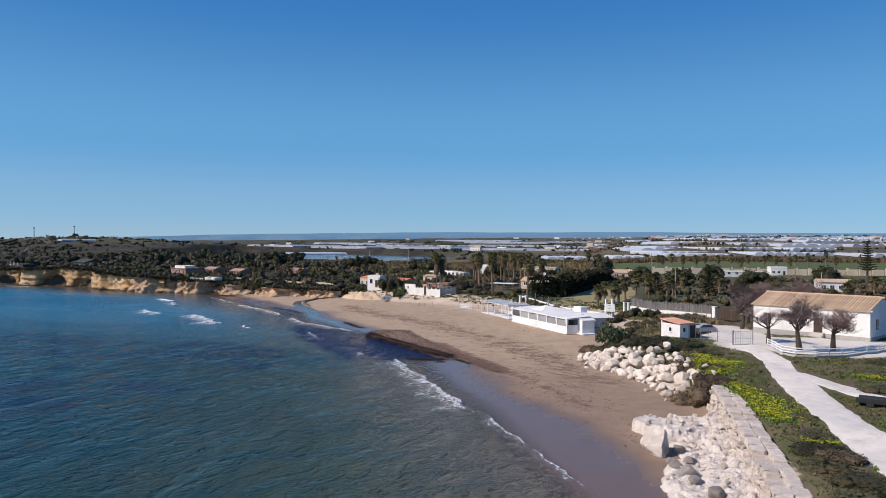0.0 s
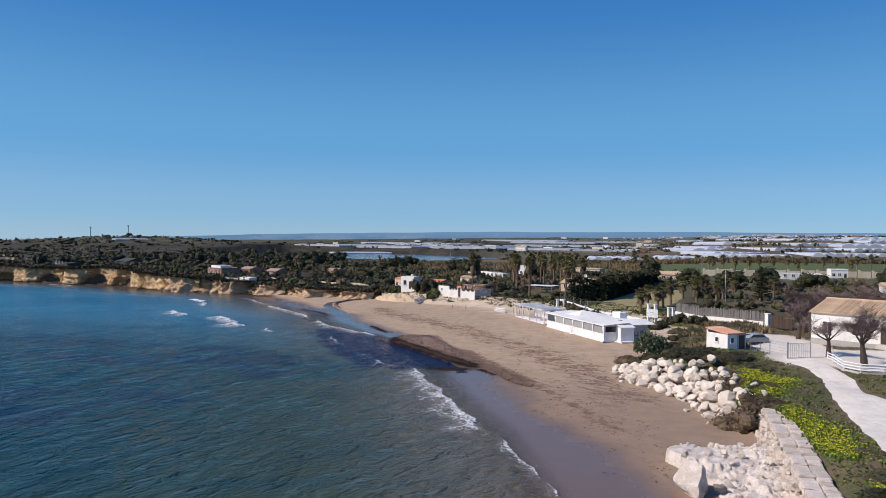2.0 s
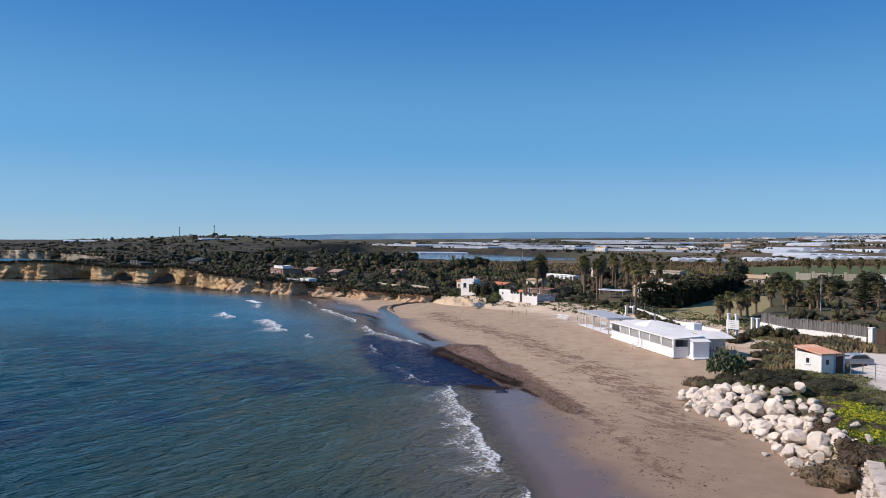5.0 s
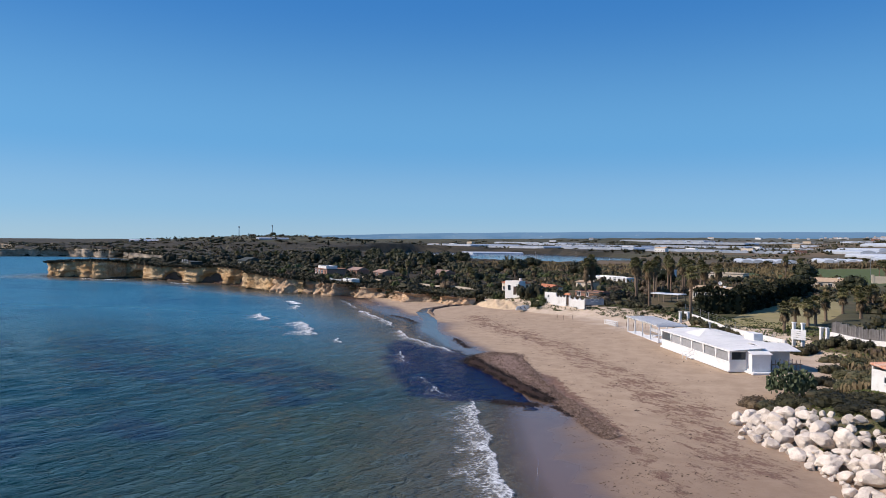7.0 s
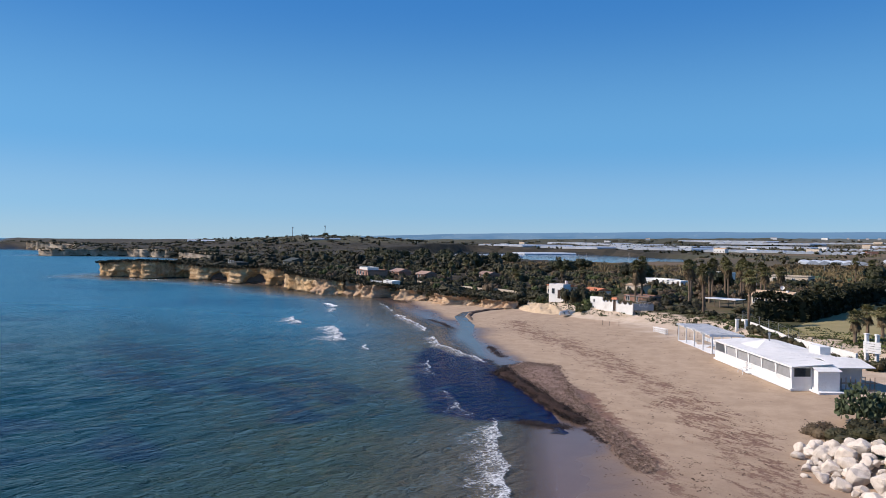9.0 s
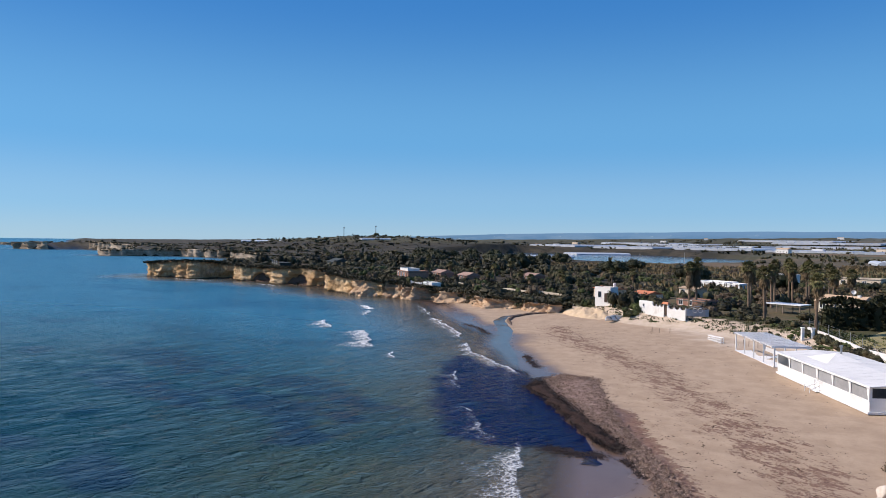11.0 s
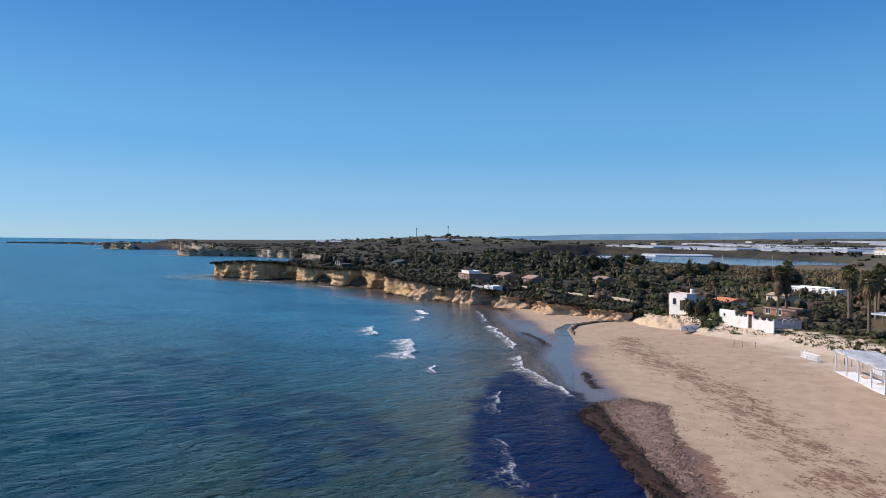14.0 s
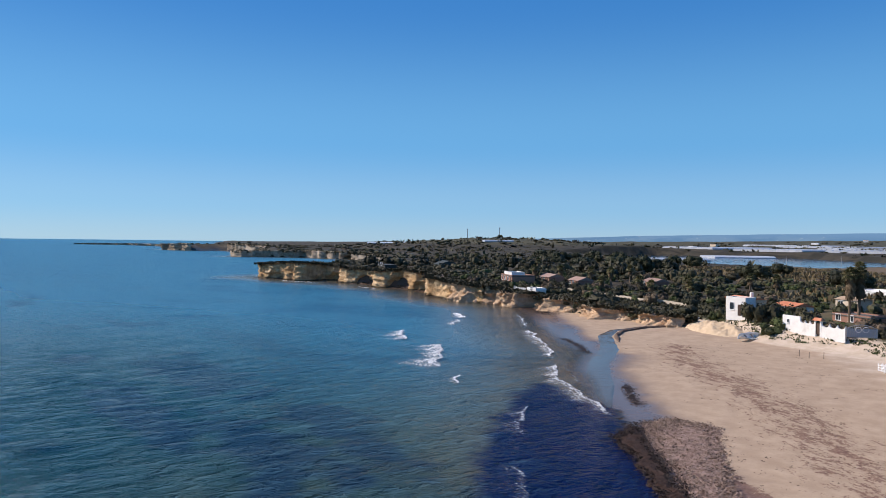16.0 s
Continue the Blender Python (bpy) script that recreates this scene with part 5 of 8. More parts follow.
# ---- beach bar ----
bar = thing("beach_bar", pose(-3.3, 125.3, 0.62, 0, 0, 30.7), "white timber beach bar on a raised deck closed for winter", "beach bar")
BL, BW = 21.6, 8.6
b = Build()
b.box(-0.25, -0.1, 0.12, BW, BL + 0.1, 0.34).box(1.9, -2.2, 0.12, 5.0, -0.1, 0.34)
part("deck", b, WHITE, bar)
for y in np.arange(0.3, BL, 1.5):
    for x in (0.05, 4.2, 8.2):
        b = Build()
        b.box(x - 0.09, y - 0.09, -0.7, x + 0.09, y + 0.09, 0.12)
        part("pile", b, WOOD, bar)
for x in (2.0, 3.4, 4.8):
    b = Build()
    b.box(x - 0.09, -2.1, -0.7, x + 0.09, -1.9, 0.12)
    part("pile", b, WOOD, bar)
bays = 6
for i in range(bays):
    y0, y1 = BL * i / bays, BL * (i + 1) / bays
    b = Build()
    b.box(-0.06, y0, 0.34, 0.06, y1, 1.36)
    for k in range(1, 4):
        z = 0.34 + 0.26 * k
        b.box(-0.075, y0, z - 0.012, -0.06, y1, z + 0.012)
    part("wall_panel", b, WHITE, bar)
    if i < bays - 1:
        b = Build()
        b.box(-0.03, y0 + 0.22, 1.44, 0.0, y1 - 0.18, 2.70)
        part("window_panel", b, PVC, bar, "greyish clear plastic panel")
    b = Build()
    b.box(-0.09, y0, 1.36, 0.09, y1, 1.45)
    part("rail", b, WHITE, bar)
for i in range(bays + 1):
    y = min(max(BL * i / bays, 0.09), BL - 0.09)
    b = Build()
    b.hull([(-0.1, y - 0.09, 1.34), (0.1, y - 0.09, 1.34), (0.1, y + 0.09, 1.34), (-0.1, y + 0.09, 1.34)], [(-0.1, y - 0.09, 2.8), (0.1, y - 0.09, 2.8), (0.1, y + 0.35 * (i < bays) + 0.09, 2.8), (-0.1, y + 0.35 * (i < bays) + 0.09, 2.8)])
    part("pillar", b, WHITE, bar)
# far end and back
b = Build()
b.box(0.06, BL - 0.1, 0.34, BW, BL, 2.8).box(BW - 0.1, 4.2, 0.34, BW, BL - 0.1, 2.8)
part("back_wall", b, WHITE, bar)
# near end: window, boxed bay, wing whose shade is put into a greyer white
b = Build()
b.box(0.06, 0.0, 0.34, 2.25, 0.1, 1.7).box(0.06, 0, 2.68, 2.25, 0.1, 2.8).box(0.06, 0, 1.7, 0.2, 0.1, 2.68).box(2.1, 0, 1.7, 2.25, 0.1, 2.68)
part("end_wall", b, WHITE, bar)
b = Build()
b.box(0.2, 0.03, 1.7, 2.1, 0.06, 2.68)
part("window_panel", b, GLASS, bar, "dark glass")
b = Build()
b.box(2.25, -1.3, 0.34, 4.7, 0.1, 2.55)
part("bay", b, WHITE, bar)
b = Build()
b.hull([(2.1, -1.5, 2.5), (4.9, -1.5, 2.5), (4.9, 0.4, 3.0), (2.1, 0.4, 3.0)], [(2.1, -1.5, 2.58), (4.9, -1.5, 2.58), (4.9, 0.4, 3.08), (2.1, 0.4, 3.08)])
part("bay_roof", b, ROOFING, bar)
b = Build()
b.box(4.7, 0.9, 0.34, BW, 1.0, 2.75)
part("wing_wall", b, surface("shade_toned_white", (0.62, 0.62, 0.62), (0.55, 0.55, 0.55), 0.8, 0.8, 0.1, 0.02), bar)
b = Build()
b.hull([(4.6, -0.5, 2.78), (9.3, -0.5, 2.78), (9.3, 2.6, 3.36), (4.6, 2.6, 3.36)], [(4.6, -0.5, 2.86), (9.3, -0.5, 2.86), (9.3, 2.6, 3.44), (4.6, 2.6, 3.44)])
b.hull([(4.6, 2.6, 3.36), (9.3, 2.6, 3.36), (9.3, 6.0, 3.0), (4.6, 6.0, 3.0)], [(4.6, 2.6, 3.44), (9.3, 2.6, 3.44), (9.3, 6.0, 3.08), (4.6, 6.0, 3.08)])
part("wing_roof", b, ROOFING, bar)
for i in range(14):
    b = Build()
    y0, y1 = -0.35 + i * (BL + 0.6) / 14, -0.35 + (i + 1) * (BL + 0.6) / 14 - 0.04
    b.hull([(-0.22, y0, 2.80), (4.5, y0, 3.16), (4.5, y1, 3.16), (-0.22, y1, 2.80)], [(-0.22, y0, 2.88), (4.5, y0, 3.24), (4.5, y1, 3.24), (-0.22, y1, 2.88)])
    part("roof_panel", b, ROOFING, bar)
    if y0 > 3.0:
        b = Build()
        b.hull([(4.5, y0, 3.16), (BW + 0.3, y0, 2.9), (BW + 0.3, y1, 2.9), (4.5, y1, 3.16)], [(4.5, y0, 3.24), (BW + 0.3, y0, 2.98), (BW + 0.3, y1, 2.98), (4.5, y1, 3.24)])
        part("roof_panel", b, ROOFING, bar)
b = Build()
b.box(-0.28, -0.4, 2.72, -0.21, BL + 0.3, 2.92)
part("fascia", b, WHITE, bar)
b = Build()
b.add([(1.6, 12.2, 3.0), (6.4, 12.2, 3.08), (6.4, 17.4, 3.08), (1.6, 17.4, 3.0), (4.0, 14.8, 3.95)], [(0, 1, 4), (1, 2, 4), (2, 3, 4), (3, 0, 4), (3, 2, 1, 0)])
part("tent_roof", b, ROOFING, bar, "pale canvas pyramid")
b = Build()
b.tube([(4.9, 15.6, 3.3), (4.9, 15.6, 4.5)], [0.12, 0.12], 8)
b.tube([(4.9, 15.6, 4.5), (4.9, 15.6, 4.75)], [0.22, 0.22], 8)
part("flue", b, STEEL, bar)
b = Build()
b.box(7.6, 8.0, 2.9, 9.0, 10.6, 4.0, 0.05)
part("tank", b, WHITE, bar)
# stairs down to the sand
for s in (0, 1):
    b = Build()
    y = 9.9 + s * 1.3
    b.tube([(-0.2, y, 0.34), (-0.2, y, 1.45), (-1.3, y, 0.85), (-1.3, y, -0.1)], [0.045] * 4, 4)
    b.tube([(-0.2, y, 0.9), (-1.3, y, 0.35)], [0.035] * 2, 4)
    part("handrail", b, WHITE, bar)
for i in range(3):
    b = Build()
    b.box(-0.6 - 0.33 * i, 9.9, 0.16 - 0.17 * i, -0.28 - 0.33 * i, 11.2, 0.22 - 0.17 * i)
    part("step", b, WHITE, bar)
# timber stockade and steps at the side
for i in range(8):
    b = Build()
    x = 5.1 + i * 0.55
    b.tube([(x, -0.9, -0.9), (x, -0.9, 1.75 + 0.1 * (i % 3))], [0.07, 0.06], 5)
    part("stockade_post", b, WOOD, bar)
for z in (0.35, 1.15):
    b = Build()
    b.box(5.0, -0.98, z, 9.2, -0.92, z + 0.14)
    part("stockade_rail", b, WOOD, bar)
for i in range(4):
    b = Build()
    b.box(5.2, -2.0 - 0.3 * i, 0.25 - 0.2 * i, 6.3, -1.72 - 0.3 * i, 0.31 - 0.2 * i)
    part("step", b, WOOD, bar)
for x in (5.16, 6.3):
    b = Build()
    b.tube([(x, -1.6, 0.3), (x, -3.1, -0.6)], [0.06, 0.06], 4)
    part("stringer", b, WOOD, bar)

# ---- open pergola ----
perg = thing("pergola", pose(-15.5, 148.2, 0.75, 0, 0, 30.3), "white open pergola with a slatted roof on a deck", "pergola")
PL, PW = 14.8, 4.6
b = Build()
b.box(-0.1, 0, -0.35, PW, PL, 0.06)
part("deck", b, WHITE, perg)
for i in range(5):
    for x in (0.05, PW - 0.1):
        b = Build()
        y = 0.06 + (PL - 0.12) * i / 4
        b.box(x - 0.08, y - 0.08, 0.06, x + 0.08, y + 0.08, 2.75)
        part("post", b, WHITE, perg)
for x in (0.05, PW - 0.1):
    b = Build()
    b.box(x - 0.09, -0.1, 2.62, x + 0.09, PL + 0.1, 2.84)
    part("beam", b, WHITE, perg)
for i in range(20):
    b = Build()
    y = (PL - 0.1) * i / 19
    b.box(-0.3, y - 0.05, 2.845, PW + 0.3, y + 0.24, 2.90)
    part("slat", b, WHITE, perg)
for i in range(5):
    b = Build()
    y = (PL - 0.1) * i / 4
    b.box(-0.35, y - 0.05, 2.62, PW + 0.35, y + 0.05, 2.84)
    part("joist", b, WHITE, perg)
for i in (0, 1, 2, 3):
    b = Build()
    y0 = PL * i / 4 + 0.3
    b.box(PW - 0.14, y0, 0.1, PW - 0.1, y0 + PL / 4 - 0.6, 0.75)
    part("side_panel", b, WHITE, perg)
# stacked white barrier on the sand
stack = thing("barrier", base_at(-27.4, 168.4, 128, None), "stack of white timber railings lying on the dune foot", "barrier")
for i in range(2):
    for z in (0.25, 0.65, 1.05):
        b = Build()
        b.tube([(-2.4, 0.5 * i, z), (2.4, 0.5 * i, z * 0.8)], [0.06, 0.06], 4)
        part("rail", b, WHITE, stack)
    for x in np.linspace(-2.3, 2.3, 7):
        b = Build()
        b.tube([(x, 0.5 * i, 0), (x, 0.5 * i, 1.1)], [0.05, 0.05], 4)
        part("post", b, WHITE, stack)


# ---- villas and gardens behind the beach ----
def slab_house(name, x, y, rz, L, D, h, wall, roof, label, windows=2, doors=1, pitch=0.0, z=None, chimney=False, group="", shade=0.15):
    """A plain house: walls, a flat, leaning or gabled roof, windows and doors on its front (the -y side)."""
    t = thing(name, base_at(x, y, rz, z), label, "house", group)
    b = Build()
    th = 0.25
    b.box(0, 0, -0.8, L, th, h).box(0, D - th, -0.8, L, D, h).box(0, th, -0.8, th, D - th, h).box(L - th, th, -0.8, L, D - th, h)
    part("wall", b, wall, t)
    if pitch > 0:
        b = Build()
        o = shade + 0.15
        b.hull([(-o, -o, h), (-o, D + o, h), (-o, D / 2, h + pitch)], [(L + o, -o, h), (L + o, D + o, h), (L + o, D / 2, h + pitch)])
        part("roof", b, roof, t)
    else:
        b = Build()
        b.box(-shade, -shade, h, L + shade, D + shade, h + 0.18, 0.03)
        part("roof", b, roof, t)
        if wall is not roof and pitch == 0:
            b = Build()
            b.box(0.0, 0.0, h + 0.18, L, 0.12, h + 0.42).box(0, D - 0.12, h + 0.18, L, D, h + 0.42).box(0, 0.12, h + 0.18, 0.12, D - 0.12, h + 0.42).box(L - 0.12, 0.12, h + 0.18, L, D - 0.12, h + 0.42)
            part("parapet", b, wall, t)
    n = windows + doors
    for i in range(n):
        cx = L * (i + 0.5) / n
        if i < windows:
            win(t, cx, 0, 1.0, min(1.1, L / n * 0.5), 1.1)
        else:
            door(t, cx, 0, 0.0, 0.95, 2.05, DARK_WOOD)
    if chimney:
        b = Build()
        b.box(L * 0.8, D * 0.4, h, L * 0.8 + 0.6, D * 0.4 + 0.6, h + 1.5, 0.05)
        part("chimney", b, STUCCO, t)
    return t


# white villa tower
vil = thing("villa", base_at(-61.6, 199.4, -14, 3.5), "small white cube-shaped beach villa with a curved buttress", "house")
b = Build()
b.box(0, 0, -0.8, 4.2, 0.25, 3.7).box(0, 2.8, -0.8, 4.2, 3.1, 3.7).box(0, 0.25, -0.8, 0.25, 2.8, 3.7).box(3.95, 0.25, -0.8, 4.2, 2.8, 3.7)
part("wall", b, STUCCO, vil)
b = Build()
b.box(0.26, 0.26, 3.4, 3.94, 2.79, 3.55)
part("roof", b, RED_TILE, vil)
win(vil, 1.3, 0, 1.3, 0.9, 1.3, bars=0)
door(vil, 3.0, 0, 0.2, 0.8, 2.1, DARK_WOOD)
b = Build()
prof = [(4.2, -0.6), (6.0, -0.6), (5.3, 0.1), (4.8, 0.9), (4.45, 1.9), (4.2, 2.6)]
b.hull([(x, 0.3, z) for x, z in prof], [(x, 0.0, z) for x, z in prof])
part("buttress", b, STUCCO, vil)

# scalloped garden wall
vw = thing("garden_wall", base_at(-48.2, 190.6, -24.5, 3.0), "white garden wall with a scalloped top and a small tiled doorway", "wall")
def scallop(x0, x1, h0, waves_n, dip):
    b = Build()
    n = 10 * waves_n
    xs = np.linspace(x0, x1, n + 1)
    hs = [h0 - dip * math.sqrt(max(0, 1 - (2 * ((i / 10) % 1) - 1) ** 2)) for i in range(n + 1)]
    for i in range(n):
        b.hull([(xs[i], 0, -0.9), (xs[i + 1], 0, -0.9), (xs[i + 1], 0.25, -0.9), (xs[i], 0.25, -0.9)], [(xs[i], 0, hs[i]), (xs[i + 1], 0, hs[i + 1]), (xs[i + 1], 0.25, hs[i + 1]), (xs[i], 0.25, hs[i])])
    return b
b = Build()
b.box(0, 0, -0.9, 3.6, 0.25, 2.35)
part("wall_panel", b, STUCCO, vw)
part("wall_panel", scallop(3.6, 6.4, 1.8, 3, 0.45), STUCCO, vw)
part("wall_panel", scallop(7.7, 12.0, 1.7, 3, 0.55), STUCCO, vw)
b = Build()
b.box(6.4, -0.05, -0.9, 6.65, 0.3, 2.05).box(7.45, -0.05, -0.9, 7.7, 0.3, 2.05)
part("doorpost", b, STUCCO, vw)
door(vw, 7.05, 0.15, -0.2, 0.8, 2.0, DARK_WOOD)
b = Build()
b.hull([(6.2, -0.35, 2.05), (7.9, -0.35, 2.05), (7.9, 0.6, 2.05), (6.2, 0.6, 2.05)], [(6.4, 0.0, 2.5), (7.7, 0.0, 2.5), (7.7, 0.25, 2.5), (6.4, 0.25, 2.5)])
part("door_roof", b, RED_TILE, vw)
win(vw, 1.2, 0, 1.1, 0.4, 0.6, bars=0)
g2 = thing("gate", base_at(-36.9, 185.0, 28, 3.0), "grey wrought gate with two round rosettes", "gate")
b = Build()
n = 16
for i in range(n + 1):
    x = 4.2 * i / n
    b.tube([(x, 0, 0.1), (x, 0, 1.5 + 0.6 * math.sin(math.pi * i / n))], [0.03, 0.03], 4)
b.tube([(4.2 * i / n, 0, 1.5 + 0.6 * math.sin(math.pi * i / n)) for i in range(n + 1)], [0.06] * (n + 1), 5)
b.tube([(0, 0, 0.2), (4.2, 0, 0.2)], [0.05, 0.05], 5)
part("leaf", b, STEEL, g2)
b = Build()
b.box(0, 0.02, 0.15, 4.2, 0.05, 1.5)
part("sheet", b, surface("blue_grey_sheet", (0.32, 0.36, 0.42), (0.26, 0.30, 0.36), 1, 0.6, 0.05, 0.01), g2)
for cx in (1.6, 2.6):
    b = Build()
    b.tube([(cx + 0.42 * math.cos(a), -0.03, 1.35 + 0.42 * math.sin(a)) for a in np.linspace(0, 6.283, 17)], [0.045] * 17, 4)
    part("rosette", b, WHITE, g2)

slab_house("house", -57.5, 213.0, -36, 6.0, 4.5, 2.6, STUCCO, RED_TILE, "low white villa wing under a red tile roof", 1, 1, 0.7)
slab_house("house", -70.0, 219.5, -38, 7.5, 5.0, 3.1, CREAM, RED_TILE, "cream villa terrace with a red roof and white pillar", 2, 1, 0.5, chimney=True)
slab_house("house", -46.0, 210.5, -30, 8.5, 5.0, 1.9, PINKISH, DARK_ROOF, "dark red bungalow with a flat brown roof among shrubs", 2, 1, 0.0, gz(-46, 210.5) - 0.7)
slab_house("house", -53.0, 238.0, -30, 6.0, 4.0, 2.4, CREAM, TILE, "small ochre-roofed outbuilding in the reeds", 1, 1, 0.6)
slab_house("house", -58.5, 277.0, -28, 11.5, 6.0, 2.3, STUCCO, WHITE, "white bungalow with a pale blue terrace", 2, 1, 0.0, gz(-58.5, 277) - 0.7)
b_h = slab_house("terrace", -50.5, 271.5, -28, 8.0, 4.0, 1.7, STUCCO, WHITE, "glazed white terrace with a white roof", 3, 1)

# boat drawn up on the sand
boat = thing("boat", base_at(-52.6, 187.4, 62, None), "white rowing boat with a blue keel tilted on the dune", "boat")
b = Build()
secs = []
for i in range(9):
    u = i / 8
    w = 0.85 * math.sin(math.pi * min(1, 0.12 + 0.88 * u) * 0.62) ** 0.8 if u < 0.55 else 0.85 * (1 - ((u - 0.55) / 0.47) ** 2.2)
    w = max(w, 0.04)
    x = -2.4 + 4.8 * u
    up = 0.25 * (2 * u - 1) ** 2
    secs.append([(x, -w, 0.75 + up), (x, -0.7 * w, 0.25 + 0.6 * up), (x, 0, 0.0 + 0.7 * up), (x, 0.7 * w, 0.25 + 0.6 * up), (x, w, 0.75 + up), (x, 0.86 * w, 0.72 + up), (x, 0.55 * w, 0.33 + 0.6 * up), (x, 0, 0.12 + 0.7 * up), (x, -0.55 * w, 0.33 + 0.6 * up), (x, -0.86 * w, 0.72 + up)])
f = []
for i in range(8):
    f += [(i * 10 + k, i * 10 + (k + 1) % 10, (i + 1) * 10 + (k + 1) % 10, (i + 1) * 10 + k) for k in range(10)]
b.add([p for s in secs for p in s], f + [tuple(range(9, -1, -1)), tuple(range(80, 90))])
hull_ = part("hull", b, WHITE, boat)
boat.matrix_basis = base_at(-52.6, 187.4, 62) @ pose(0, 0, 0.25, 38, 0, 0)
for x in (-1.0, 0.4):
    b = Build()
    b.box(x, -0.6, 0.5, x + 0.25, 0.6, 0.55)
    part("thwart", b, WOOD, boat)
b = Build()
b.tube([(-2.3, 0, 0.1), (0, 0, -0.05), (2.3, 0, 0.15)], [0.06, 0.07, 0.06], 5)
part("keel", b, BLUE, boat)

# white track-side wall, gate pillars and sign by the field
FW = [(-14.6, 176.5), (-4.5, 160.8), (3.4, 148.6)]
fw = thing("garden_wall", Matrix.Identity(4), "low white wall topped with mesh fencing along the grass field", "wall")
q = resample(FW, 3.0)
for p, p2 in zip(q[:-1], q[1:]):
    b = Build()
    d = Vector((p2[0] - p[0], p2[1] - p[1], 0)).normalized()
    n = Vector((-d.y, d.x, 0)) * 0.14
    a_, c_ = Vector((p[0], p[1], 2.0)), Vector((p2[0], p2[1], 2.0))
    z0, z1 = max(gz(*p), 2.0) + 0.5, max(gz(*p2), 2.0) + 0.5
    a_.z, c_.z = gz(*p) - 0.3, gz(*p2) - 0.3
    b.hull([a_ - n, c_ - n, c_ + n, a_ + n], [Vector((v.x, v.y, z)) for v, z in ((a_ - n, z0), (c_ - n, z1), (c_ + n, z1), (a_ + n, z0))])
    part("wall_panel", b, STUCCO, fw)
wire_fence([(p[0] + 0.1, p[1] + 0.2) for p in FW], 1.9, "green mesh fence on posts above the white wall", "wire fences", 3.0, 5)
def pillar(x, y, h=2.6, rz=30, w=0.4):
    t = thing("gate_pillar", base_at(x, y, rz, max(gz(x, y), 2.7)), "square whitewashed gate pillar", "pillar", "white gate pillars")
    b = Build()
    b.box(-w, -w, -2.2, w, w, h, 0.04)
    part("shaft", b, STUCCO, t)
    b = Build()
    b.box(-w - 0.08, -w - 0.08, h, w + 0.08, w + 0.08, h + 0.14, 0.03)
    part("cap", b, STUCCO, t)
for x, y, h in ((4.5, 147.9, 2.6), (5.7, 147.3, 2.6), (8.4, 151.6, 1.7), (9.2, 151.1, 1.7), (-14.7, 170.2, 1.3), (-13.3, 170.8, 1.3)):
    pillar(x, y, h, 30, 0.22)
sg = thing("sign", base_at(5.1, 147.0, -24, 2.6), "white slatted boards fixed between the gate pillars", "sign board")
for i in range(5):
    b = Build()
    b.box(-1.1, -0.04, 0.3 + i * 0.32, 1.1, 0.04, 0.56 + i * 0.32)
    part("board", b, WHITE, sg)

# house with the dish behind the hedge, its verandah
slab_house("house", -17.5, 214.0, -22, 9.0, 7.0, 2.4, CREAM, TILE, "tile-roofed cream bungalow behind the hedge", 2, 1, 1.3, chimney=True)
ver = thing("verandah", base_at(-25.5, 203.5, -20), "white-roofed open verandah on thin posts", "verandah")
b = Build()
b.box(-0.3, -0.3, 2.2, 7.3, 4.3, 2.35, 0.03)
part("roof", b, WHITE, ver)
for x in (0, 3.5, 7):
    for y in (0, 4):
        b = Build()
        b.box(x - 0.07, y - 0.07, -0.3, x + 0.07, y + 0.07, 2.2)
        part("post", b, WOOD, ver)
dish = thing("satellite_dish", pose(-10.6, 216.5, gz(-10.6, 216.5)), "white satellite dish on a pole above the roof", "satellite dish")
b = Build()
b.tube([(0, 0, 0), (0, 0, 4.3)], [0.06, 0.05], 6)
part("pole", b, STEEL, dish)
b = Build()
ring = [[(0.48 * rr * math.cos(a), 0.18 * (rr * rr) - 0.1, 4.4 + 0.48 * rr * math.sin(a)) for a in np.linspace(0, 6.283, 15)[:-1]] for rr in (0.15, 0.6, 1.0)]
b.add([(p[0], -p[1], p[2]) for r_ in ring for p in r_], [(i * 14 + k, i * 14 + (k + 1) % 14, (i + 1) * 14 + (k + 1) % 14, (i + 1) * 14 + k) for i in range(2) for k in range(14)] + [tuple(range(14))])
part("reflector", b, WHITE, dish)

slab_house("house", -26.0, 330.0, -14, 17.0, 8.0, 2.6, CREAM, DARK_ROOF, "long low bungalow with a dark flat roof", 4, 1)
slab_house("house", 12.0, 300.0, -10, 11.0, 7.0, 2.6, CREAM, TILE, "cream bungalow with a tile roof among trees", 3, 1, 1.3, gz(12, 300) - 0.6, chimney=True)
slab_house("house", 64.0, 324.0, 4, 16.0, 7.0, 2.0, STUCCO, WHITE, "low white pavilion with a flat white roof", 4, 1)
slab_house("house", 88.0, 344.0, 4, 7.0, 5.0, 3.6, STUCCO, WHITE, "small white flat-roofed pavilion", 2, 1)
slab_house("house", 69.0, 222.0, -6, 9.0, 7.0, 3.0, STUCCO, TILE, "white bungalow with a shallow tile roof", 3, 1, 0.9)
slab_house("house", 100.0, 226.0, -6, 8.0, 7.0, 4.2, STUCCO, WHITE, "white two-storey flat-roofed house by the palms", 3, 1)
slab_house("house", -42.0, 300.0, -20, 9.0, 6.0, 4.0, STUCCO, WHITE, "white flat-roofed house behind the palms", 3, 1)
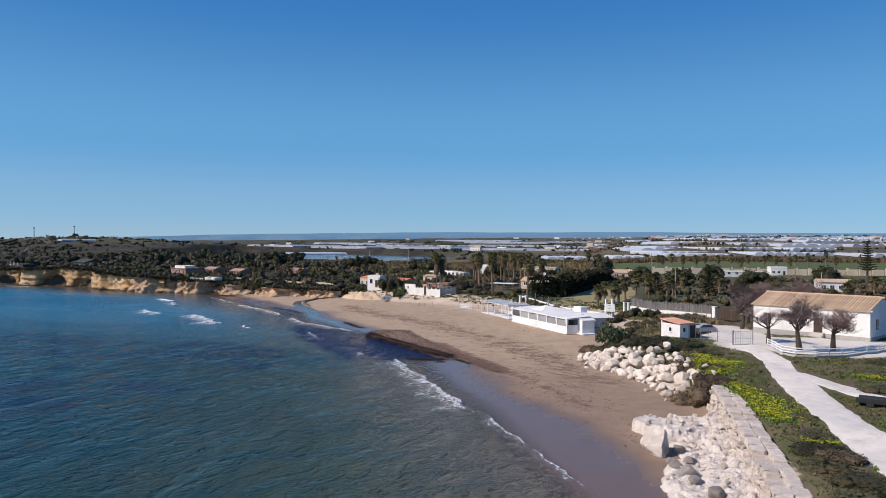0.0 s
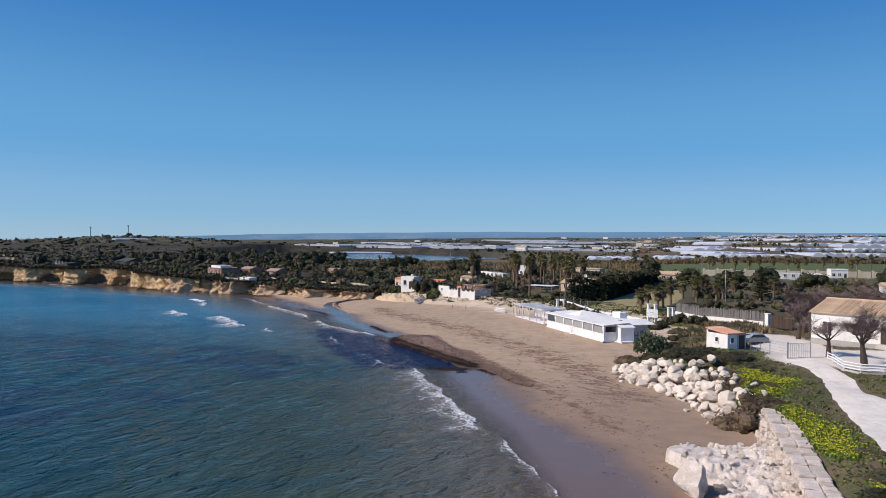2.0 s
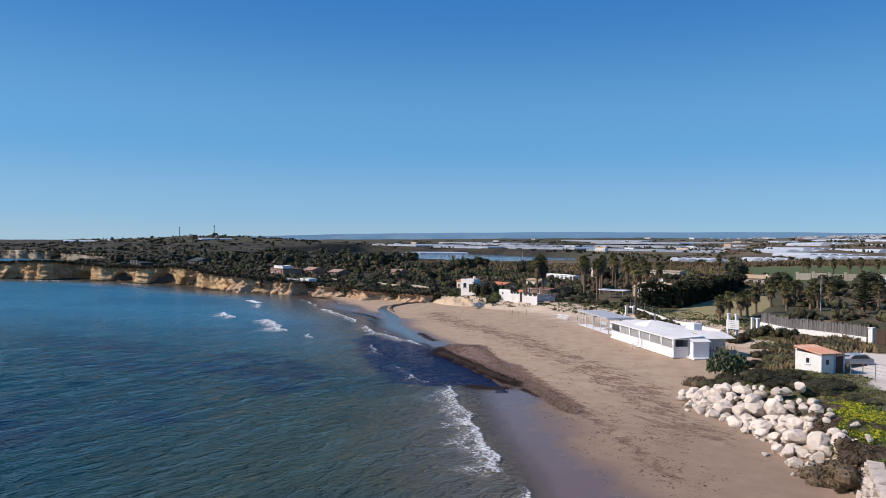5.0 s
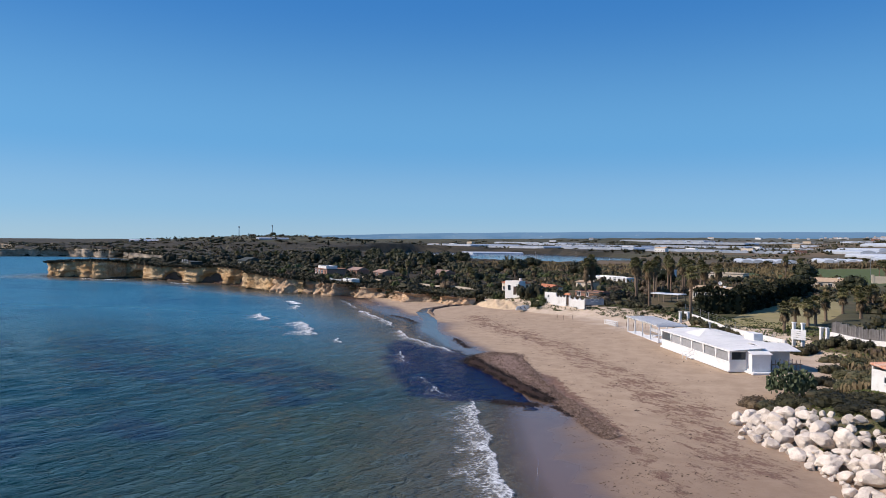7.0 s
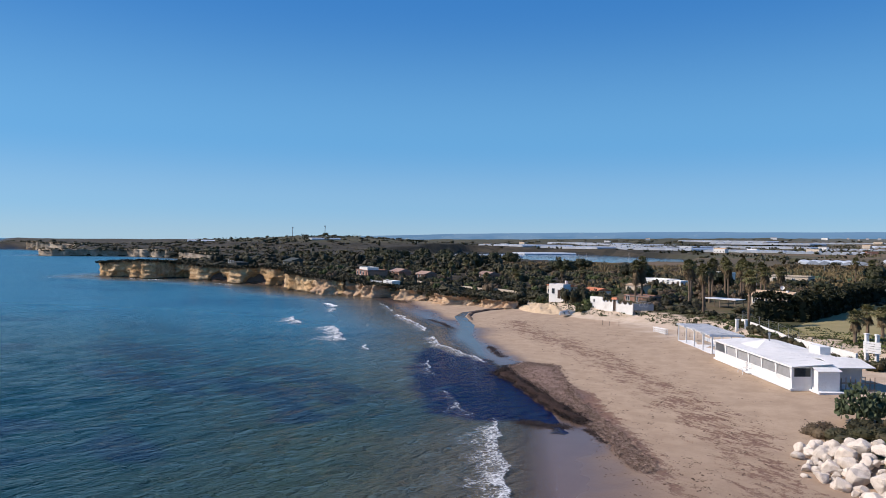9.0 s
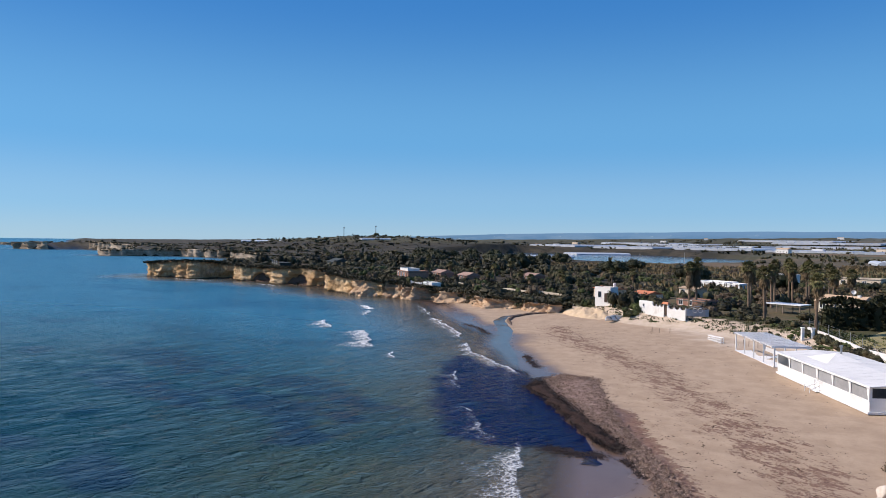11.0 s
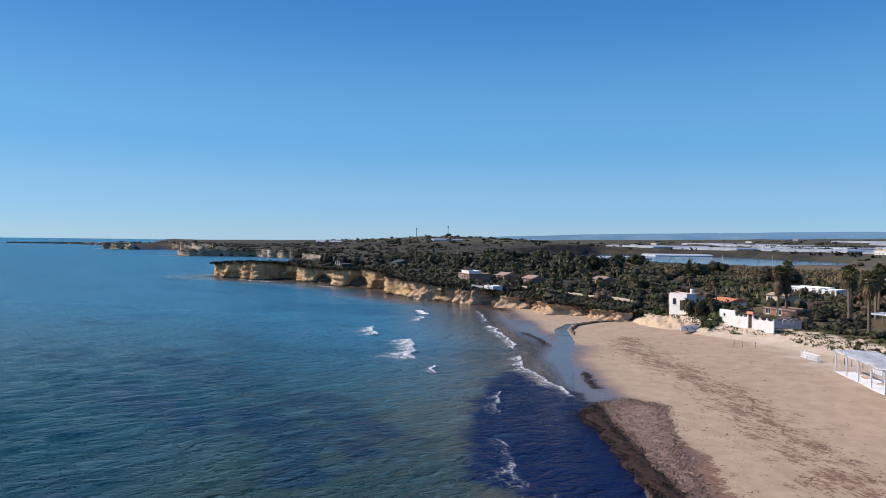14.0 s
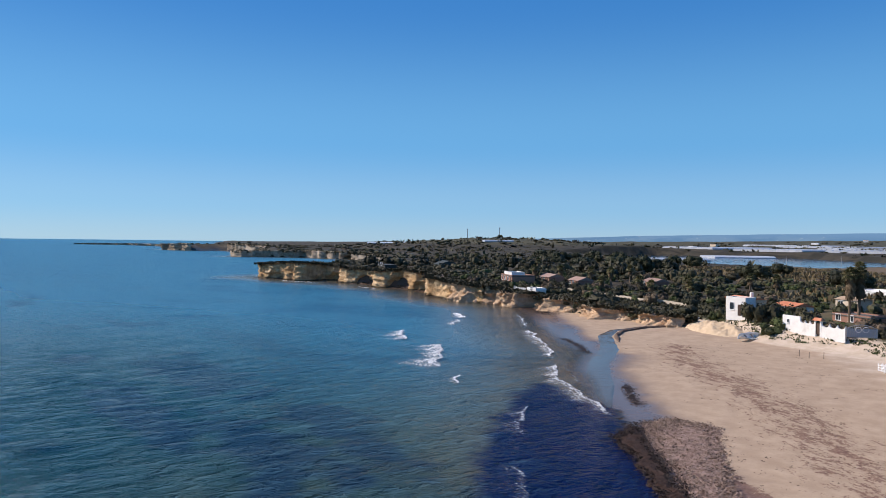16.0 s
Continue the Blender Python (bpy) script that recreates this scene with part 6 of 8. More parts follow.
# houses on the headland
OLD_TILE = surface("weathered_clay_tiles", (0.36, 0.24, 0.19), (0.26, 0.17, 0.135), 1.2, 0.9, 0.4, 0.05, 0.1)
DULL_ROOF = surface("dark_green_sheeting", (0.055, 0.062, 0.055), (0.035, 0.04, 0.036), 1.0, 0.8, 0.2, 0.03)
slab_house("house", -144.0, 230.2, -34, 11.5, 7.0, 2.3, PINKISH, DARK_ROOF, "dark red bungalow with a white roof terrace", 3, 1)
b = Build()
tr = thing("terrace", base_at(-141.6, 228.8, -34, gz(-144, 230.2) + 2.48), "white parapet box on the bungalow roof", "terrace")
b.box(0, 0, 0, 7.7, 0.2, 1.1).box(0, 0.2, 0, 0.2, 4, 1.1).box(7.5, 0.2, 0, 7.7, 4, 1.1).box(0.2, 3.8, 0, 7.5, 4, 1.1)
part("parapet", b, STUCCO, tr)
for i, (x, y, L) in enumerate(((-139.0, 243.0, 8.0), (-128.0, 243.0, 7.0), (-110.0, 255.0, 7.0))):
    slab_house("house", x, y, -32, L, 5.0, 2.2, PINKISH, OLD_TILE, "low brick-red garden house with clay tiles among palms", 2, 1, 1.0, gz(x, y) - 0.5, group="garden houses on the headland")
slab_house("house", -218.0, 274.0, -36, 15.0, 8.0, 3.0, DULL_ROOF, DULL_ROOF, "dark timber lodge under a shallow dark gable", 3, 1, 1.5, gz(-218, 274) - 1.5)
slab_house("house", -236.0, 258.0, -30, 16.0, 5.0, 1.2, DULL_ROOF, DULL_ROOF, "low grey shelter on the headland", 3, 1)
slab_house("house", -122.6, 215.6, -24, 5.0, 3.0, 1.4, STUCCO, WHITE, "small white wall by the cliff path", 1, 0)
# white balustrade by the cliff path
bal = thing("balustrade", Matrix.Identity(4), "white stone balustrade beside the cliff path", "balustrade")
for i in range(7):
    b = Build()
    x, y = -130.0 + i * 0.9, 219.0 - i * 0.35
    b.box(x, y, gz(x, y) - 0.2, x + 0.45, y + 0.25, gz(x, y) + 0.95)
    part("baluster", b, STUCCO, bal)
# stone wall along the garden of the headland
sw = thing("garden_wall", Matrix.Identity(4), "low pale dry-stone wall along the gardens", "wall")
q = resample([(-78.0, 219.0), (-92, 222), (-106, 226), (-118, 229), (-134, 240), (-150, 246)], 2.5)
for p, p2 in zip(q[:-1], q[1:]):
    b = Build()
    d = Vector((p2[0] - p[0], p2[1] - p[1], 0)).normalized()
    n = Vector((-d.y, d.x, 0)) * 0.2
    a_, c_ = Vector((p[0], p[1], 0)), Vector((p2[0], p2[1], 0))
    lo = [a_ - n, c_ - n, c_ + n, a_ + n]
    zz = [gz(*p), gz(*p2), gz(*p2), gz(*p)]
    b.hull([Vector((v.x, v.y, z - 0.3)) for v, z in zip(lo, zz)], [Vector((v.x, v.y, z + 0.75)) for v, z in zip(lo, zz)])
    part("wall_panel", b, CREAM, sw)
# wall with arches far along the palm avenue
aw = thing("arcade_wall", Matrix.Identity(4), "long cream wall with piers beyond the palm avenue", "wall")
q = resample([(36, 348), (90, 352), (140, 354), (175, 355)], 5.5)
for p, p2 in zip(q[:-1], q[1:]):
    b = Build()
    z = gz(*p)
    d = Vector((p2[0] - p[0], p2[1] - p[1], 0))
    a_ = Vector((p[0], p[1], 0))
    for u0, u1, h in ((0.0, 0.16, 3.4), (0.16, 0.92, 2.8)):
        c0, c1 = a_ + d * u0, a_ + d * u1
        n = Vector((-d.y, d.x, 0)).normalized() * (0.3 if h > 3 else 0.2)
        b.hull([c0 - n + Vector((0, 0, z - 0.5)), c1 - n + Vector((0, 0, z - 0.5)), c1 + n + Vector((0, 0, z - 0.5)), c0 + n + Vector((0, 0, z - 0.5))],
               [c0 - n + Vector((0, 0, z + h)), c1 - n + Vector((0, 0, z + h)), c1 + n + Vector((0, 0, z + h)), c0 + n + Vector((0, 0, z + h))])
    part("wall_panel", b, CREAM, aw)

# poles, lamps and masts
def pole(x, y, h, label, lamp=False, rad=0.11, name="utility_pole"):
    t = thing(name, base_at(x, y, random.Random(int(x * 7 + y)).uniform(0, 90)), label, "pole", "poles of the plain")
    b = Build()
    b.tube([(0, 0, -0.3), (0, 0, h)], [rad, rad * 0.6], 7)
    part("pole", b, CONCRETE if not lamp else STEEL, t)
    b = Build()
    if lamp:
        b.tube([(0, 0, h - 0.1), (0.5, 0, h + 0.12), (1.2, 0, h + 0.12)], [0.05, 0.05, 0.04], 5)
        b.box(0.9, -0.12, h + 0.05, 1.5, 0.12, h + 0.18)
        part("lamp_head", b, STEEL, t)
    else:
        b.box(-0.7, -0.06, h - 0.6, 0.7, 0.06, h - 0.48)
        part("crossarm", b, WOOD, t)
for x, y, h in ((-7.4, 483, 10.5), (40.6, 568, 9.5), (39.9, 388, 9.5), (-136, 455, 8.5), (-101.9, 425, 9.5), (-17.5, 230, 7.0), (24, 190, 7.5), (150, 470, 11), (64, 205, 6)):
    pole(x, y, h, "tall slim pole standing above the fields", h > 9.4 and x > -20)
for x, y, h in ((-786, 911, 17), (-745, 944, 19)):
    t = thing("mast", base_at(x, y, 20), "slender radio mast on the low hill", "mast", "radio masts")
    b = Build()
    b.tube([(0, 0, -1), (0, 0, h)], [0.75, 0.45], 6)
    part("pole", b, STEEL, t)
    b = Build()
    b.box(-0.9, -0.9, h - 2.0, 0.9, 0.9, h)
    part("antenna", b, STEEL, t)

# ---- greenhouses and farms of the plain ----
FILM = surface("greenhouse_film", (0.51, 0.53, 0.56), (0.41, 0.44, 0.48), 0.15, 0.45, 0.2, 0.1, 0.14, (0.40, 0.44, 0.48))
def tunnel_mesh(w, L, h):
    b = Build()
    prof = [(-w / 2, 0), (-w / 2, h * 0.55), (-w * 0.3, h * 0.88), (0, h), (w * 0.3, h * 0.88), (w / 2, h * 0.55), (w / 2, 0)]
    b.hull([(x, 0, z) for x, z in prof], [(x, L, z) for x, z in prof])
    return b.mesh("tunnel", FILM)
TUNNELS = [tunnel_mesh(9, 70, 3.6), tunnel_mesh(9, 110, 4.0)]
def greenhouse(x, y, n, rz, k=0, s=1.0):
    t = thing("greenhouse", base_at(x, y, rz), "block of white plastic tunnels in the fields", "greenhouse", "greenhouses of the plain")
    t.scale = (s, s, 1 + 0.35 * (s - 1))
    for i in range(n):
        part("tunnel", TUNNELS[k], None, t).location = (i * 9.0, 0, -0.4)
r = random.Random(17)
for x, y, n, rz, k, s in (
        (90, 680, 7, 6, 0, 1), (170, 690, 8, 8, 1, 1), (260, 660, 8, 10, 1, 1.1), (360, 700, 8, 14, 1, 1.1),
        (-20, 690, 5, 8, 0, 1), (45, 720, 4, 6, 0, 1), (95, 760, 6, 12, 1, 1), (160, 800, 7, 15, 1, 1), (235, 800, 6, 18, 0, 1.1), (110, 930, 8, 14, 1, 1.2), (215, 930, 9, 16, 1, 1.3),
        (330, 900, 9, 20, 1, 1.2), (330, 1060, 11, 18, 1, 1.3), (470, 1000, 10, 22, 1, 1.4), (470, 1200, 12, 20, 1, 1.5), (640, 1130, 10, 24, 1, 1.5), (250, 1120, 7, 16, 1, 1.2),
        (640, 1360, 12, 24, 1, 1.6), (820, 1300, 10, 26, 1, 1.6), (420, 1420, 12, 20, 1, 1.6), (860, 1560, 12, 28, 1, 1.8), (1040, 1500, 10, 30, 1, 1.8), (600, 1650, 12, 22, 1, 1.8),
        (-560, 1150, 10, -20, 1, 1.2), (-430, 1120, 11, -14, 1, 1.1), (-300, 1110, 12, -10, 1, 1.1), (-170, 1110, 10, -6, 0, 1.2), (-60, 1080, 9, 0, 0, 1.2), (-380, 1350, 12, -12, 1, 1.4),
        (-200, 1400, 12, -8, 1, 1.5), (-20, 1350, 10, 0, 1, 1.4), (60, 1560, 12, 2, 1, 1.6), (-520, 1560, 12, -18, 1, 1.6), (-260, 1750, 13, -8, 1, 1.8), (160, 1800, 13, 4, 1, 1.8),
        (-700, 1850, 12, -20, 1, 1.9), (380, 1900, 13, 10, 1, 2.0), (-60, 2100, 13, 0, 1, 2.1), (800, 2000, 13, 20, 1, 2.2), (1200, 1900, 12, 30, 1, 2.2), (-430, 2250, 13, -10, 1, 2.2),
        (-330, 640, 4, -25, 0, 0.9), (-420, 980, 4, -40, 0, 1.2), (-655, 800, 3, -35, 0, 0.6), (-900, 800, 6, -45, 0, 1.2), (-1050, 900, 6, -50, 0, 1.4), (-980, 1250, 10, -40, 1, 1.6), (300, 2300, 13, 6, 1, 2.3)):
    greenhouse(x, y, n, rz, k, s)
for j in range(4):
    for i in range(5):
        greenhouse(90 + 165 * i + 60 * j, 880 + 190 * j + 24 * i, 11, 8, 1, 1.65)
FARM = [((0.72, 0.68, 0.60), "white"), ((0.56, 0.46, 0.36), "cream"), ((0.48, 0.28, 0.20), "brick-red")]
for i in range(46):
    a = radians(r.uniform(-42, 42))
    d = r.choice((1100, 1250, 1400, 1500, 1800, 2200, 2700, 3200)) * r.uniform(0.95, 1.1)
    x, y = d * math.sin(a), d * math.cos(a)
    if x < -900 or (x < -250 and d < 1300) or float(lagoon_mask(np.array([x]), np.array([y]))[0]) > -0.2:
        continue
    wall, roof = r.choice(((STUCCO, WHITE), (STUCCO, TILE), (CREAM, TILE), (PINKISH, RED_TILE), (STUCCO, DARK_ROOF)))
    s = 0.8 + d / 6000
    slab_house("farmhouse", x, y, r.uniform(-30, 30), r.uniform(10, 20) * s, 9 * s, r.uniform(3.5, 6) * s, wall, roof, "farmhouse standing between greenhouses on the plain", 3, 1, r.choice((0, 0, 1.6)), group="farmhouses of the plain")
# the far town: pale blocks on the rise
r = random.Random(4)
TOWN = [surface("town_wall", (0.62, 0.60, 0.58), (0.54, 0.52, 0.50), 0.3, 0.9, 0, 0.02, 0.12), surface("town_wall_pink", (0.58, 0.50, 0.45), (0.52, 0.44, 0.40), 0.3, 0.9, 0, 0.02, 0.12)]
tb = [Build(), Build()]
for i in range(260):
    x, y = r.gauss(620, 230), r.uniform(3000, 4300)
    z = gz(x, y)
    w, h = r.uniform(6, 13), r.uniform(3, 9)
    tb[i % 2].box(x, y, z - 3, x + w, y + 10, z + h)
for b, m in zip(tb, TOWN):
    o = part("far_town", b, m, None, "pale blocks of a distant hillside town")
    tagged(o, "", "town", "", "stuff")


# ---- planting ----
BLOCK = [(-59, 201, 6), (-55, 215, 5.5), (-67, 222, 6), (-42, 212, 6), (-50, 240, 5), (-53, 280, 8), (-47, 274, 7), (-44, 190, 4), (-35, 186.5, 4), (-14, 216, 7), (-22, 205, 6), (-18, 334, 11), (17, 303, 8),
         (72, 327, 10), (91, 346, 6), (73, 225, 7), (104, 229, 6), (-38, 303, 7), (-138, 229, 6.5), (-135, 243, 4), (-124, 243, 4), (-106, 255, 4), (-211, 276, 10), (-229, 259, 9), (13.5, 107, 4.5), (32, 116, 12), (30, 104, 9), (22, 113, 6), (17, 113, 3), (0, 136, 10), (-18, 156, 9), (6, 147, 4)]


def free(x, y, pad=0.0):
    return all(math.hypot(x - a, y - c) > d * 0.8 + pad for a, c, d in BLOCK)


SOFT = {}


def thicket(name, rows, kind, share, label, seed):
    """Many far shrubs as one growth."""
    if not rows:
        return
    tier = 0 if share >= 0.3 else 1 if share >= 0.1 else 2
    key = (kind == "dry", tier)
    if key not in SOFT:
        lobes, per, size = ((6, 40, 0.15), (4, 14, 0.24), (3, 15, 0.17))[tier]
        SOFT[key] = [canopy(700 + 10 * tier + i, lobes, per, 0.7, size, 0.62, 2, 0.9 if kind == "dry" else 0.45) for i in range(4)]
    rr = random.Random(seed)
    out = []
    for x, y, z, w, h in rows:
        q = rr.choice(SOFT[key])
        a = rr.uniform(0, 6.283)
        c, s_ = math.cos(a) * w, math.sin(a) * w
        out.append(np.stack([q[..., 0] * c - q[..., 1] * s_ + x, q[..., 0] * s_ + q[..., 1] * c + y, q[..., 2] * h + z - 0.08 * h], -1).reshape(-1, 3))
    v = np.vstack(out)
    o = new(name, array_mesh(name, v, np.arange(len(v)).reshape(-1, 4), BUSH[kind][0].materials[0], False))
    tagged(o, label, "thicket", "", "stuff")


def region(n, x0, x1, y0, y1, kinds, w, h, seed, group, gap=0.55, test=None, share=0.0):
    """Scattered shrubs; with a share they become one growth for each kind."""
    r = random.Random(seed)
    xs = np.array([r.uniform(x0, x1) for _ in range(n)])
    ys = np.array([r.uniform(y0, y1) for _ in range(n)])
    de, _ = side(xs, ys, EDGE_A)
    zs = on_ground(xs, ys)
    lag = lagoon_mask(xs, ys)
    taken, rows = [], {}
    for x, y, d, z, lg in zip(xs, ys, de, zs, lag):
        ww = r.uniform(*w)
        if d < 1.0 + 0.6 * ww or lg > -0.1 or not free(x, y, ww * 0.6) or (test and not test(x, y)):
            continue
        if any((x - a) ** 2 + (y - c) ** 2 < (gap * (ww + e)) ** 2 for a, c, e in taken):
            continue
        taken.append((x, y, ww))
        hh = r.uniform(*h) * (0.6 + 0.4 * ww / w[1])
        k = r.choice(kinds)
        if share:
            rows.setdefault(k, []).append((x, y, z, ww, hh))
        else:
            bush(k, x, y, ww, hh, r, group, "", 0.08, z)
    for k, v in sorted(rows.items()):
        thicket("thicket", v, k, share, {"dark": "dense dark green ", "olive": "grey-green ", "dry": "leafless brown ", "green": "fresh green "}[k] + group, seed)


FIELD = [(-12, 186), (-9, 170), (3, 156), (12, 156), (20, 180), (14, 224), (5, 226), (2, 214)]
in_field = lambda x, y: bool(inside(np.array([x]), np.array([y]), FIELD)[0])
no_field = lambda x, y: not in_field(x, y)
# gardens between the headland and the villas
region(190, -150, -64, 214, 300, ("dark", "olive", "green", "olive", "dry"), (1.6, 3.2), (2.0, 3.8), 1, "garden shrubs by the cliff", 0.55, lambda x, y: y > 216 + 0.10 * abs(x + 100))
region(260, -175, -60, 216, 345, ("dark", "olive", "green", "olive"), (1.2, 2.6), (1.4, 3.2), 31, "undergrowth of the gardens", 0.45, lambda x, y: y > 220 + 0.10 * abs(x + 100), 0.2)
region(700, -285, -140, 240, 350, ("dark", "dark", "olive", "dark"), (1.8, 4.4), (1.0, 3.2), 2, "scrub of the headland", 0.48, lambda x, y: y > 252 or x > -205, 0.16)
region(200, -284, -190, 233, 262, ("olive", "dark"), (1.3, 2.6), (0.5, 1.1), 3, "low scrub on the cliff top", 0.45, None, 0.2)
region(120, -66, -6, 188, 290, ("dark", "olive", "green", "dry"), (1.6, 3.2), (1.8, 3.6), 4, "shrubs round the villas", 0.5, lambda x, y: no_field(x, y) and (x < -30 or y > 196))
region(260, -66, 0, 200, 330, ("dark", "olive", "dry", "olive"), (1.4, 3.0), (1.6, 3.4), 34, "undergrowth round the villas", 0.45, lambda x, y: no_field(x, y), 0.2)
region(380, 8, 130, 146, 290, ("dark", "dark", "olive", "dry"), (1.8, 3.6), (1.8, 3.5), 5, "dark shrubs behind the palisade", 0.46, lambda x, y: no_field(x, y) and y > 168 - 1.15 * x and y > 150 - (x - 24) * 0.2, 0.2)
region(240, -330, -60, 330, 500, ("dark", "olive", "dry"), (2.2, 4.6), (1.6, 3.2), 6, "thickets before the lagoon", 0.55, None, 0.12)
region(110, -60, 170, 300, 470, ("dark", "olive"), (2.2, 4.5), (2.0, 4.5), 7, "thickets of the plain", 0.6, lambda x, y: y < 345 and x < 30 or y > 555, 0.12)
region(150, -70, -26, 186, 196, ("olive", "dark"), (0.6, 1.2), (0.5, 1.1), 8, "low shrubs on the dune", 0.5, lambda x, y: y > 200 - 0.35 * (x + 70), 0.4)
region(120, -24, 8, 164, 182, ("olive", "green"), (0.6, 1.1), (0.4, 0.9), 9, "low shrubs on the dune edge", 0.5, lambda x, y: y < 176 - 1.3 * (x + 14) and y > 166 - 0.9 * (x + 14), 0.4)
region(420, -1000, -300, 360, 980, ("dark", "olive", "dry"), (3.5, 8), (2.0, 4.5), 10, "scrub on the low hill", 0.62, lambda x, y: y > 440 - 0.2 * (x + 300) and (y < 760 or random.Random(int(x * 13 + y)).random() < 0.2), 0.06)
region(260, -600, 900, 640, 1500, ("dark", "olive"), (4, 9), (3, 7), 11, "trees of the plain", 0.6, None, 0.06)
region(160, -1100, 1500, 1500, 3000, ("dark",), (9, 18), (5, 10), 12, "far trees of the plain", 0.6, None, 0.05)
region(620, -1700, -560, 450, 1100, ("dark", "olive"), (5, 11), (2.5, 6), 13, "coastal scrub beyond the headland", 0.5, None, 0.06)
region(120, -262, -108, 266, 345, ("dark", "dark", "olive"), (3.2, 6.0), (4.0, 7.2), 41, "round dark trees of the headland gardens", 0.5, None, 0.22)
region(60, -150, -70, 225, 262, ("dark", "dark"), (2.0, 3.4), (2.4, 3.6), 42, "dark trees before the garden houses", 0.6, lambda x, y: y < 246 - 0.25 * (x + 110), 0.3)
region(420, -660, -285, 285, 480, ("dark", "dark", "olive"), (3.0, 6.5), (2.0, 4.6), 14, "scrub of the coast behind the headland", 0.5, None, 0.06)
# clumps over the low bank, by the villa and round the hut
r = random.Random(44)
for i in range(64):
    u = i / 63
    x = -70 - 66 * u + r.uniform(-1.2, 1.2)
    lip = float(np.interp(-x, [69, 76, 85, 102, 116, 128, 136], [200, 201, 201, 208, 213, 213.4, 212.6]))
    off = r.uniform(-0.6, 3.0)
    w = r.uniform(0.8, 2.0)
    bush(r.choice(("dark", "dark", "olive", "dry")), x, lip + off, w, r.uniform(0.7, 1.5), r, "bushes spilling over the low bank", "", 0.25, max(gz(x, lip + off), gz(x, lip + 3.5) - 0.75 * max(0.0, 0.8 - off)))
bush("dark", -731, 950, 6.5, 6.5, r)
for x, y, w, h, k in ((-94.5, 208.2, 5.0, 4.2, "dark"), (-141, 224.5, 2.6, 2.2, "dark"), (-137, 222.5, 2.8, 2.3, "dark"), (-134, 225, 2.6, 2.4, "olive"), (-128, 221, 3, 2.6, "dark"), (-118, 219, 3, 2.6, "dark"), (-135, 222, 2.6, 2.2, "olive"), (-146, 226, 2.8, 2.2, "dark"), (-140, 238, 3, 2.8, "dark"), (-121, 236, 3, 2.8, "dark"), (-129, 237, 2.6, 2.4, "dark"), (-104, 247, 3, 3, "dark"), (-53.5, 199.5, 3.4, 5.2, "dark"), (-90, 205.5, 3.0, 2.0, "dark"), (-83, 206.5, 2.6, 1.9, "olive"), (-74, 206.8, 2.6, 2.0, "dark"), (-71, 210, 3.6, 3.2, "dark"), (-66.5, 207, 3.0, 2.6, "dark"),
                      (-55.4, 197.2, 3.0, 5.0, "dark"), (-52.6, 196.4, 3.2, 4.8, "dark"), (-50.6, 197, 2.6, 4.0, "green"), (-41.5, 190.5, 2.4, 2.6, "dry"), (-44.8, 192.6, 2.2, 2.4, "dry"), (-38.6, 189.2, 2.2, 2.4, "dry"),
                      (-33.5, 190.5, 2.2, 1.8, "dark"), (-29, 189, 2.0, 1.7, "olive"), (-25, 186.6, 2.0, 1.6, "olive"), (-21, 184, 1.8, 1.5, "dark"), (-17.5, 180.5, 1.8, 1.6, "olive"),
                      (-35.5, 205, 4.0, 3.2, "dark"), (-28, 198, 3.4, 3.0, "dark"), (-48, 203, 3.4, 3.6, "dark"), (-36, 196, 3.0, 2.6, "dry")):
    bush(k, x, y, w, h, r)
for x, y, w, h, k in ((0.2, 106.5, 1.8, 1.7, "brush"), (2.2, 104.2, 2.0, 1.6, "bank"), (4.6, 103.4, 2.2, 1.3, "low"), (7.4, 100.2, 2.3, 1.3, "low"), (9.6, 101.8, 1.8, 1.2, "low"), (8.6, 97.0, 2.2, 1.1, "low"), (10.8, 94.4, 2.4, 1.3, "low"),
                      (12.6, 97.6, 2.2, 1.2, "low"), (13.6, 92.0, 2.0, 1.1, "bank"), (10.6, 88.6, 2.2, 1.0, "brush"), (10.4, 85.2, 1.9, 1.5, "brush"), (9.4, 75.2, 1.9, 1.7, "brush"), (11.7, 75.4, 1.7, 1.6, "brush"), (12.6, 81.5, 1.6, 0.9, "bank"),
                      (3.4, 109.5, 1.8, 1.5, "low"), (6.6, 107.6, 2.0, 1.4, "bank"), (9.6, 113.5, 2.4, 1.8, "bank"), (11.8, 120.0, 2.6, 2.0, "bank"), (14.2, 126.5, 2.6, 2.2, "brush"), (10.2, 127.0, 2.2, 1.6, "bank"), (12.4, 135.0, 2.6, 1.7, "bank"), (16.8, 132.0, 2.4, 1.9, "brush"),
                      (9.5, 141.0, 2.0, 1.2, "bank"), (14.6, 140.4, 2.0, 1.2, "brush"), (17.4, 128.0, 2.4, 1.6, "bank"), (19.6, 133.0, 2.2, 1.6, "brush"), (14.0, 118.0, 2.0, 1.2, "bank"), (7.2, 121.5, 1.8, 1.4, "low"), (8.6, 131.5, 1.8, 1.5, "low"),
                      (14.8, 56.5, 1.6, 0.7, "bank"), (13.8, 52.2, 1.9, 0.9, "low"), (13.2, 48.8, 1.8, 0.9, "bank"), (14.4, 45.0, 2.2, 1.0, "low"), (12.4, 42.4, 1.8, 0.9, "bank"), (15.6, 61, 1.3, 0.5, "bank"), (24.6, 60.5, 2.2, 0.6, "bank"), (27, 74, 2.4, 0.7, "bank"), (30, 82, 2.6, 0.8, "bank"), (33, 88, 2.4, 0.8, "low")):
    bush(k, x, y, w, h, r, "low shrubs on the seaward bank", "", 0.12)
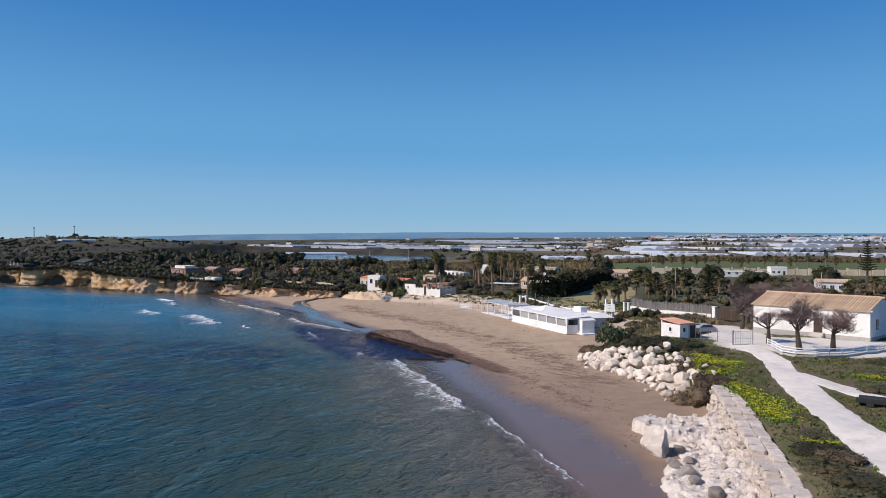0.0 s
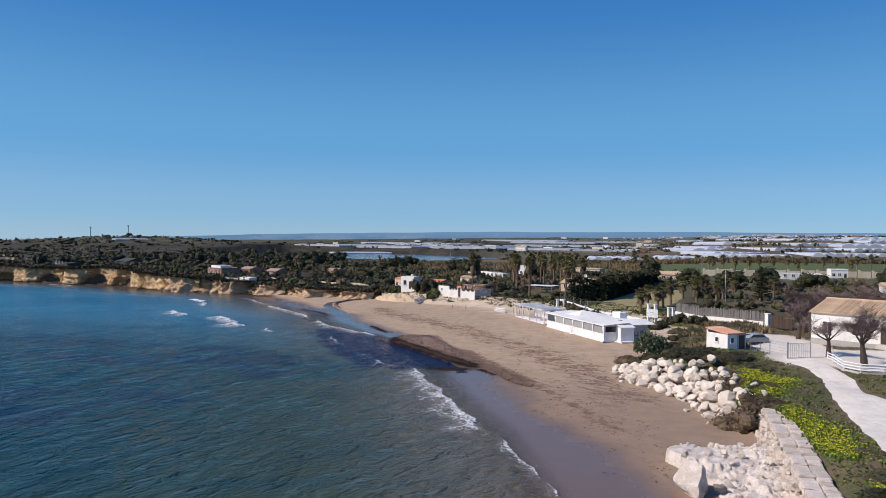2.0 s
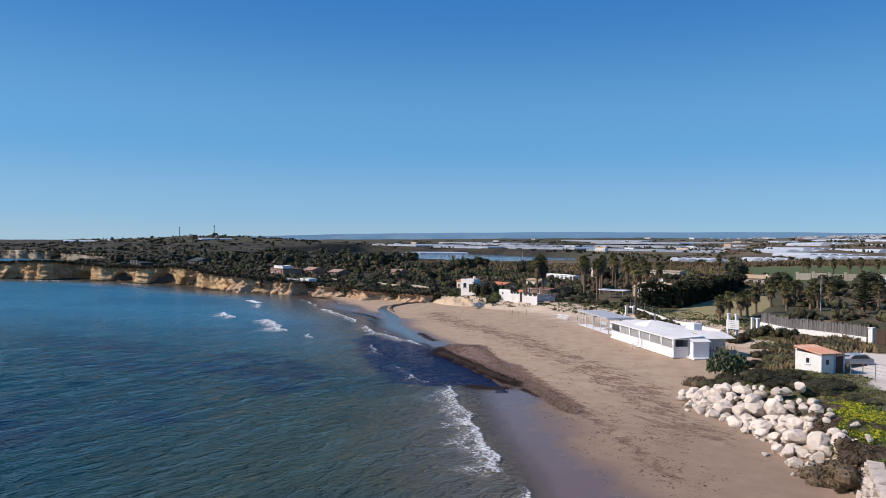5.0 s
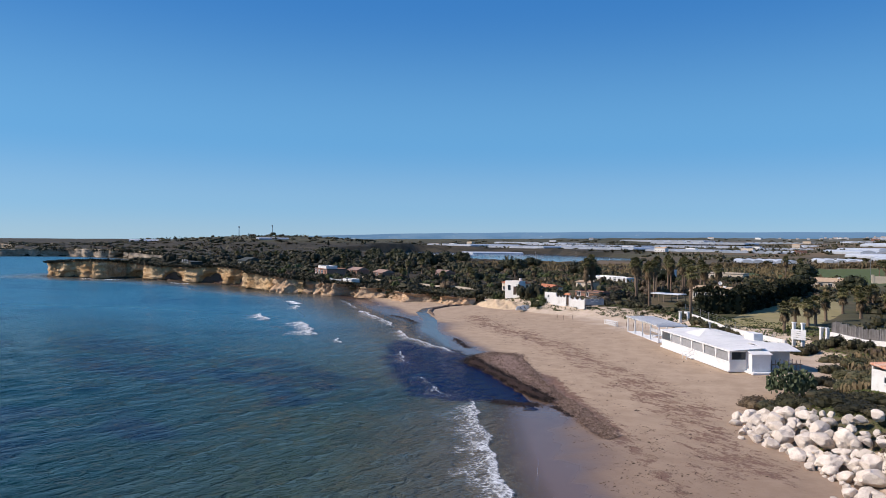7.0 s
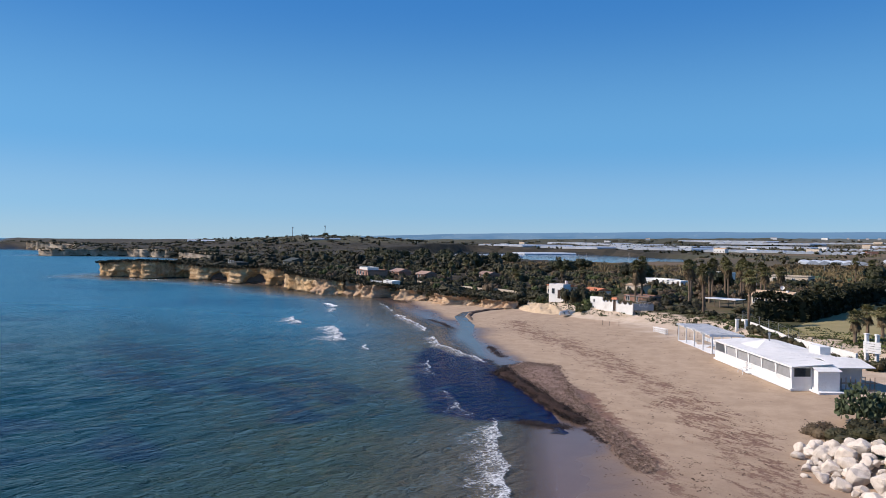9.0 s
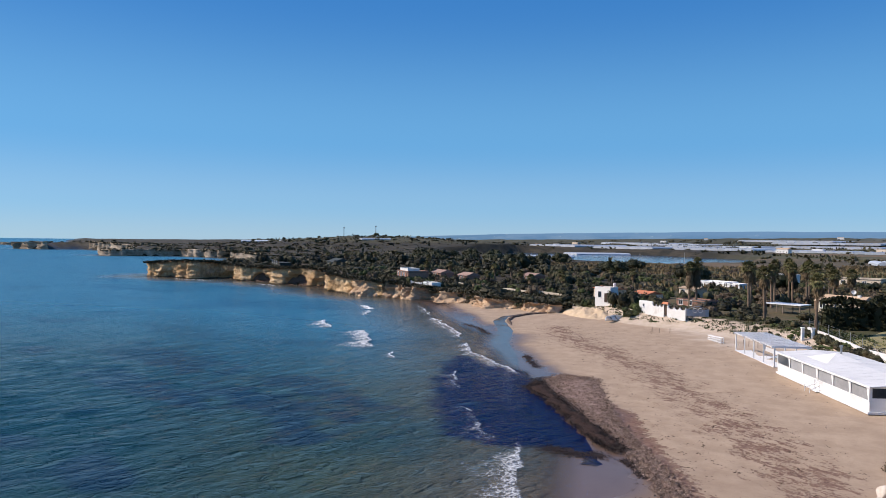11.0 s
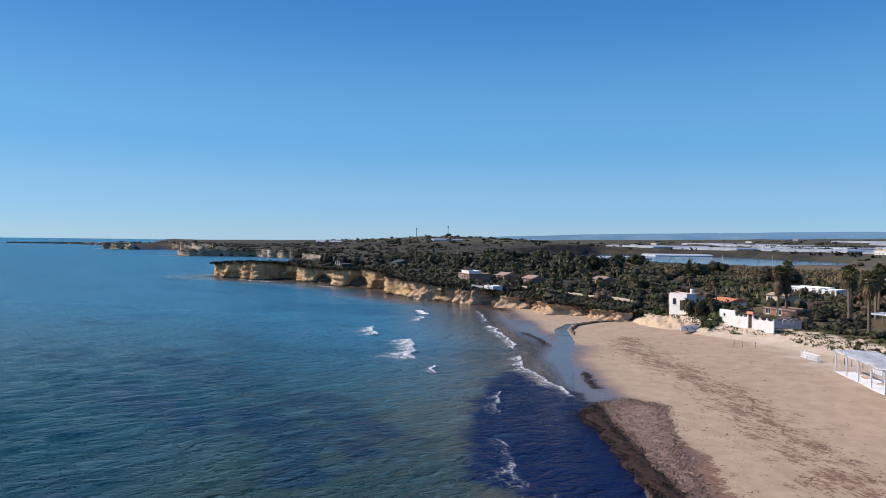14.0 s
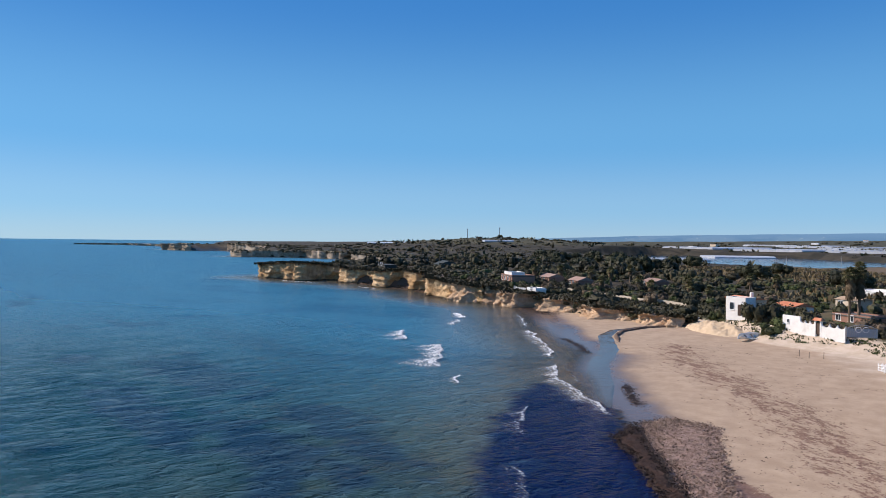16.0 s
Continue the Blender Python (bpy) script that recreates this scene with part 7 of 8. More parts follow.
for x, y, w, h in ((10.2, 74.3, 2.5, 2.3), (11.2, 76.2, 2.0, 1.9), (10.0, 83.6, 1.6, 1.5), (14.6, 50.6, 1.4, 1.0)):
    bush("brush", x, y, w, h, r, "low shrubs on the seaward bank", "", 0.12)

for i in range(30):
    u = i / 29
    bush(r.choice(("olive", "olive", "dark")), -13.5 + 20 * u + r.uniform(-0.5, 0.5) - 1.0, 173.6 - 28.6 * u + r.uniform(-0.6, 0.6), r.uniform(0.8, 1.5), r.uniform(0.9, 1.5), r, "shrubs before the white wall", "low olive shrub at the foot of the white wall", 0.05, None)
for x, y in ((5.2, 145.0), (6.8, 145.8), (8.6, 147.6), (10.4, 148.2), (12.0, 146.4), (13.8, 144.2)):
    bush(r.choice(("olive", "dark")), x, y, 1.7, 1.9, r, "shrubs before the white wall", "low olive shrub at the foot of the white wall", 0.05, None)
# hedge along the field
hedge_r = random.Random(71)
hb = Build()
HEDGE = [(-13.0, 183.5), (-5.5, 185.5), (4.0, 226.0), (9.5, 252.0)]
hq = resample(HEDGE, 0.55)
for i, p in enumerate(hq):
    z = gz(*p)
    d = hq[min(i + 1, len(hq) - 1)] - hq[max(i - 1, 0)]
    d = d / np.linalg.norm(d)
    n = (-d[1], d[0])
    H_ = 4.3 + 0.5 * math.sin(i * 0.31) + 0.4 * math.sin(i * 0.083 + 1)
    for k in range(46):
        u, v = hedge_r.uniform(-1, 1), hedge_r.random()
        edge_ = 1.9 * (1 - 0.25 * v)
        off = math.copysign(edge_, u) * hedge_r.uniform(0.8, 1.1) if k % 3 else u * edge_
        zz = z + (H_ * v if k % 3 else H_ * hedge_r.uniform(0.93, 1.08))
        clump(hb, Vector((p[0] + n[0] * off + hedge_r.uniform(-0.3, 0.3), p[1] + n[1] * off + hedge_r.uniform(-0.3, 0.3), zz)), hedge_r.uniform(0.4, 0.9), hedge_r)
core = Build()
for a_, c_ in zip(hq[:-1:4], hq[4::4]):
    d = (c_ - a_) / np.linalg.norm(c_ - a_)
    n = np.array((-d[1], d[0])) * 1.55
    lo = [(*(a_ - n), gz(*a_) - 0.2), (*(c_ - n), gz(*c_) - 0.2), (*(c_ + n), gz(*c_) - 0.2), (*(a_ + n), gz(*a_) - 0.2)]
    core.hull(lo, [(x * 0.8 + 0.2 * (a_ + c_)[0] / 2, y * 0.8 + 0.2 * (a_ + c_)[1] / 2, z + 3.9) for x, y, z in lo])
hd = thing("hedge", Matrix.Identity(4), "tall clipped dark evergreen hedge along the grass field", "hedge")
part("foliage", hb, LEAF_PINE, hd)
part("core", core, LEAF_PINE, hd)

# lawn inside the field
strip("field", [(-1.5, 163.5), (2.5, 178), (7, 198), (11, 232)], [15, 16, 15, 10], surface("dry_grass_lawn", (0.24, 0.205, 0.090), (0.30, 0.250, 0.125), 0.25, 0.95, 0.4, 0.05, 0, (0.31, 0.255, 0.13), world_space=True), "mown dry green lawn", 0.12, "lawn")

# palms
r = random.Random(9)
G1 = "tall palms behind the beach"
for x, y, h in ((-28.7, 201.9, 11), (-30.4, 213.2, 9.8), (-23.4, 188.4, 10), (-28.4, 232, 10.5), (-26.0, 238, 10.6), (-24.0, 229, 10), (-20.6, 226, 10), (-18.0, 219, 9.8), (-13.2, 173.8, 9.7), (-15.0, 224, 8.6), (-33, 226, 9.5), (-35, 236, 9.8), (-22, 243, 10), (-17, 236, 9.4), (-27, 219, 9.6), (-12, 232, 8.4)):
    palm("tall", x, y, h, r, "tall fan palm with a shaggy dry collar", G1)
for x, y in ((-42.6, 208.6), (-41.4, 209.8)):
    palm("shaggy", x, y, 10.2, r, "old palm with a thick skirt of dead fronds", "old palms by the villa")
for x, y, h in ((3.3, 160.7, 5.0), (5.2, 170.3, 5.1), (7.2, 168.6, 5.1), (8.6, 172.8, 5.4), (10.6, 179.0, 5.6), (14.7, 196, 5.4), (18, 203, 5.7), (19.6, 200.0, 5.9), (21.6, 208.8, 6.0), (24.5, 198, 5.6), (28, 205, 5.8), (17, 186, 5.0), (22, 190, 5.2), (33, 196, 5.4), (38, 206, 5.6)):
    palm("short", x, y, h, r, "young palm with brown trunk beside the lawn", "young palms by the lawn")
for x, y, h in ((42.4, 362, 8), (48, 372, 9), (54, 375, 8.2), (57, 356, 8.5), (64, 371, 9), (72, 380, 8.2), (76, 368, 9), (79, 362, 7.4), (101, 406, 8), (103, 392, 8.2), (111, 396, 7), (133, 438, 9), (153, 470, 9.4), (143, 424, 7), (5.8, 345, 10), (12.3, 392, 8), (47.5, 424, 7.5), (-51.2, 249, 10), (90, 395, 8.2), (122, 425, 8.4)):
    palm("tall", x, y, h, r, "slender palm in the far avenue", "palms of the far avenue")
for x, y, h in ((-141, 243, 5.0), (-133, 246, 6.0), (-122, 246, 6.2), (-117, 249, 6.4), (-150, 257, 6.2), (-112, 236, 4.2), (-104, 243, 4.5), (-98, 238, 3.6), (-88, 240, 3.8), (-94, 252, 4.2), (-80, 234, 3.4), (-74, 262, 5.6), (-84, 270, 5.0), (-118, 262, 5.5), (-230, 300, 6), (-222, 306, 6), (-214, 303, 6), (-206, 310, 6.2), (-238, 296, 5.6), (44, 172, 4.8), (52, 180, 5.2), (60, 176, 5), (66, 190, 5.4), (47, 190, 5.2), (75, 200, 5.6), (84, 192, 5)):
    palm("short", x, y, h, r, "garden palm among dark shrubs", "garden palms")

# pines and other trees
for x, y, w, h in ((-146, 320, 6.5, 9), (-139, 326, 6, 8.6), (-206, 425, 7, 8.6), (-195, 446, 6.5, 8.4), (-188, 456, 6, 8.8), (-300, 470, 9, 11), (-312, 482, 9, 11), (-285, 462, 8, 10), (-253, 338, 7, 8), (-244, 352, 7.5, 8), (-236, 340, 6, 7), (-222, 330, 6.5, 7.6), (-208, 336, 6.5, 7.8),
                   (-190, 322, 6, 7.5), (-178, 330, 6, 7.2), (-168, 312, 6, 7), (-265, 330, 6, 6.8), (-110, 345, 6, 7), (-116, 352, 6, 6.6), (-64, 300, 5.5, 7), (-70, 312, 6, 7.4), (-30, 262, 5, 6.5), (-4, 276, 4, 3.6), (4, 268, 4, 3.6), (10, 286, 4.4, 5.4), (-12, 290, 4, 3.6), (22, 262, 4.6, 5.8), (34, 250, 5.2, 6.6), (46, 262, 5.4, 6.8),
                   (-176, 352, 6.5, 8.4), (-160, 346, 6.4, 8), (-330, 500, 8, 10), (-270, 480, 8, 10), (-246, 470, 8, 9.6), (-340, 560, 9, 9), (-120, 400, 6, 7), (12.3, 346, 6, 7.5), (55, 240, 5, 6.2), (80, 250, 5.5, 7), (-728, 925, 5, 7)):
    pine(x, y, w, h, r)
conifer(31.4, 186.0, 9.0, r, "tiered dark conifer behind the palisade")
conifer(129, 345, 17.0, r, "tall tiered conifer at the edge of the gardens")
conifer(-520, 780, 9.0, r, "lone tall conifer on the low hill")
conifer(-96, 300, 8.0, r, "tiered dark conifer in the garden")

# prickly pear beside the bar
def prickly_pear(x, y, seed, w, h):
    r = random.Random(seed)
    t = thing("prickly_pear", base_at(x, y, 0), "sprawling prickly pear with flat grey-green pads", "cactus")
    b = Build()
    b.tube([(0, 0, -0.2), (0.1, 0, h * 0.4)], [0.22, 0.16], 6)
    part("trunk", b, BARK, t)
    for i in range(290):
        a, d = r.uniform(0, 6.28), w * math.sqrt(r.random())
        z = h * (0.25 + 0.75 * r.random()) * (1.05 - 0.55 * (d / w) ** 2)
        c = Vector((d * math.cos(a), d * math.sin(a) * 0.8, z))
        u = Vector((r.gauss(0, 0.5), r.gauss(0, 0.5), 1)).normalized()
        s = u.cross(Vector((r.gauss(0, 1), r.gauss(0, 1), 0))).normalized()
        nn = u.cross(s) * 0.03
        R = r.uniform(0.13, 0.22)
        loop = [c + u * R * 1.25 * math.cos(k) + s * R * math.sin(k) for k in np.linspace(0, 6.283, 9)[:-1]]
        pads = Build()
        pads.hull([p - nn for p in loop], [p + nn for p in loop])
        part("pad", pads, CACTUS, t)
prickly_pear(2.9, 112.4, 3, 1.9, 3.7)
prickly_pear(4.6, 113.6, 4, 1.5, 2.9)


def tufts(name, pts, size, mat, per, label, category, seed, tall=1.0, flat=0.5):
    rs = np.random.RandomState(seed)
    P = np.repeat(np.asarray(pts, float), per, 0)
    n = len(P)
    sz = np.repeat(rs.uniform(size[0], size[1], len(pts)), per)
    P = P + np.column_stack([rs.normal(0, 1, n) * sz * 0.7, rs.normal(0, 1, n) * sz * 0.7, np.zeros(n)])
    a = rs.uniform(0, 6.283, n)
    out = np.column_stack([np.cos(a), np.sin(a), np.zeros(n)])
    sd = np.column_stack([-np.sin(a), np.cos(a), np.zeros(n)])
    w = sz * rs.uniform(0.12, 0.3, n)
    hh = sz * tall * rs.uniform(0.5, 1.2, n)
    lean = sz * rs.uniform(0, flat, n)
    up = np.column_stack([np.zeros(n), np.zeros(n), hh])
    base = P - np.array([0, 0, 0.03])
    v = np.stack([base - sd * w[:, None], base + sd * w[:, None], base + up * 0.75 + out * lean[:, None] * 0.6 + sd * w[:, None] * 1.1, base + up + out * lean[:, None] - sd * w[:, None] * 0.6], 1).reshape(-1, 3)
    q = np.arange(n * 4).reshape(-1, 4)
    o = tagged(new(name, array_mesh(name, v, q, mat, False)), label, category, "", "stuff")
    return o


def sprinkle(n, x0, x1, y0, y1, seed, keep):
    rs = np.random.RandomState(seed)
    x, y = rs.uniform(x0, x1, n), rs.uniform(y0, y1, n)
    de, _ = side(x, y, EDGE_A)
    rd = np.minimum(line_dist(x, y, [(20.2, 104), (20.3, 96), (20.8, 88), (19.9, 80), (19.2, 72), (18.5, 62), (18.3, 52), (17.4, 38)]), line_dist(x, y, [(20.6, 82), (22.6, 75.5), (25.2, 70.5), (31, 63), (40, 54)]))
    k = keep(x, y, de) & (rd > 2.0) & ~((np.hypot((x - 29.5) / 1.95, (y - 102) / 1.35) < 6.6)) & ~((np.hypot((x - 21.5) / 0.8, (y - 113) / 2.0) < 6.4)) & ~((x > 8.6 - 0.0 * y) & (x < 13.6) & (y < 74.5) & (x < 9.3 + (y - 36) * 0.095 + 0.8))
    x, y = x[k], y[k]
    return np.column_stack([x, y, on_ground(x, y)])


# ground cover as loose growth
patchy = lambda s, lo, base_=6: (lambda x, y, d: (d > 1.4) & (waves(x, y, s, base_, 3) > lo))
tufts("grass_cover", sprinkle(26000, 5, 45, 30, 112, 1, patchy(81, -0.3, 5)), (0.09, 0.26), leafy("rough_grass", (0.082, 0.112, 0.028), (0.125, 0.15, 0.04), (0.12, 0.10, 0.045)), 5, "rough green grass and herbs on the bank", "grass", 2, 0.8, 1.0)
tufts("dry_grass_cover", sprinkle(15000, 5, 45, 30, 150, 3, patchy(82, -0.25, 5)), (0.09, 0.26), LEAF_DRY, 5, "dry brown grass and stalks on the bank", "grass", 4, 0.6, 1.0)
tufts("tall_stalks", sprinkle(1500, 4, 22, 110, 140, 51, lambda x, y, d: (d > 1.0) & (waves(x, y, 52, 8, 3) > -0.1)), (0.3, 0.65), LEAF_STRAW, 8, "tall pale dry stalks on the bank by the bar", "grass", 53, 1.7, 0.6)
tufts("scrub_cover", sprinkle(8000, 3, 45, 30, 150, 5, patchy(83, -0.1, 6)), (0.14, 0.34), LEAF_OLIVE, 7, "low olive scrub on the bank", "scrub", 6, 0.5, 1.1)
YEL = ((13.4, 71.5, 1.0, 3.2), (13.9, 66.5, 1.3, 3.0), (14.0, 62.5, 1.4, 2.4), (12.2, 87, 1.6, 2.6), (13.6, 83.8, 1.8, 2.6), (11.4, 84.0, 1.4, 1.8), (15.6, 86, 1.0, 1.6), (14.2, 54.6, 0.6, 0.8), (15.4, 54.8, 0.5, 0.7), (28, 80, 1.4, 0.9), (13.0, 90.5, 1.0, 1.4), (6.2, 102, 0.8, 0.8), (12.4, 80.4, 1.5, 2.2))
ypts = []
rs = np.random.RandomState(12)
for cx, cy, sx, sy in YEL:
    m = int(190 * sx * sy / 2)
    ypts.append(np.column_stack([rs.normal(cx, sx * 0.6, m), rs.normal(cy, sy * 0.6, m)]))
ypts = np.vstack(ypts)
ypts = np.column_stack([ypts, on_ground(ypts[:, 0], ypts[:, 1])])
tufts("flowering_cover", ypts, (0.16, 0.34), leafy("clover_leaves", (0.095, 0.16, 0.028), (0.15, 0.215, 0.04), (0.11, 0.13, 0.035)), 7, "fresh green clover under yellow flowers", "flowers", 8, 0.9, 0.7)
yf = ypts.copy()
yf[:, 2] += rs.uniform(0.12, 0.30, len(yf))
tufts("flower_heads", yf, (0.06, 0.13), LEAF_YELLOW, 7, "bright yellow wood-sorrel flowers", "flowers", 9, 0.5, 1.2)
tufts("bank_herbs", sprinkle(6000, -12, 16, 112, 170, 29, lambda x, y, d: (d > 0.8) & (waves(x, y, 80, 7, 3) > -0.15)), (0.14, 0.36), LEAF_GREEN, 5, "green herbs on the bank behind the beach bar", "herbs", 30, 0.7, 0.9)
tufts("dune_plants", sprinkle(9000, -72, 8, 150, 206, 15, lambda x, y, d: (d > 3.0) & (d < 17) & (waves(x, y, 85, 8, 3) > -0.3) & (np.hypot(x + 17, y - 157) > 6)), (0.22, 0.55), LEAF_GARDEN, 6, "grey-green dune plants in loose sand", "dune plants", 16, 0.7, 0.9)
tufts("hill_scrub", sprinkle(4500, -1000, -230, 330, 1000, 27, lambda x, y, d: (d > 25) & (waves(x, y, 84, 70, 3) > -0.15)), (0.9, 1.9), LEAF_DARK, 5, "dark scrub spread over the low hill", "scrub", 28, 0.55, 0.9)
tufts("headland_scrub", sprinkle(14000, -290, -66, 203, 262, 17, lambda x, y, d: (d > -0.6) & (d < 32) & (waves(x, y, 86, 9, 3) > -0.7)), (0.4, 1.0), LEAF_DARK, 6, "wind-clipped dark scrub along the cliff top", "scrub", 18, 0.6, 0.9)
rs = np.random.RandomState(77)
for nm, m, big in (("cliff_1", 5200, 1.0), ("cliff_2", 900, 1.0), ("cliff_3", 900, 2.6)):
    lip = LIPS[nm]
    i, u, w = rs.randint(0, lip.shape[1] - 1, m), rs.rand(m)[:, None], 2.9 * rs.rand(m) ** 1.2
    k = w.astype(int)
    w = (w - k)[:, None]
    at = (lip[k, i] * (1 - w) + lip[np.minimum(k + 1, 3), i] * w) * (1 - u) + (lip[k, i + 1] * (1 - w) + lip[np.minimum(k + 1, 3), i + 1] * w) * u
    if big > 1:
        at = at[waves(at[:, 0], at[:, 1], 79, 45, 3) > -0.15] - np.array((0, 0, 1.2))
    tufts("lip_scrub", at, (0.5 * big, 1.15 * big), LEAF_DARK, 7, "dark scrub hanging over the lip of the cliff", "scrub", 78, 0.75, 1.0)
tufts("reeds", sprinkle(14000, -420, 20, 235, 540, 19, lambda x, y, d: (d > 40) & (lagoon_mask(x, y) < -0.06) & (waves(x, y, 87, 60, 3) > -0.35) & (y > 250 + 0.5 * np.maximum(0, -x - 90)) & ((x > -72) | (y > 345))), (0.7, 1.5), leafy("reed_stems", (0.20, 0.145, 0.075), (0.13, 0.095, 0.05), (0.25, 0.19, 0.10), 0.1), 5, "tall tawny reeds round the lagoon", "reeds", 20, 1.3, 0.5)
tufts("reed_belt", sprinkle(5000, -40, 300, 560, 605, 21, lambda x, y, d: waves(x, y, 88, 40, 3) > -0.6), (1.2, 2.4), leafy("reed_belt_stems", (0.15, 0.105, 0.055), (0.10, 0.075, 0.04), (0.17, 0.13, 0.07), 0.1), 4, "brown belt of reeds across the fields", "reeds", 22, 1.2, 0.5)
tufts("plain_scrub", sprinkle(6000, -900, 900, 560, 1800, 23, lambda x, y, d: (d > 30) & (lagoon_mask(x, y) < -0.05) & (waves(x, y, 89, 180, 3) > 0.15)), (3, 7), LEAF_OLIVE, 4, "scrub and field margins of the plain", "scrub", 24, 0.6, 0.9)


# ---- shore details ----
# ruined wall above the shelf: slabs on top, rough courses on the seaward face
MASON = surface("ruined_masonry", (0.62, 0.545, 0.475), (0.42, 0.345, 0.285), 1.9, 0.93, 0.8, 0.06, 0.16, (0.42, 0.31, 0.23))
rw = thing("ruined_wall", Matrix.Identity(4), "ruined pale stone wall with a cracked slab top", "wall")
stones = []
ROUGH_STONES = [rock_mesh("stone", 501 + i, MASON, 1) for i in range(3)]
r = random.Random(61)
for k in range(6):
    b = Build()
    b.box(-0.5, -0.5, -0.5, 0.5, 0.5, 0.5, 0.08)
    b.v = [(x + r.uniform(-0.06, 0.06), y + r.uniform(-0.06, 0.06), z + r.uniform(-0.06, 0.06)) for x, y, z in b.v]
    stones.append(b.mesh("stone", MASON))
cl = resample([(12.1, 73.8), (11.4, 64), (10.6, 54), (9.7, 44), (9.0, 36)], 0.95)
wl = np.concatenate([[0], np.cumsum(np.linalg.norm(np.diff(cl, axis=0), axis=1))])
def along(u):
    """Place, heading and seaward side of the wall at u metres from its north end."""
    c = np.array([np.interp(u, wl, cl[:, 0]), np.interp(u, wl, cl[:, 1])])
    e = np.array([np.interp(u + 0.3, wl, cl[:, 0]), np.interp(u + 0.3, wl, cl[:, 1])])
    d = (e - c) / (np.linalg.norm(e - c) + 1e-9)
    return c, math.degrees(math.atan2(d[1], d[0])), -np.array((-d[1], d[0]))
for off, w in ((-0.55, 0.95), (0.45, 1.05)):
    u = 0.0
    while u < wl[-1] - 2.4:
        L = r.choice((0.5, 0.7, 0.9, 1.2, 1.6))
        c, ang, sea_ = along(u + L / 2)
        if r.random() > (0.06 if off < 0 else 0.2):
            o = part("slab", r.choice(stones), None, rw)
            c = c + sea_ * (off + r.uniform(-0.05, 0.05))
            o.matrix_basis = pose(c[0], c[1], 2.46 - 0.012 * u - r.choice((0, 0.02, 0.05, 0.1, 0.16)), r.uniform(-3, 3), r.uniform(-3, 3), ang + r.uniform(-4, 4)) @ Matrix.Diagonal((L * 0.99, w * r.uniform(0.86, 1.05), 0.34, 1))
        u += L
for i in range(430):
    u, v = r.uniform(0, wl[-1] - 0.5), r.random()
    c, ang, sea_ = along(u)
    s_ = r.choice((0.22, 0.28, 0.34, 0.42, 0.55))
    c = c + sea_ * (0.92 + 0.5 * v + r.uniform(-0.1, 0.16))
    o = part("stone", r.choice(stones if i % 3 else ROUGH_STONES), None, rw)
    o.matrix_basis = pose(c[0], c[1], 2.28 - 1.55 * v - 0.012 * u, r.uniform(-16, 16), r.uniform(-16, 16), ang + r.uniform(-22, 22)) @ Matrix.Diagonal((s_ * r.uniform(1, 1.7), s_, s_ * r.uniform(0.6, 0.95), 1))
b = Build()
for i in range(len(cl) - 1):
    p, q = cl[i], cl[i + 1]
    d = (q - p) / np.linalg.norm(q - p)
    n = np.array((-d[1], d[0])) * 0.9
    z = 2.35 - 0.012 * i
    b.hull([(*(p - n), 0.0), (*(q - n), 0.0), (*(q + n), 0.0), (*(p + n), 0.0)][::-1], [(*(p - n), z), (*(q - n), z), (*(q + n), z), (*(p + n), z)][::-1])
part("core", b, MASON, rw)

# banks of sea wrack at the water's edge
def bank_strip(name, line, width, hgt, mat, label, lift, seed, cols=14):
    q = resample(line, 0.35)
    t = np.linspace(0, 1, len(q))
    d = np.gradient(q, axis=0)
    d /= np.linalg.norm(d, axis=1)[:, None]
    n = np.stack([-d[:, 1], d[:, 0]], -1)
    taper = np.minimum(1, np.minimum(t, 1 - t) * 7) ** 0.6
    s = t * len(q) * 0.35
    P = []
    for c in np.linspace(-0.5, 0.5, cols):
        wv = width * taper * (1 + 0.22 * waves(s, s * 0 + 9 * (c > 0), seed, 6, 4))
        e = q + n * (wv * c)[:, None]
        h = hgt * taper * max(0, 1 - (2 * c) ** 2) ** 0.7 * (1 + 0.5 * waves(e[:, 0], e[:, 1], seed + 1, 1.6, 3))
        P.append(np.column_stack([e, np.maximum(on_ground(e[:, 0], e[:, 1]), -0.05) + h + (lift if abs(c) < 0.49 else -0.12)]))
    P = np.array(P)
    idx = np.arange(P.shape[0] * P.shape[1]).reshape(P.shape[:2])
    f = np.stack([idx[:-1, :-1], idx[:-1, 1:], idx[1:, 1:], idx[1:, :-1]], -1).reshape(-1, 4)
    return tagged(new(name, array_mesh(name, P.reshape(-1, 3), f[:, ::-1], mat, False)), label, "seaweed", "", "stuff")


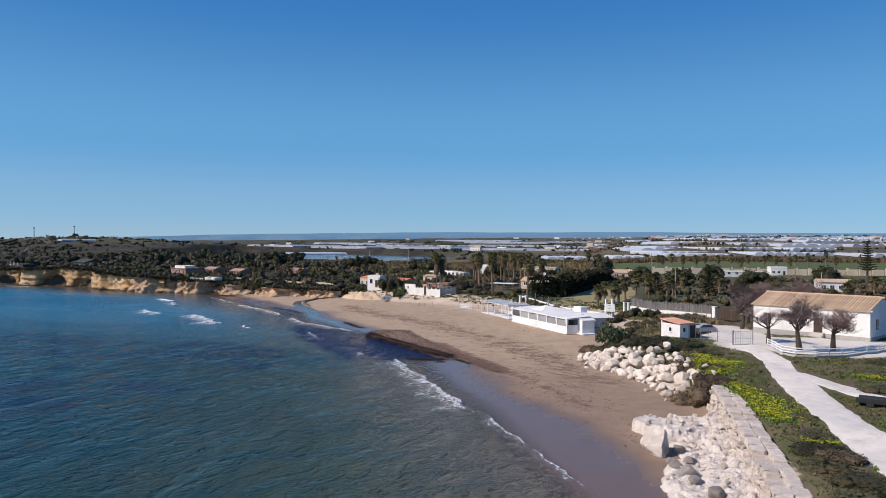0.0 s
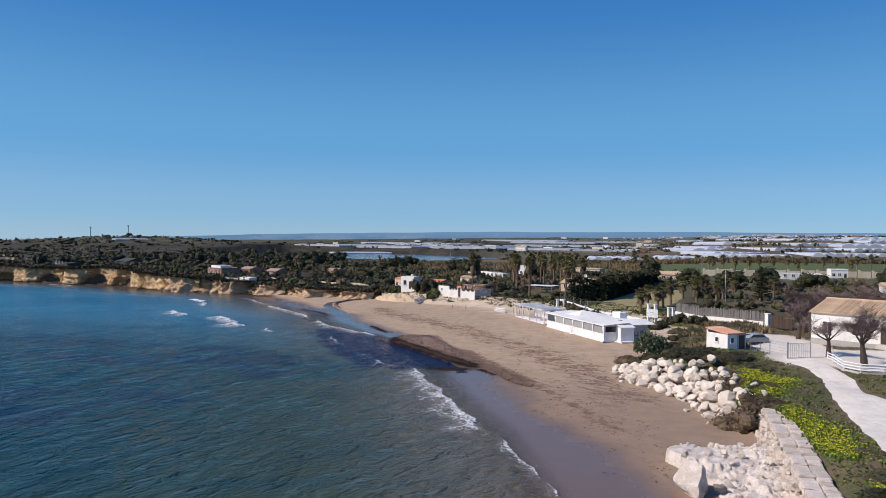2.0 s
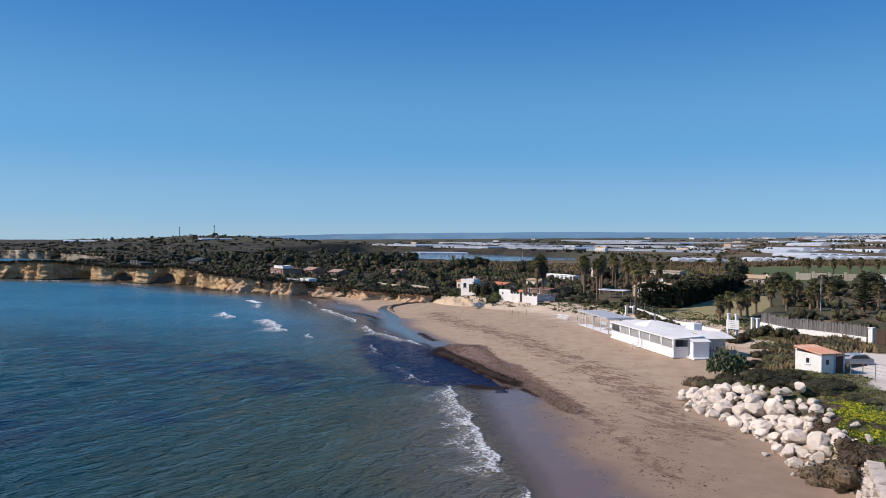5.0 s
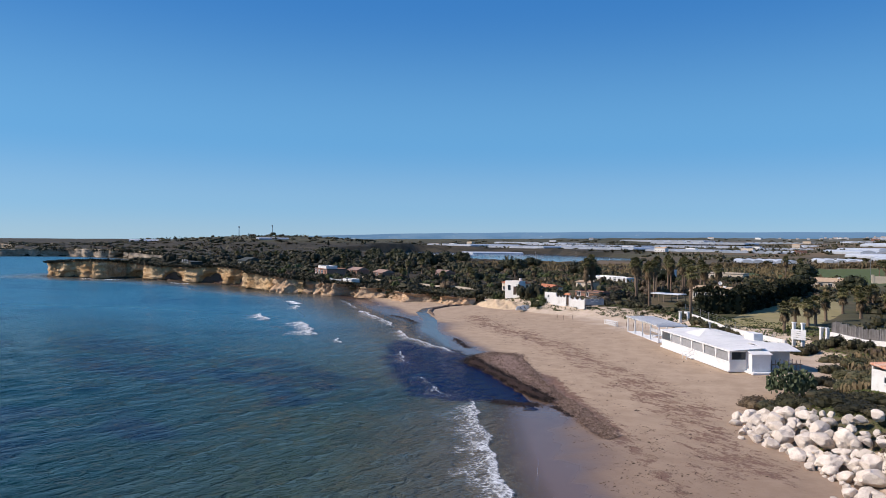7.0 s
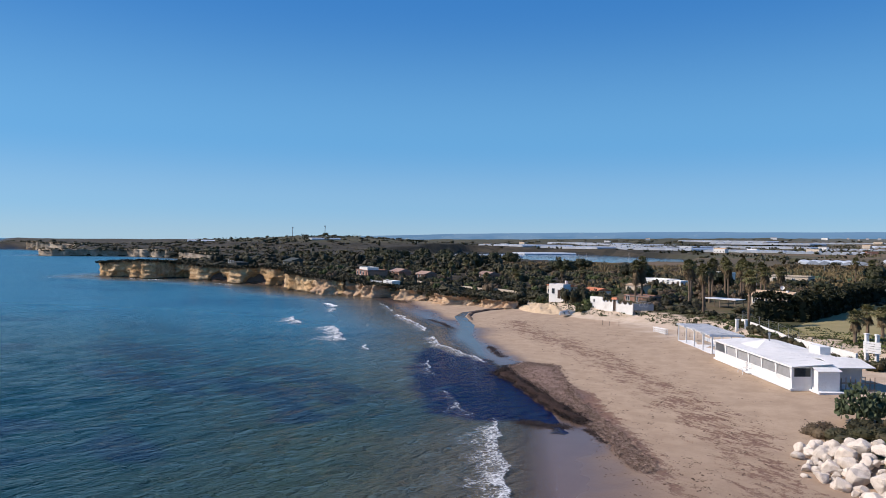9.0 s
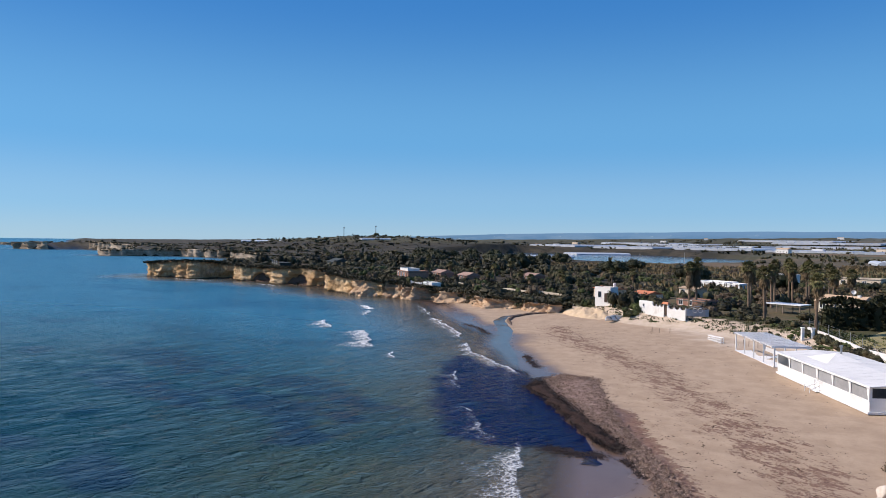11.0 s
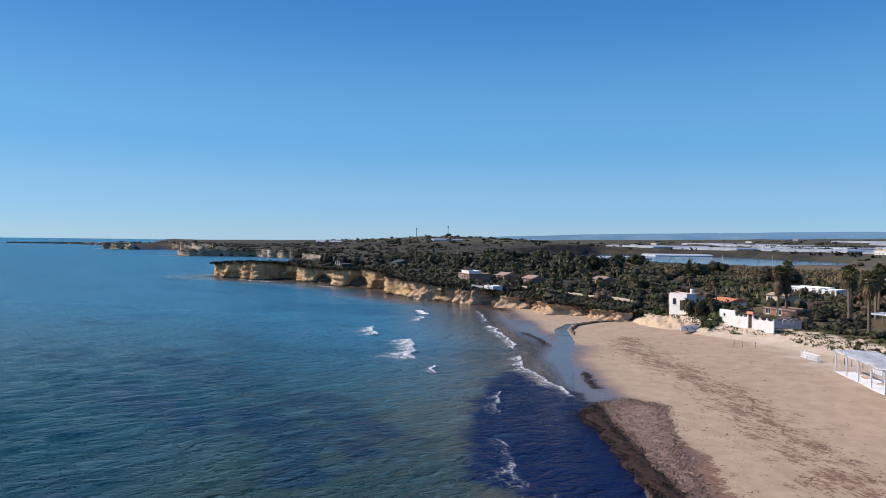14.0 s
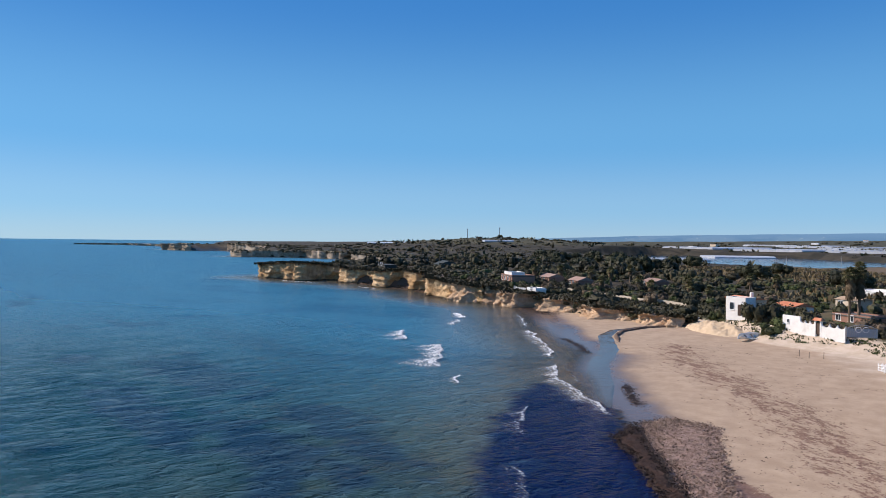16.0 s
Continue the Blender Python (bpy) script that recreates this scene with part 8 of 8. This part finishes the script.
def bank_loft(name, outer, inner, hgt, mat, label, seed, rows=40):
    """A low heap between its seaward and its landward edge."""
    n = 320
    A, B = [np.array([np.interp(np.linspace(0, len(l) - 1, n), range(len(l)), [p[i] for p in l]) for i in (0, 1)]).T for l in (outer, inner)]
    s = np.linspace(0, 1, n)
    P = []
    for c in np.linspace(0, 1, rows):
        e = A * (1 - c) + B * c
        e = e + 0.35 * np.stack([waves(e[:, 0], e[:, 1], seed, 4, 3), waves(e[:, 0], e[:, 1], seed + 7, 4, 3)], -1)
        h = hgt * (4 * c * (1 - c)) ** 0.8 * np.minimum(1, np.minimum(s, 1 - s) * 9) * (0.9 + 0.4 * np.abs(waves(e[:, 0], e[:, 1], seed + 1, 1.1, 3)))
        P.append(np.column_stack([e, np.maximum(on_ground(e[:, 0], e[:, 1]), -0.05) + h - 0.03 + 0.05 * min(1, 12 * c, 12 * (1 - c))]))
    P = np.array(P)
    idx = np.arange(P.shape[0] * P.shape[1]).reshape(P.shape[:2])
    f = np.stack([idx[:-1, :-1], idx[:-1, 1:], idx[1:, 1:], idx[1:, :-1]], -1).reshape(-1, 4)
    return tagged(new(name, array_mesh(name, P.reshape(-1, 3), f[:, ::-1], mat, True)), label, "seaweed", "", "stuff")


WEED_DARK = surface("wet_seaweed", (0.026, 0.014, 0.010), (0.055, 0.029, 0.020), 1.6, 0.95, 1.0, 0.15, 0, (0.07, 0.042, 0.03), world_space=True)
WEED_PALE = surface("dry_seaweed", (0.36, 0.25, 0.20), (0.15, 0.09, 0.068), 1.9, 0.95, 1.0, 0.16, 0, (0.15, 0.085, 0.062), world_space=True)
WET_OUT = [(-38.2, 118.3), (-33, 114), (-27.5, 107.4), (-22.6, 102), (-20, 100)]
WET_IN = [(-39, 124.9), (-33.7, 117.6), (-28, 110.9), (-22.2, 104.2), (-19.7, 101.3)]
DRY_OUT = [(-38.5, 124.8), (-34.3, 118.4), (-29.8, 113.4), (-25, 107.7), (-21.2, 103.5), (-17.5, 98.3), (-13.8, 92.6), (-11.2, 88.8)]
DRY_IN = [(-37.6, 129), (-32.4, 128.4), (-27.6, 118.2), (-24, 110.8), (-20.6, 105.2), (-17.0, 100.4), (-13.2, 94.4), (-10.7, 90.2)]
bank_loft("wet_seaweed_bank", WET_OUT, WET_IN, 0.24, WEED_DARK, "dark wet bank of seaweed along the water", 91)
bank_loft("dry_seaweed_bank", DRY_OUT, DRY_IN, 0.09, WEED_PALE, "fluffy brown bank of dried seaweed", 95)
r = np.random.RandomState(5)
pts = []
for ln, wd, m in ((WRACK, 3.0, 900), (WRACK_2, 4.5, 1100), ([(-5, 80), (0, 70), (3, 60)], 2.5, 260), ([(-30, 165), (-15, 150), (-6, 128)], 4, 240), ([(-62, 180), (-45, 170), (-30, 158)], 4, 260)):
    q = resample(ln, 0.5)
    k = r.randint(0, len(q), m)
    pts.append(q[k] + r.normal(0, wd, (m, 2)))
pts = np.vstack(pts)
de, _ = side(pts[:, 0], pts[:, 1], EDGE_A)
ds, _ = side(pts[:, 0], pts[:, 1], SHORE_A)
pts = pts[(de < -1) & (ds > 3)]
pts = np.column_stack([pts, on_ground(pts[:, 0], pts[:, 1])])
tufts("strewn_wrack", pts, (0.12, 0.42), leafy("wrack_flakes", (0.12, 0.075, 0.05), (0.07, 0.045, 0.032), (0.17, 0.11, 0.075), 0.1), 5, "scraps of dry seaweed strewn over the sand", "seaweed", 33, 0.18, 0.6)

STRANDS = leafy("wet_strands", (0.022, 0.014, 0.011), (0.05, 0.03, 0.022), (0.03, 0.02, 0.015), 0.1)
for ln, wd, m in (
        ([(-18.6, 98.6), (-17.0, 97.2), (-15.8, 95.4)], 0.29, 260),
        ([(-25.2, 98.3), (-23, 98.0), (-20.6, 98.6)], 0.46, 286),
        ([(-48.6, 139.5), (-45.2, 134.8), (-42.5, 131.5)], 0.29, 260),
        ([(-66, 158), (-71, 163.2), (-78, 168.6)], 0.38, 260),
        ([(-104, 200.5), (-113, 207), (-122, 211)], 1.68, 1040)):
    q = resample(ln, 0.3)
    e = q[r.randint(0, len(q), m)] + r.normal(0, wd, (m, 2))
    tufts("washed_seaweed", np.column_stack([e, np.maximum(on_ground(e[:, 0], e[:, 1]), 0.02) + 0.03]), (0.10, 0.34), STRANDS, 5, "scattered dark seaweed washed up in the shallows", "seaweed", 38 + m % 7, 0.16, 1.2)


def scatter_between(outer, inner, m):
    u, c = r.rand(m), r.rand(m)[:, None]
    A, B = [np.array([np.interp(u * (len(l) - 1), range(len(l)), [p[i] for p in l]) for i in (0, 1)]).T for l in (outer, inner)]
    return A * (1 - c) + B * c + r.normal(0, 0.3, (m, 2))


bp = scatter_between(DRY_OUT, DRY_IN, 6500)
wq = scatter_between(WET_OUT, WET_IN, 2600)
tufts("wet_fronds", np.column_stack([wq, np.maximum(on_ground(wq[:, 0], wq[:, 1]), 0) + 0.2]), (0.10, 0.28), STRANDS, 5, "dark wet strands along the water's edge", "seaweed", 37, 0.4, 0.9)
tufts("seaweed_fluff", np.column_stack([bp, on_ground(bp[:, 0], bp[:, 1]) + 0.10]), (0.12, 0.30), leafy("seaweed_strands", (0.38, 0.27, 0.215), (0.13, 0.085, 0.062), (0.17, 0.105, 0.078), 0.1), 5, "loose strands on the dried seaweed bank", "seaweed", 35, 0.35, 0.8)

# creek crossing the beach
creek = strip("creek", [(-44, 128), (-47.5, 133), (-50.5, 137.5), (-53.6, 141.6), (-59.0, 150.0), (-62.4, 157), (-65.4, 163.5), (-69.5, 169.5), (-74, 176), (-77, 184), (-75.5, 191), (-72, 197), (-69.2, 200.5)], [0.6, 2.4, 3.4, 3.6, 3.4, 3.4, 3.4, 3.2, 2.8, 2.2, 1.5, 1.3, 1.2], water_material("creek_water", False, (0.105, 0.098, 0.092), 0.15), "shallow creek crossing the beach to the sea", 0.05, "creek")
bank_strip("creek_bank", [(-69.0, 201.2), (-71.2, 197.4), (-74.2, 191.5), (-75.0, 184.5), (-72.6, 177.6), (-68.2, 171.2)], 0.9, 0.35, surface("dark_damp_sand", (0.10, 0.065, 0.045), (0.15, 0.10, 0.07), 1.0, 0.85, 0.6, 0.08, 0, None, world_space=True), "dark damp scarp beside the creek", 0.0, 93, 8)
# culvert and sand mound where the creek leaves the land
cv = thing("culvert", base_at(-69.6, 202.6, 35, 0.4), "pale concrete culvert mouth in the bank", "culvert")
b = Build()
b.box(-1.6, 0, -0.4, -0.7, 1.5, 1.5, 0.04).box(0.7, 0, -0.4, 1.6, 1.5, 1.5, 0.04).box(-1.6, 0, 1.5, 1.6, 1.5, 1.8, 0.04)
part("headwall", b, CONCRETE, cv)
# flat black panel stands in for the shade inside the culvert
b = Build()
b.box(-0.7, 0.8, -0.4, 0.7, 0.9, 1.5)
part("opening", b, BLACK, cv)
gx, gy = np.meshgrid(np.linspace(-71, -51, 110), np.linspace(185, 205, 110))
q = ((gx + 62.0) / 7.0) ** 2 + ((gy - 194.8 + 0.55 * (gx + 62.0)) / 3.6) ** 2 + 0.15 * waves(gx, gy, 67, 5, 3)
mz = on_ground(gx, gy) + 1.7 * np.maximum(0, 1 - q) ** 0.9 * (1 + 0.22 * waves(gx, gy, 65, 3, 4)) + 0.12 * np.abs(waves(gx, gy, 66, 1.1, 3)) - 0.17
idx = np.arange(gx.size).reshape(gx.shape)
f = np.stack([idx[:-1, :-1], idx[:-1, 1:], idx[1:, 1:], idx[1:, :-1]], -1).reshape(-1, 4)
keepq = (q.ravel()[f] < 1.15).any(1)
tagged(new("sand_mound", array_mesh("sand_mound", np.stack([gx, gy, mz], -1).reshape(-1, 3), f[keepq], surface("heaped_sand", (0.60, 0.46, 0.31), (0.50, 0.37, 0.235), 1.0, 0.95, 0.7, 0.1, 0, (0.42, 0.31, 0.2), world_space=True))), "heap of pale dredged sand by the creek", "sand mound", "", "structure")

# low posts in the dune
for i, (x, y) in enumerate(((-41, 176.5), (-39.3, 175.4), (-37.5, 176), (-24.5, 168), (-23, 167), (-22, 166.2), (-20.6, 166))):
    t = thing("post", base_at(x, y, 0), "short weathered timber post in the sand", "post", "posts in the dune")
    b = Build()
    b.tube([(0, 0, -0.3), (0.03, 0, 0.95)], [0.06, 0.05], 6)
    part("shaft", b, WOOD, t)

# dark trailer beside the side track
tr = thing("trailer", base_at(22.0, 68.2, -22), "dark low trailer with a pale tarpaulin edge parked on the grass", "trailer")
b = Build()
b.box(0, 0, 0.35, 2.3, 1.3, 0.8, 0.05)
part("body", b, BLACK, tr)
b = Build()
b.box(-0.05, -0.05, 0.8, 0.25, 1.35, 0.9, 0.02)
part("rim_board", b, ROOFING, tr)
b = Build()
b.tube([(2.3, 0.65, 0.4), (3.5, 0.65, 0.35)], [0.05, 0.05], 5)
part("drawbar", b, STEEL, tr)
for y in (-0.14, 1.3):
    b = Build()
    b.tube([(1.1, y, 0.3), (1.1, y + 0.14, 0.3)], [0.3, 0.3], 12)
    part("wheel", b, BLACK, tr)


# ---- surf ----
def foam_material():
    k = Nodes("foam")
    p = k.pos()
    d, o, e, a = k.attr("zone")
    n = k.math("ADD", k.math("MULTIPLY", k.noise(0.5, k.grain(p, -55, 0.6), 4, 0.7, 0.8), 0.35), k.math("MULTIPLY", k.noise(4.2, k.grain(p, 12, 0.6), 6, 0.85, 0.6), 0.65))
    vor = k.n("TexVoronoi", Scale=1.9, Vector=k.mix(0.35, k.stretch(p, (1, 1, 0)), k.n("TexNoise", Vector=p, Scale=0.8, Detail=3.0).outputs["Color"], "ADD"))
    vor.feature = "DISTANCE_TO_EDGE"
    lace = k.math("SUBTRACT", 1.0, k.step(vor.outputs["Distance"], 0.02, 0.22))
    cover = k.step(k.math("ADD", k.math("ADD", n, k.math("MULTIPLY", lace, 0.07)), k.math("SUBTRACT", k.math("MULTIPLY", d, 0.36), 0.285)), 0.46, 0.72)
    k.done(k.mix(n, (0.70, 0.72, 0.73), (0.86, 0.87, 0.87)), 0.9, k.bump(n, 0.8, 0.2), 0.0, 0.2)
    k.put(k.bsdf.inputs["Alpha"], cover)
    return k.mat


FOAM = foam_material()


def surf(line, width, hgt, seed, strength=1.0, trail=0.6):
    """A breaking wave: a steep white front that thins out seaward (to the left of the line)."""
    q = resample(line, 0.3)
    t = np.linspace(0, 1, len(q))
    d = np.gradient(q, axis=0)
    d /= np.linalg.norm(d, axis=1)[:, None]
    n = np.stack([-d[:, 1], d[:, 0]], -1)
    taper = np.minimum(1, np.minimum(t, 1 - t) * 8) ** 0.7
    s = t * len(q) * 0.3
    P, Z = [], []
    for c in np.linspace(0, 1, 16):
        wig = 0.45 * waves(s, s * 0, seed, 8, 4) * min(1.0, width)
        e = q + n * (wig + width * c * (0.75 + 0.35 * waves(s, s * 0, seed + 1, 6, 3)))[:, None]
        h = hgt * math.exp(-((c - 0.12) / 0.16) ** 2) * (0.7 + 0.4 * waves(e[:, 0], e[:, 1], seed + 2, 1.2, 3)) * taper
        P.append(np.column_stack([e, np.maximum(0.05, on_ground(e[:, 0], e[:, 1]) + 0.03) + np.maximum(h, 0)]))
        den = (1.0 if c < 0.14 else max(0, 1 - ((c - 0.14) / 0.86) ** 1.6) * trail) * (0.1 if c == 0 else 1)
        Z.append(np.column_stack([den * taper * strength] * 4))
    P, Z = np.array(P), np.array(Z)
    idx = np.arange(P.shape[0] * P.shape[1]).reshape(P.shape[:2])
    f = np.stack([idx[:-1, :-1], idx[:-1, 1:], idx[1:, 1:], idx[1:, :-1]], -1).reshape(-1, 4)
    me = array_mesh("surf", P.reshape(-1, 3), f[:, ::-1], FOAM)
    zone(me, "zone", Z.reshape(-1, 4))
    return tagged(new("surf", me), "white torn foam of a small breaking wave", "surf", "", "stuff")


surf([(-10.5, 66), (-13.5, 72.3), (-15.6, 76.3), (-18.6, 81.8), (-23.4, 90.6), (-27.7, 99.5)], 8.0, 0.26, 101, 0.95, 0.8)
surf([(-0.8, 47), (-4.8, 55.6), (-8.0, 62.0), (-11.2, 68.6)], 2.8, 0.16, 103, 0.9, 0.75)
surf([(-12.6, 74), (-14.6, 80), (-17.2, 87.5), (-19.6, 93)], 0.5, 0.02, 105, 0.7, 0.5)
surf([(-43, 112.5), (-47.0, 118), (-50, 123)], 4.6, 0.3, 106, 0.8, 0.8)
surf([(-40.2, 124.2), (-44.6, 128.3), (-50.3, 132.2), (-57, 137.6), (-64.5, 147.6)], 5.2, 0.2, 107, 0.95, 0.82)
surf([(-50.5, 135.5), (-54.5, 138.5), (-60, 144.5), (-66, 151)], 4.5, 0.03, 120, 0.62, 0.9)
surf([(-64.5, 148), (-74.4, 159.2), (-82.5, 167.0), (-90, 174.0)], 4.8, 0.22, 108, 1.05, 0.78)
surf([(-91, 175.5), (-99, 184.5), (-109.5, 195)], 3.0, 0.2, 109, 0.95, 0.7)
surf([(-70.0, 129.5), (-75.0, 135), (-80.5, 141), (-86.5, 147.5)], 10.5, 0.4, 110, 1.0, 0.88)
surf([(-93, 145.0), (-98, 149), (-104, 154)], 8.5, 0.4, 111, 1.0, 0.86)
surf([(-103, 166.5), (-109, 175.5)], 5.5, 0.35, 112, 1.0, 0.86)
surf([(-111, 179.5), (-120, 185)], 5.0, 0.3, 113, 1.2, 0.9)
surf([(-28.9, 96.0), (-31.1, 98.6), (-34.6, 102.6), (-38.9, 107.5)], 7.0, 0.2, 119, 0.75, 0.8)
surf([(-62.5, 125), (-66, 129)], 3.0, 0.3, 114, 1.2)
surf([(-234, 227), (-246, 223.5), (-258, 223)], 3.2, 0.2, 115, 1.25)
surf([(-194, 223), (-208, 225)], 3.2, 0.2, 116, 1.25)
surf([(-288, 222), (-291, 228)], 1.6, 0.25, 117, 1.0)
surf([(-133, 208.5), (-142, 210.5), (-152, 213), (-163, 217)], 1.0, 0.12, 118, 0.8)
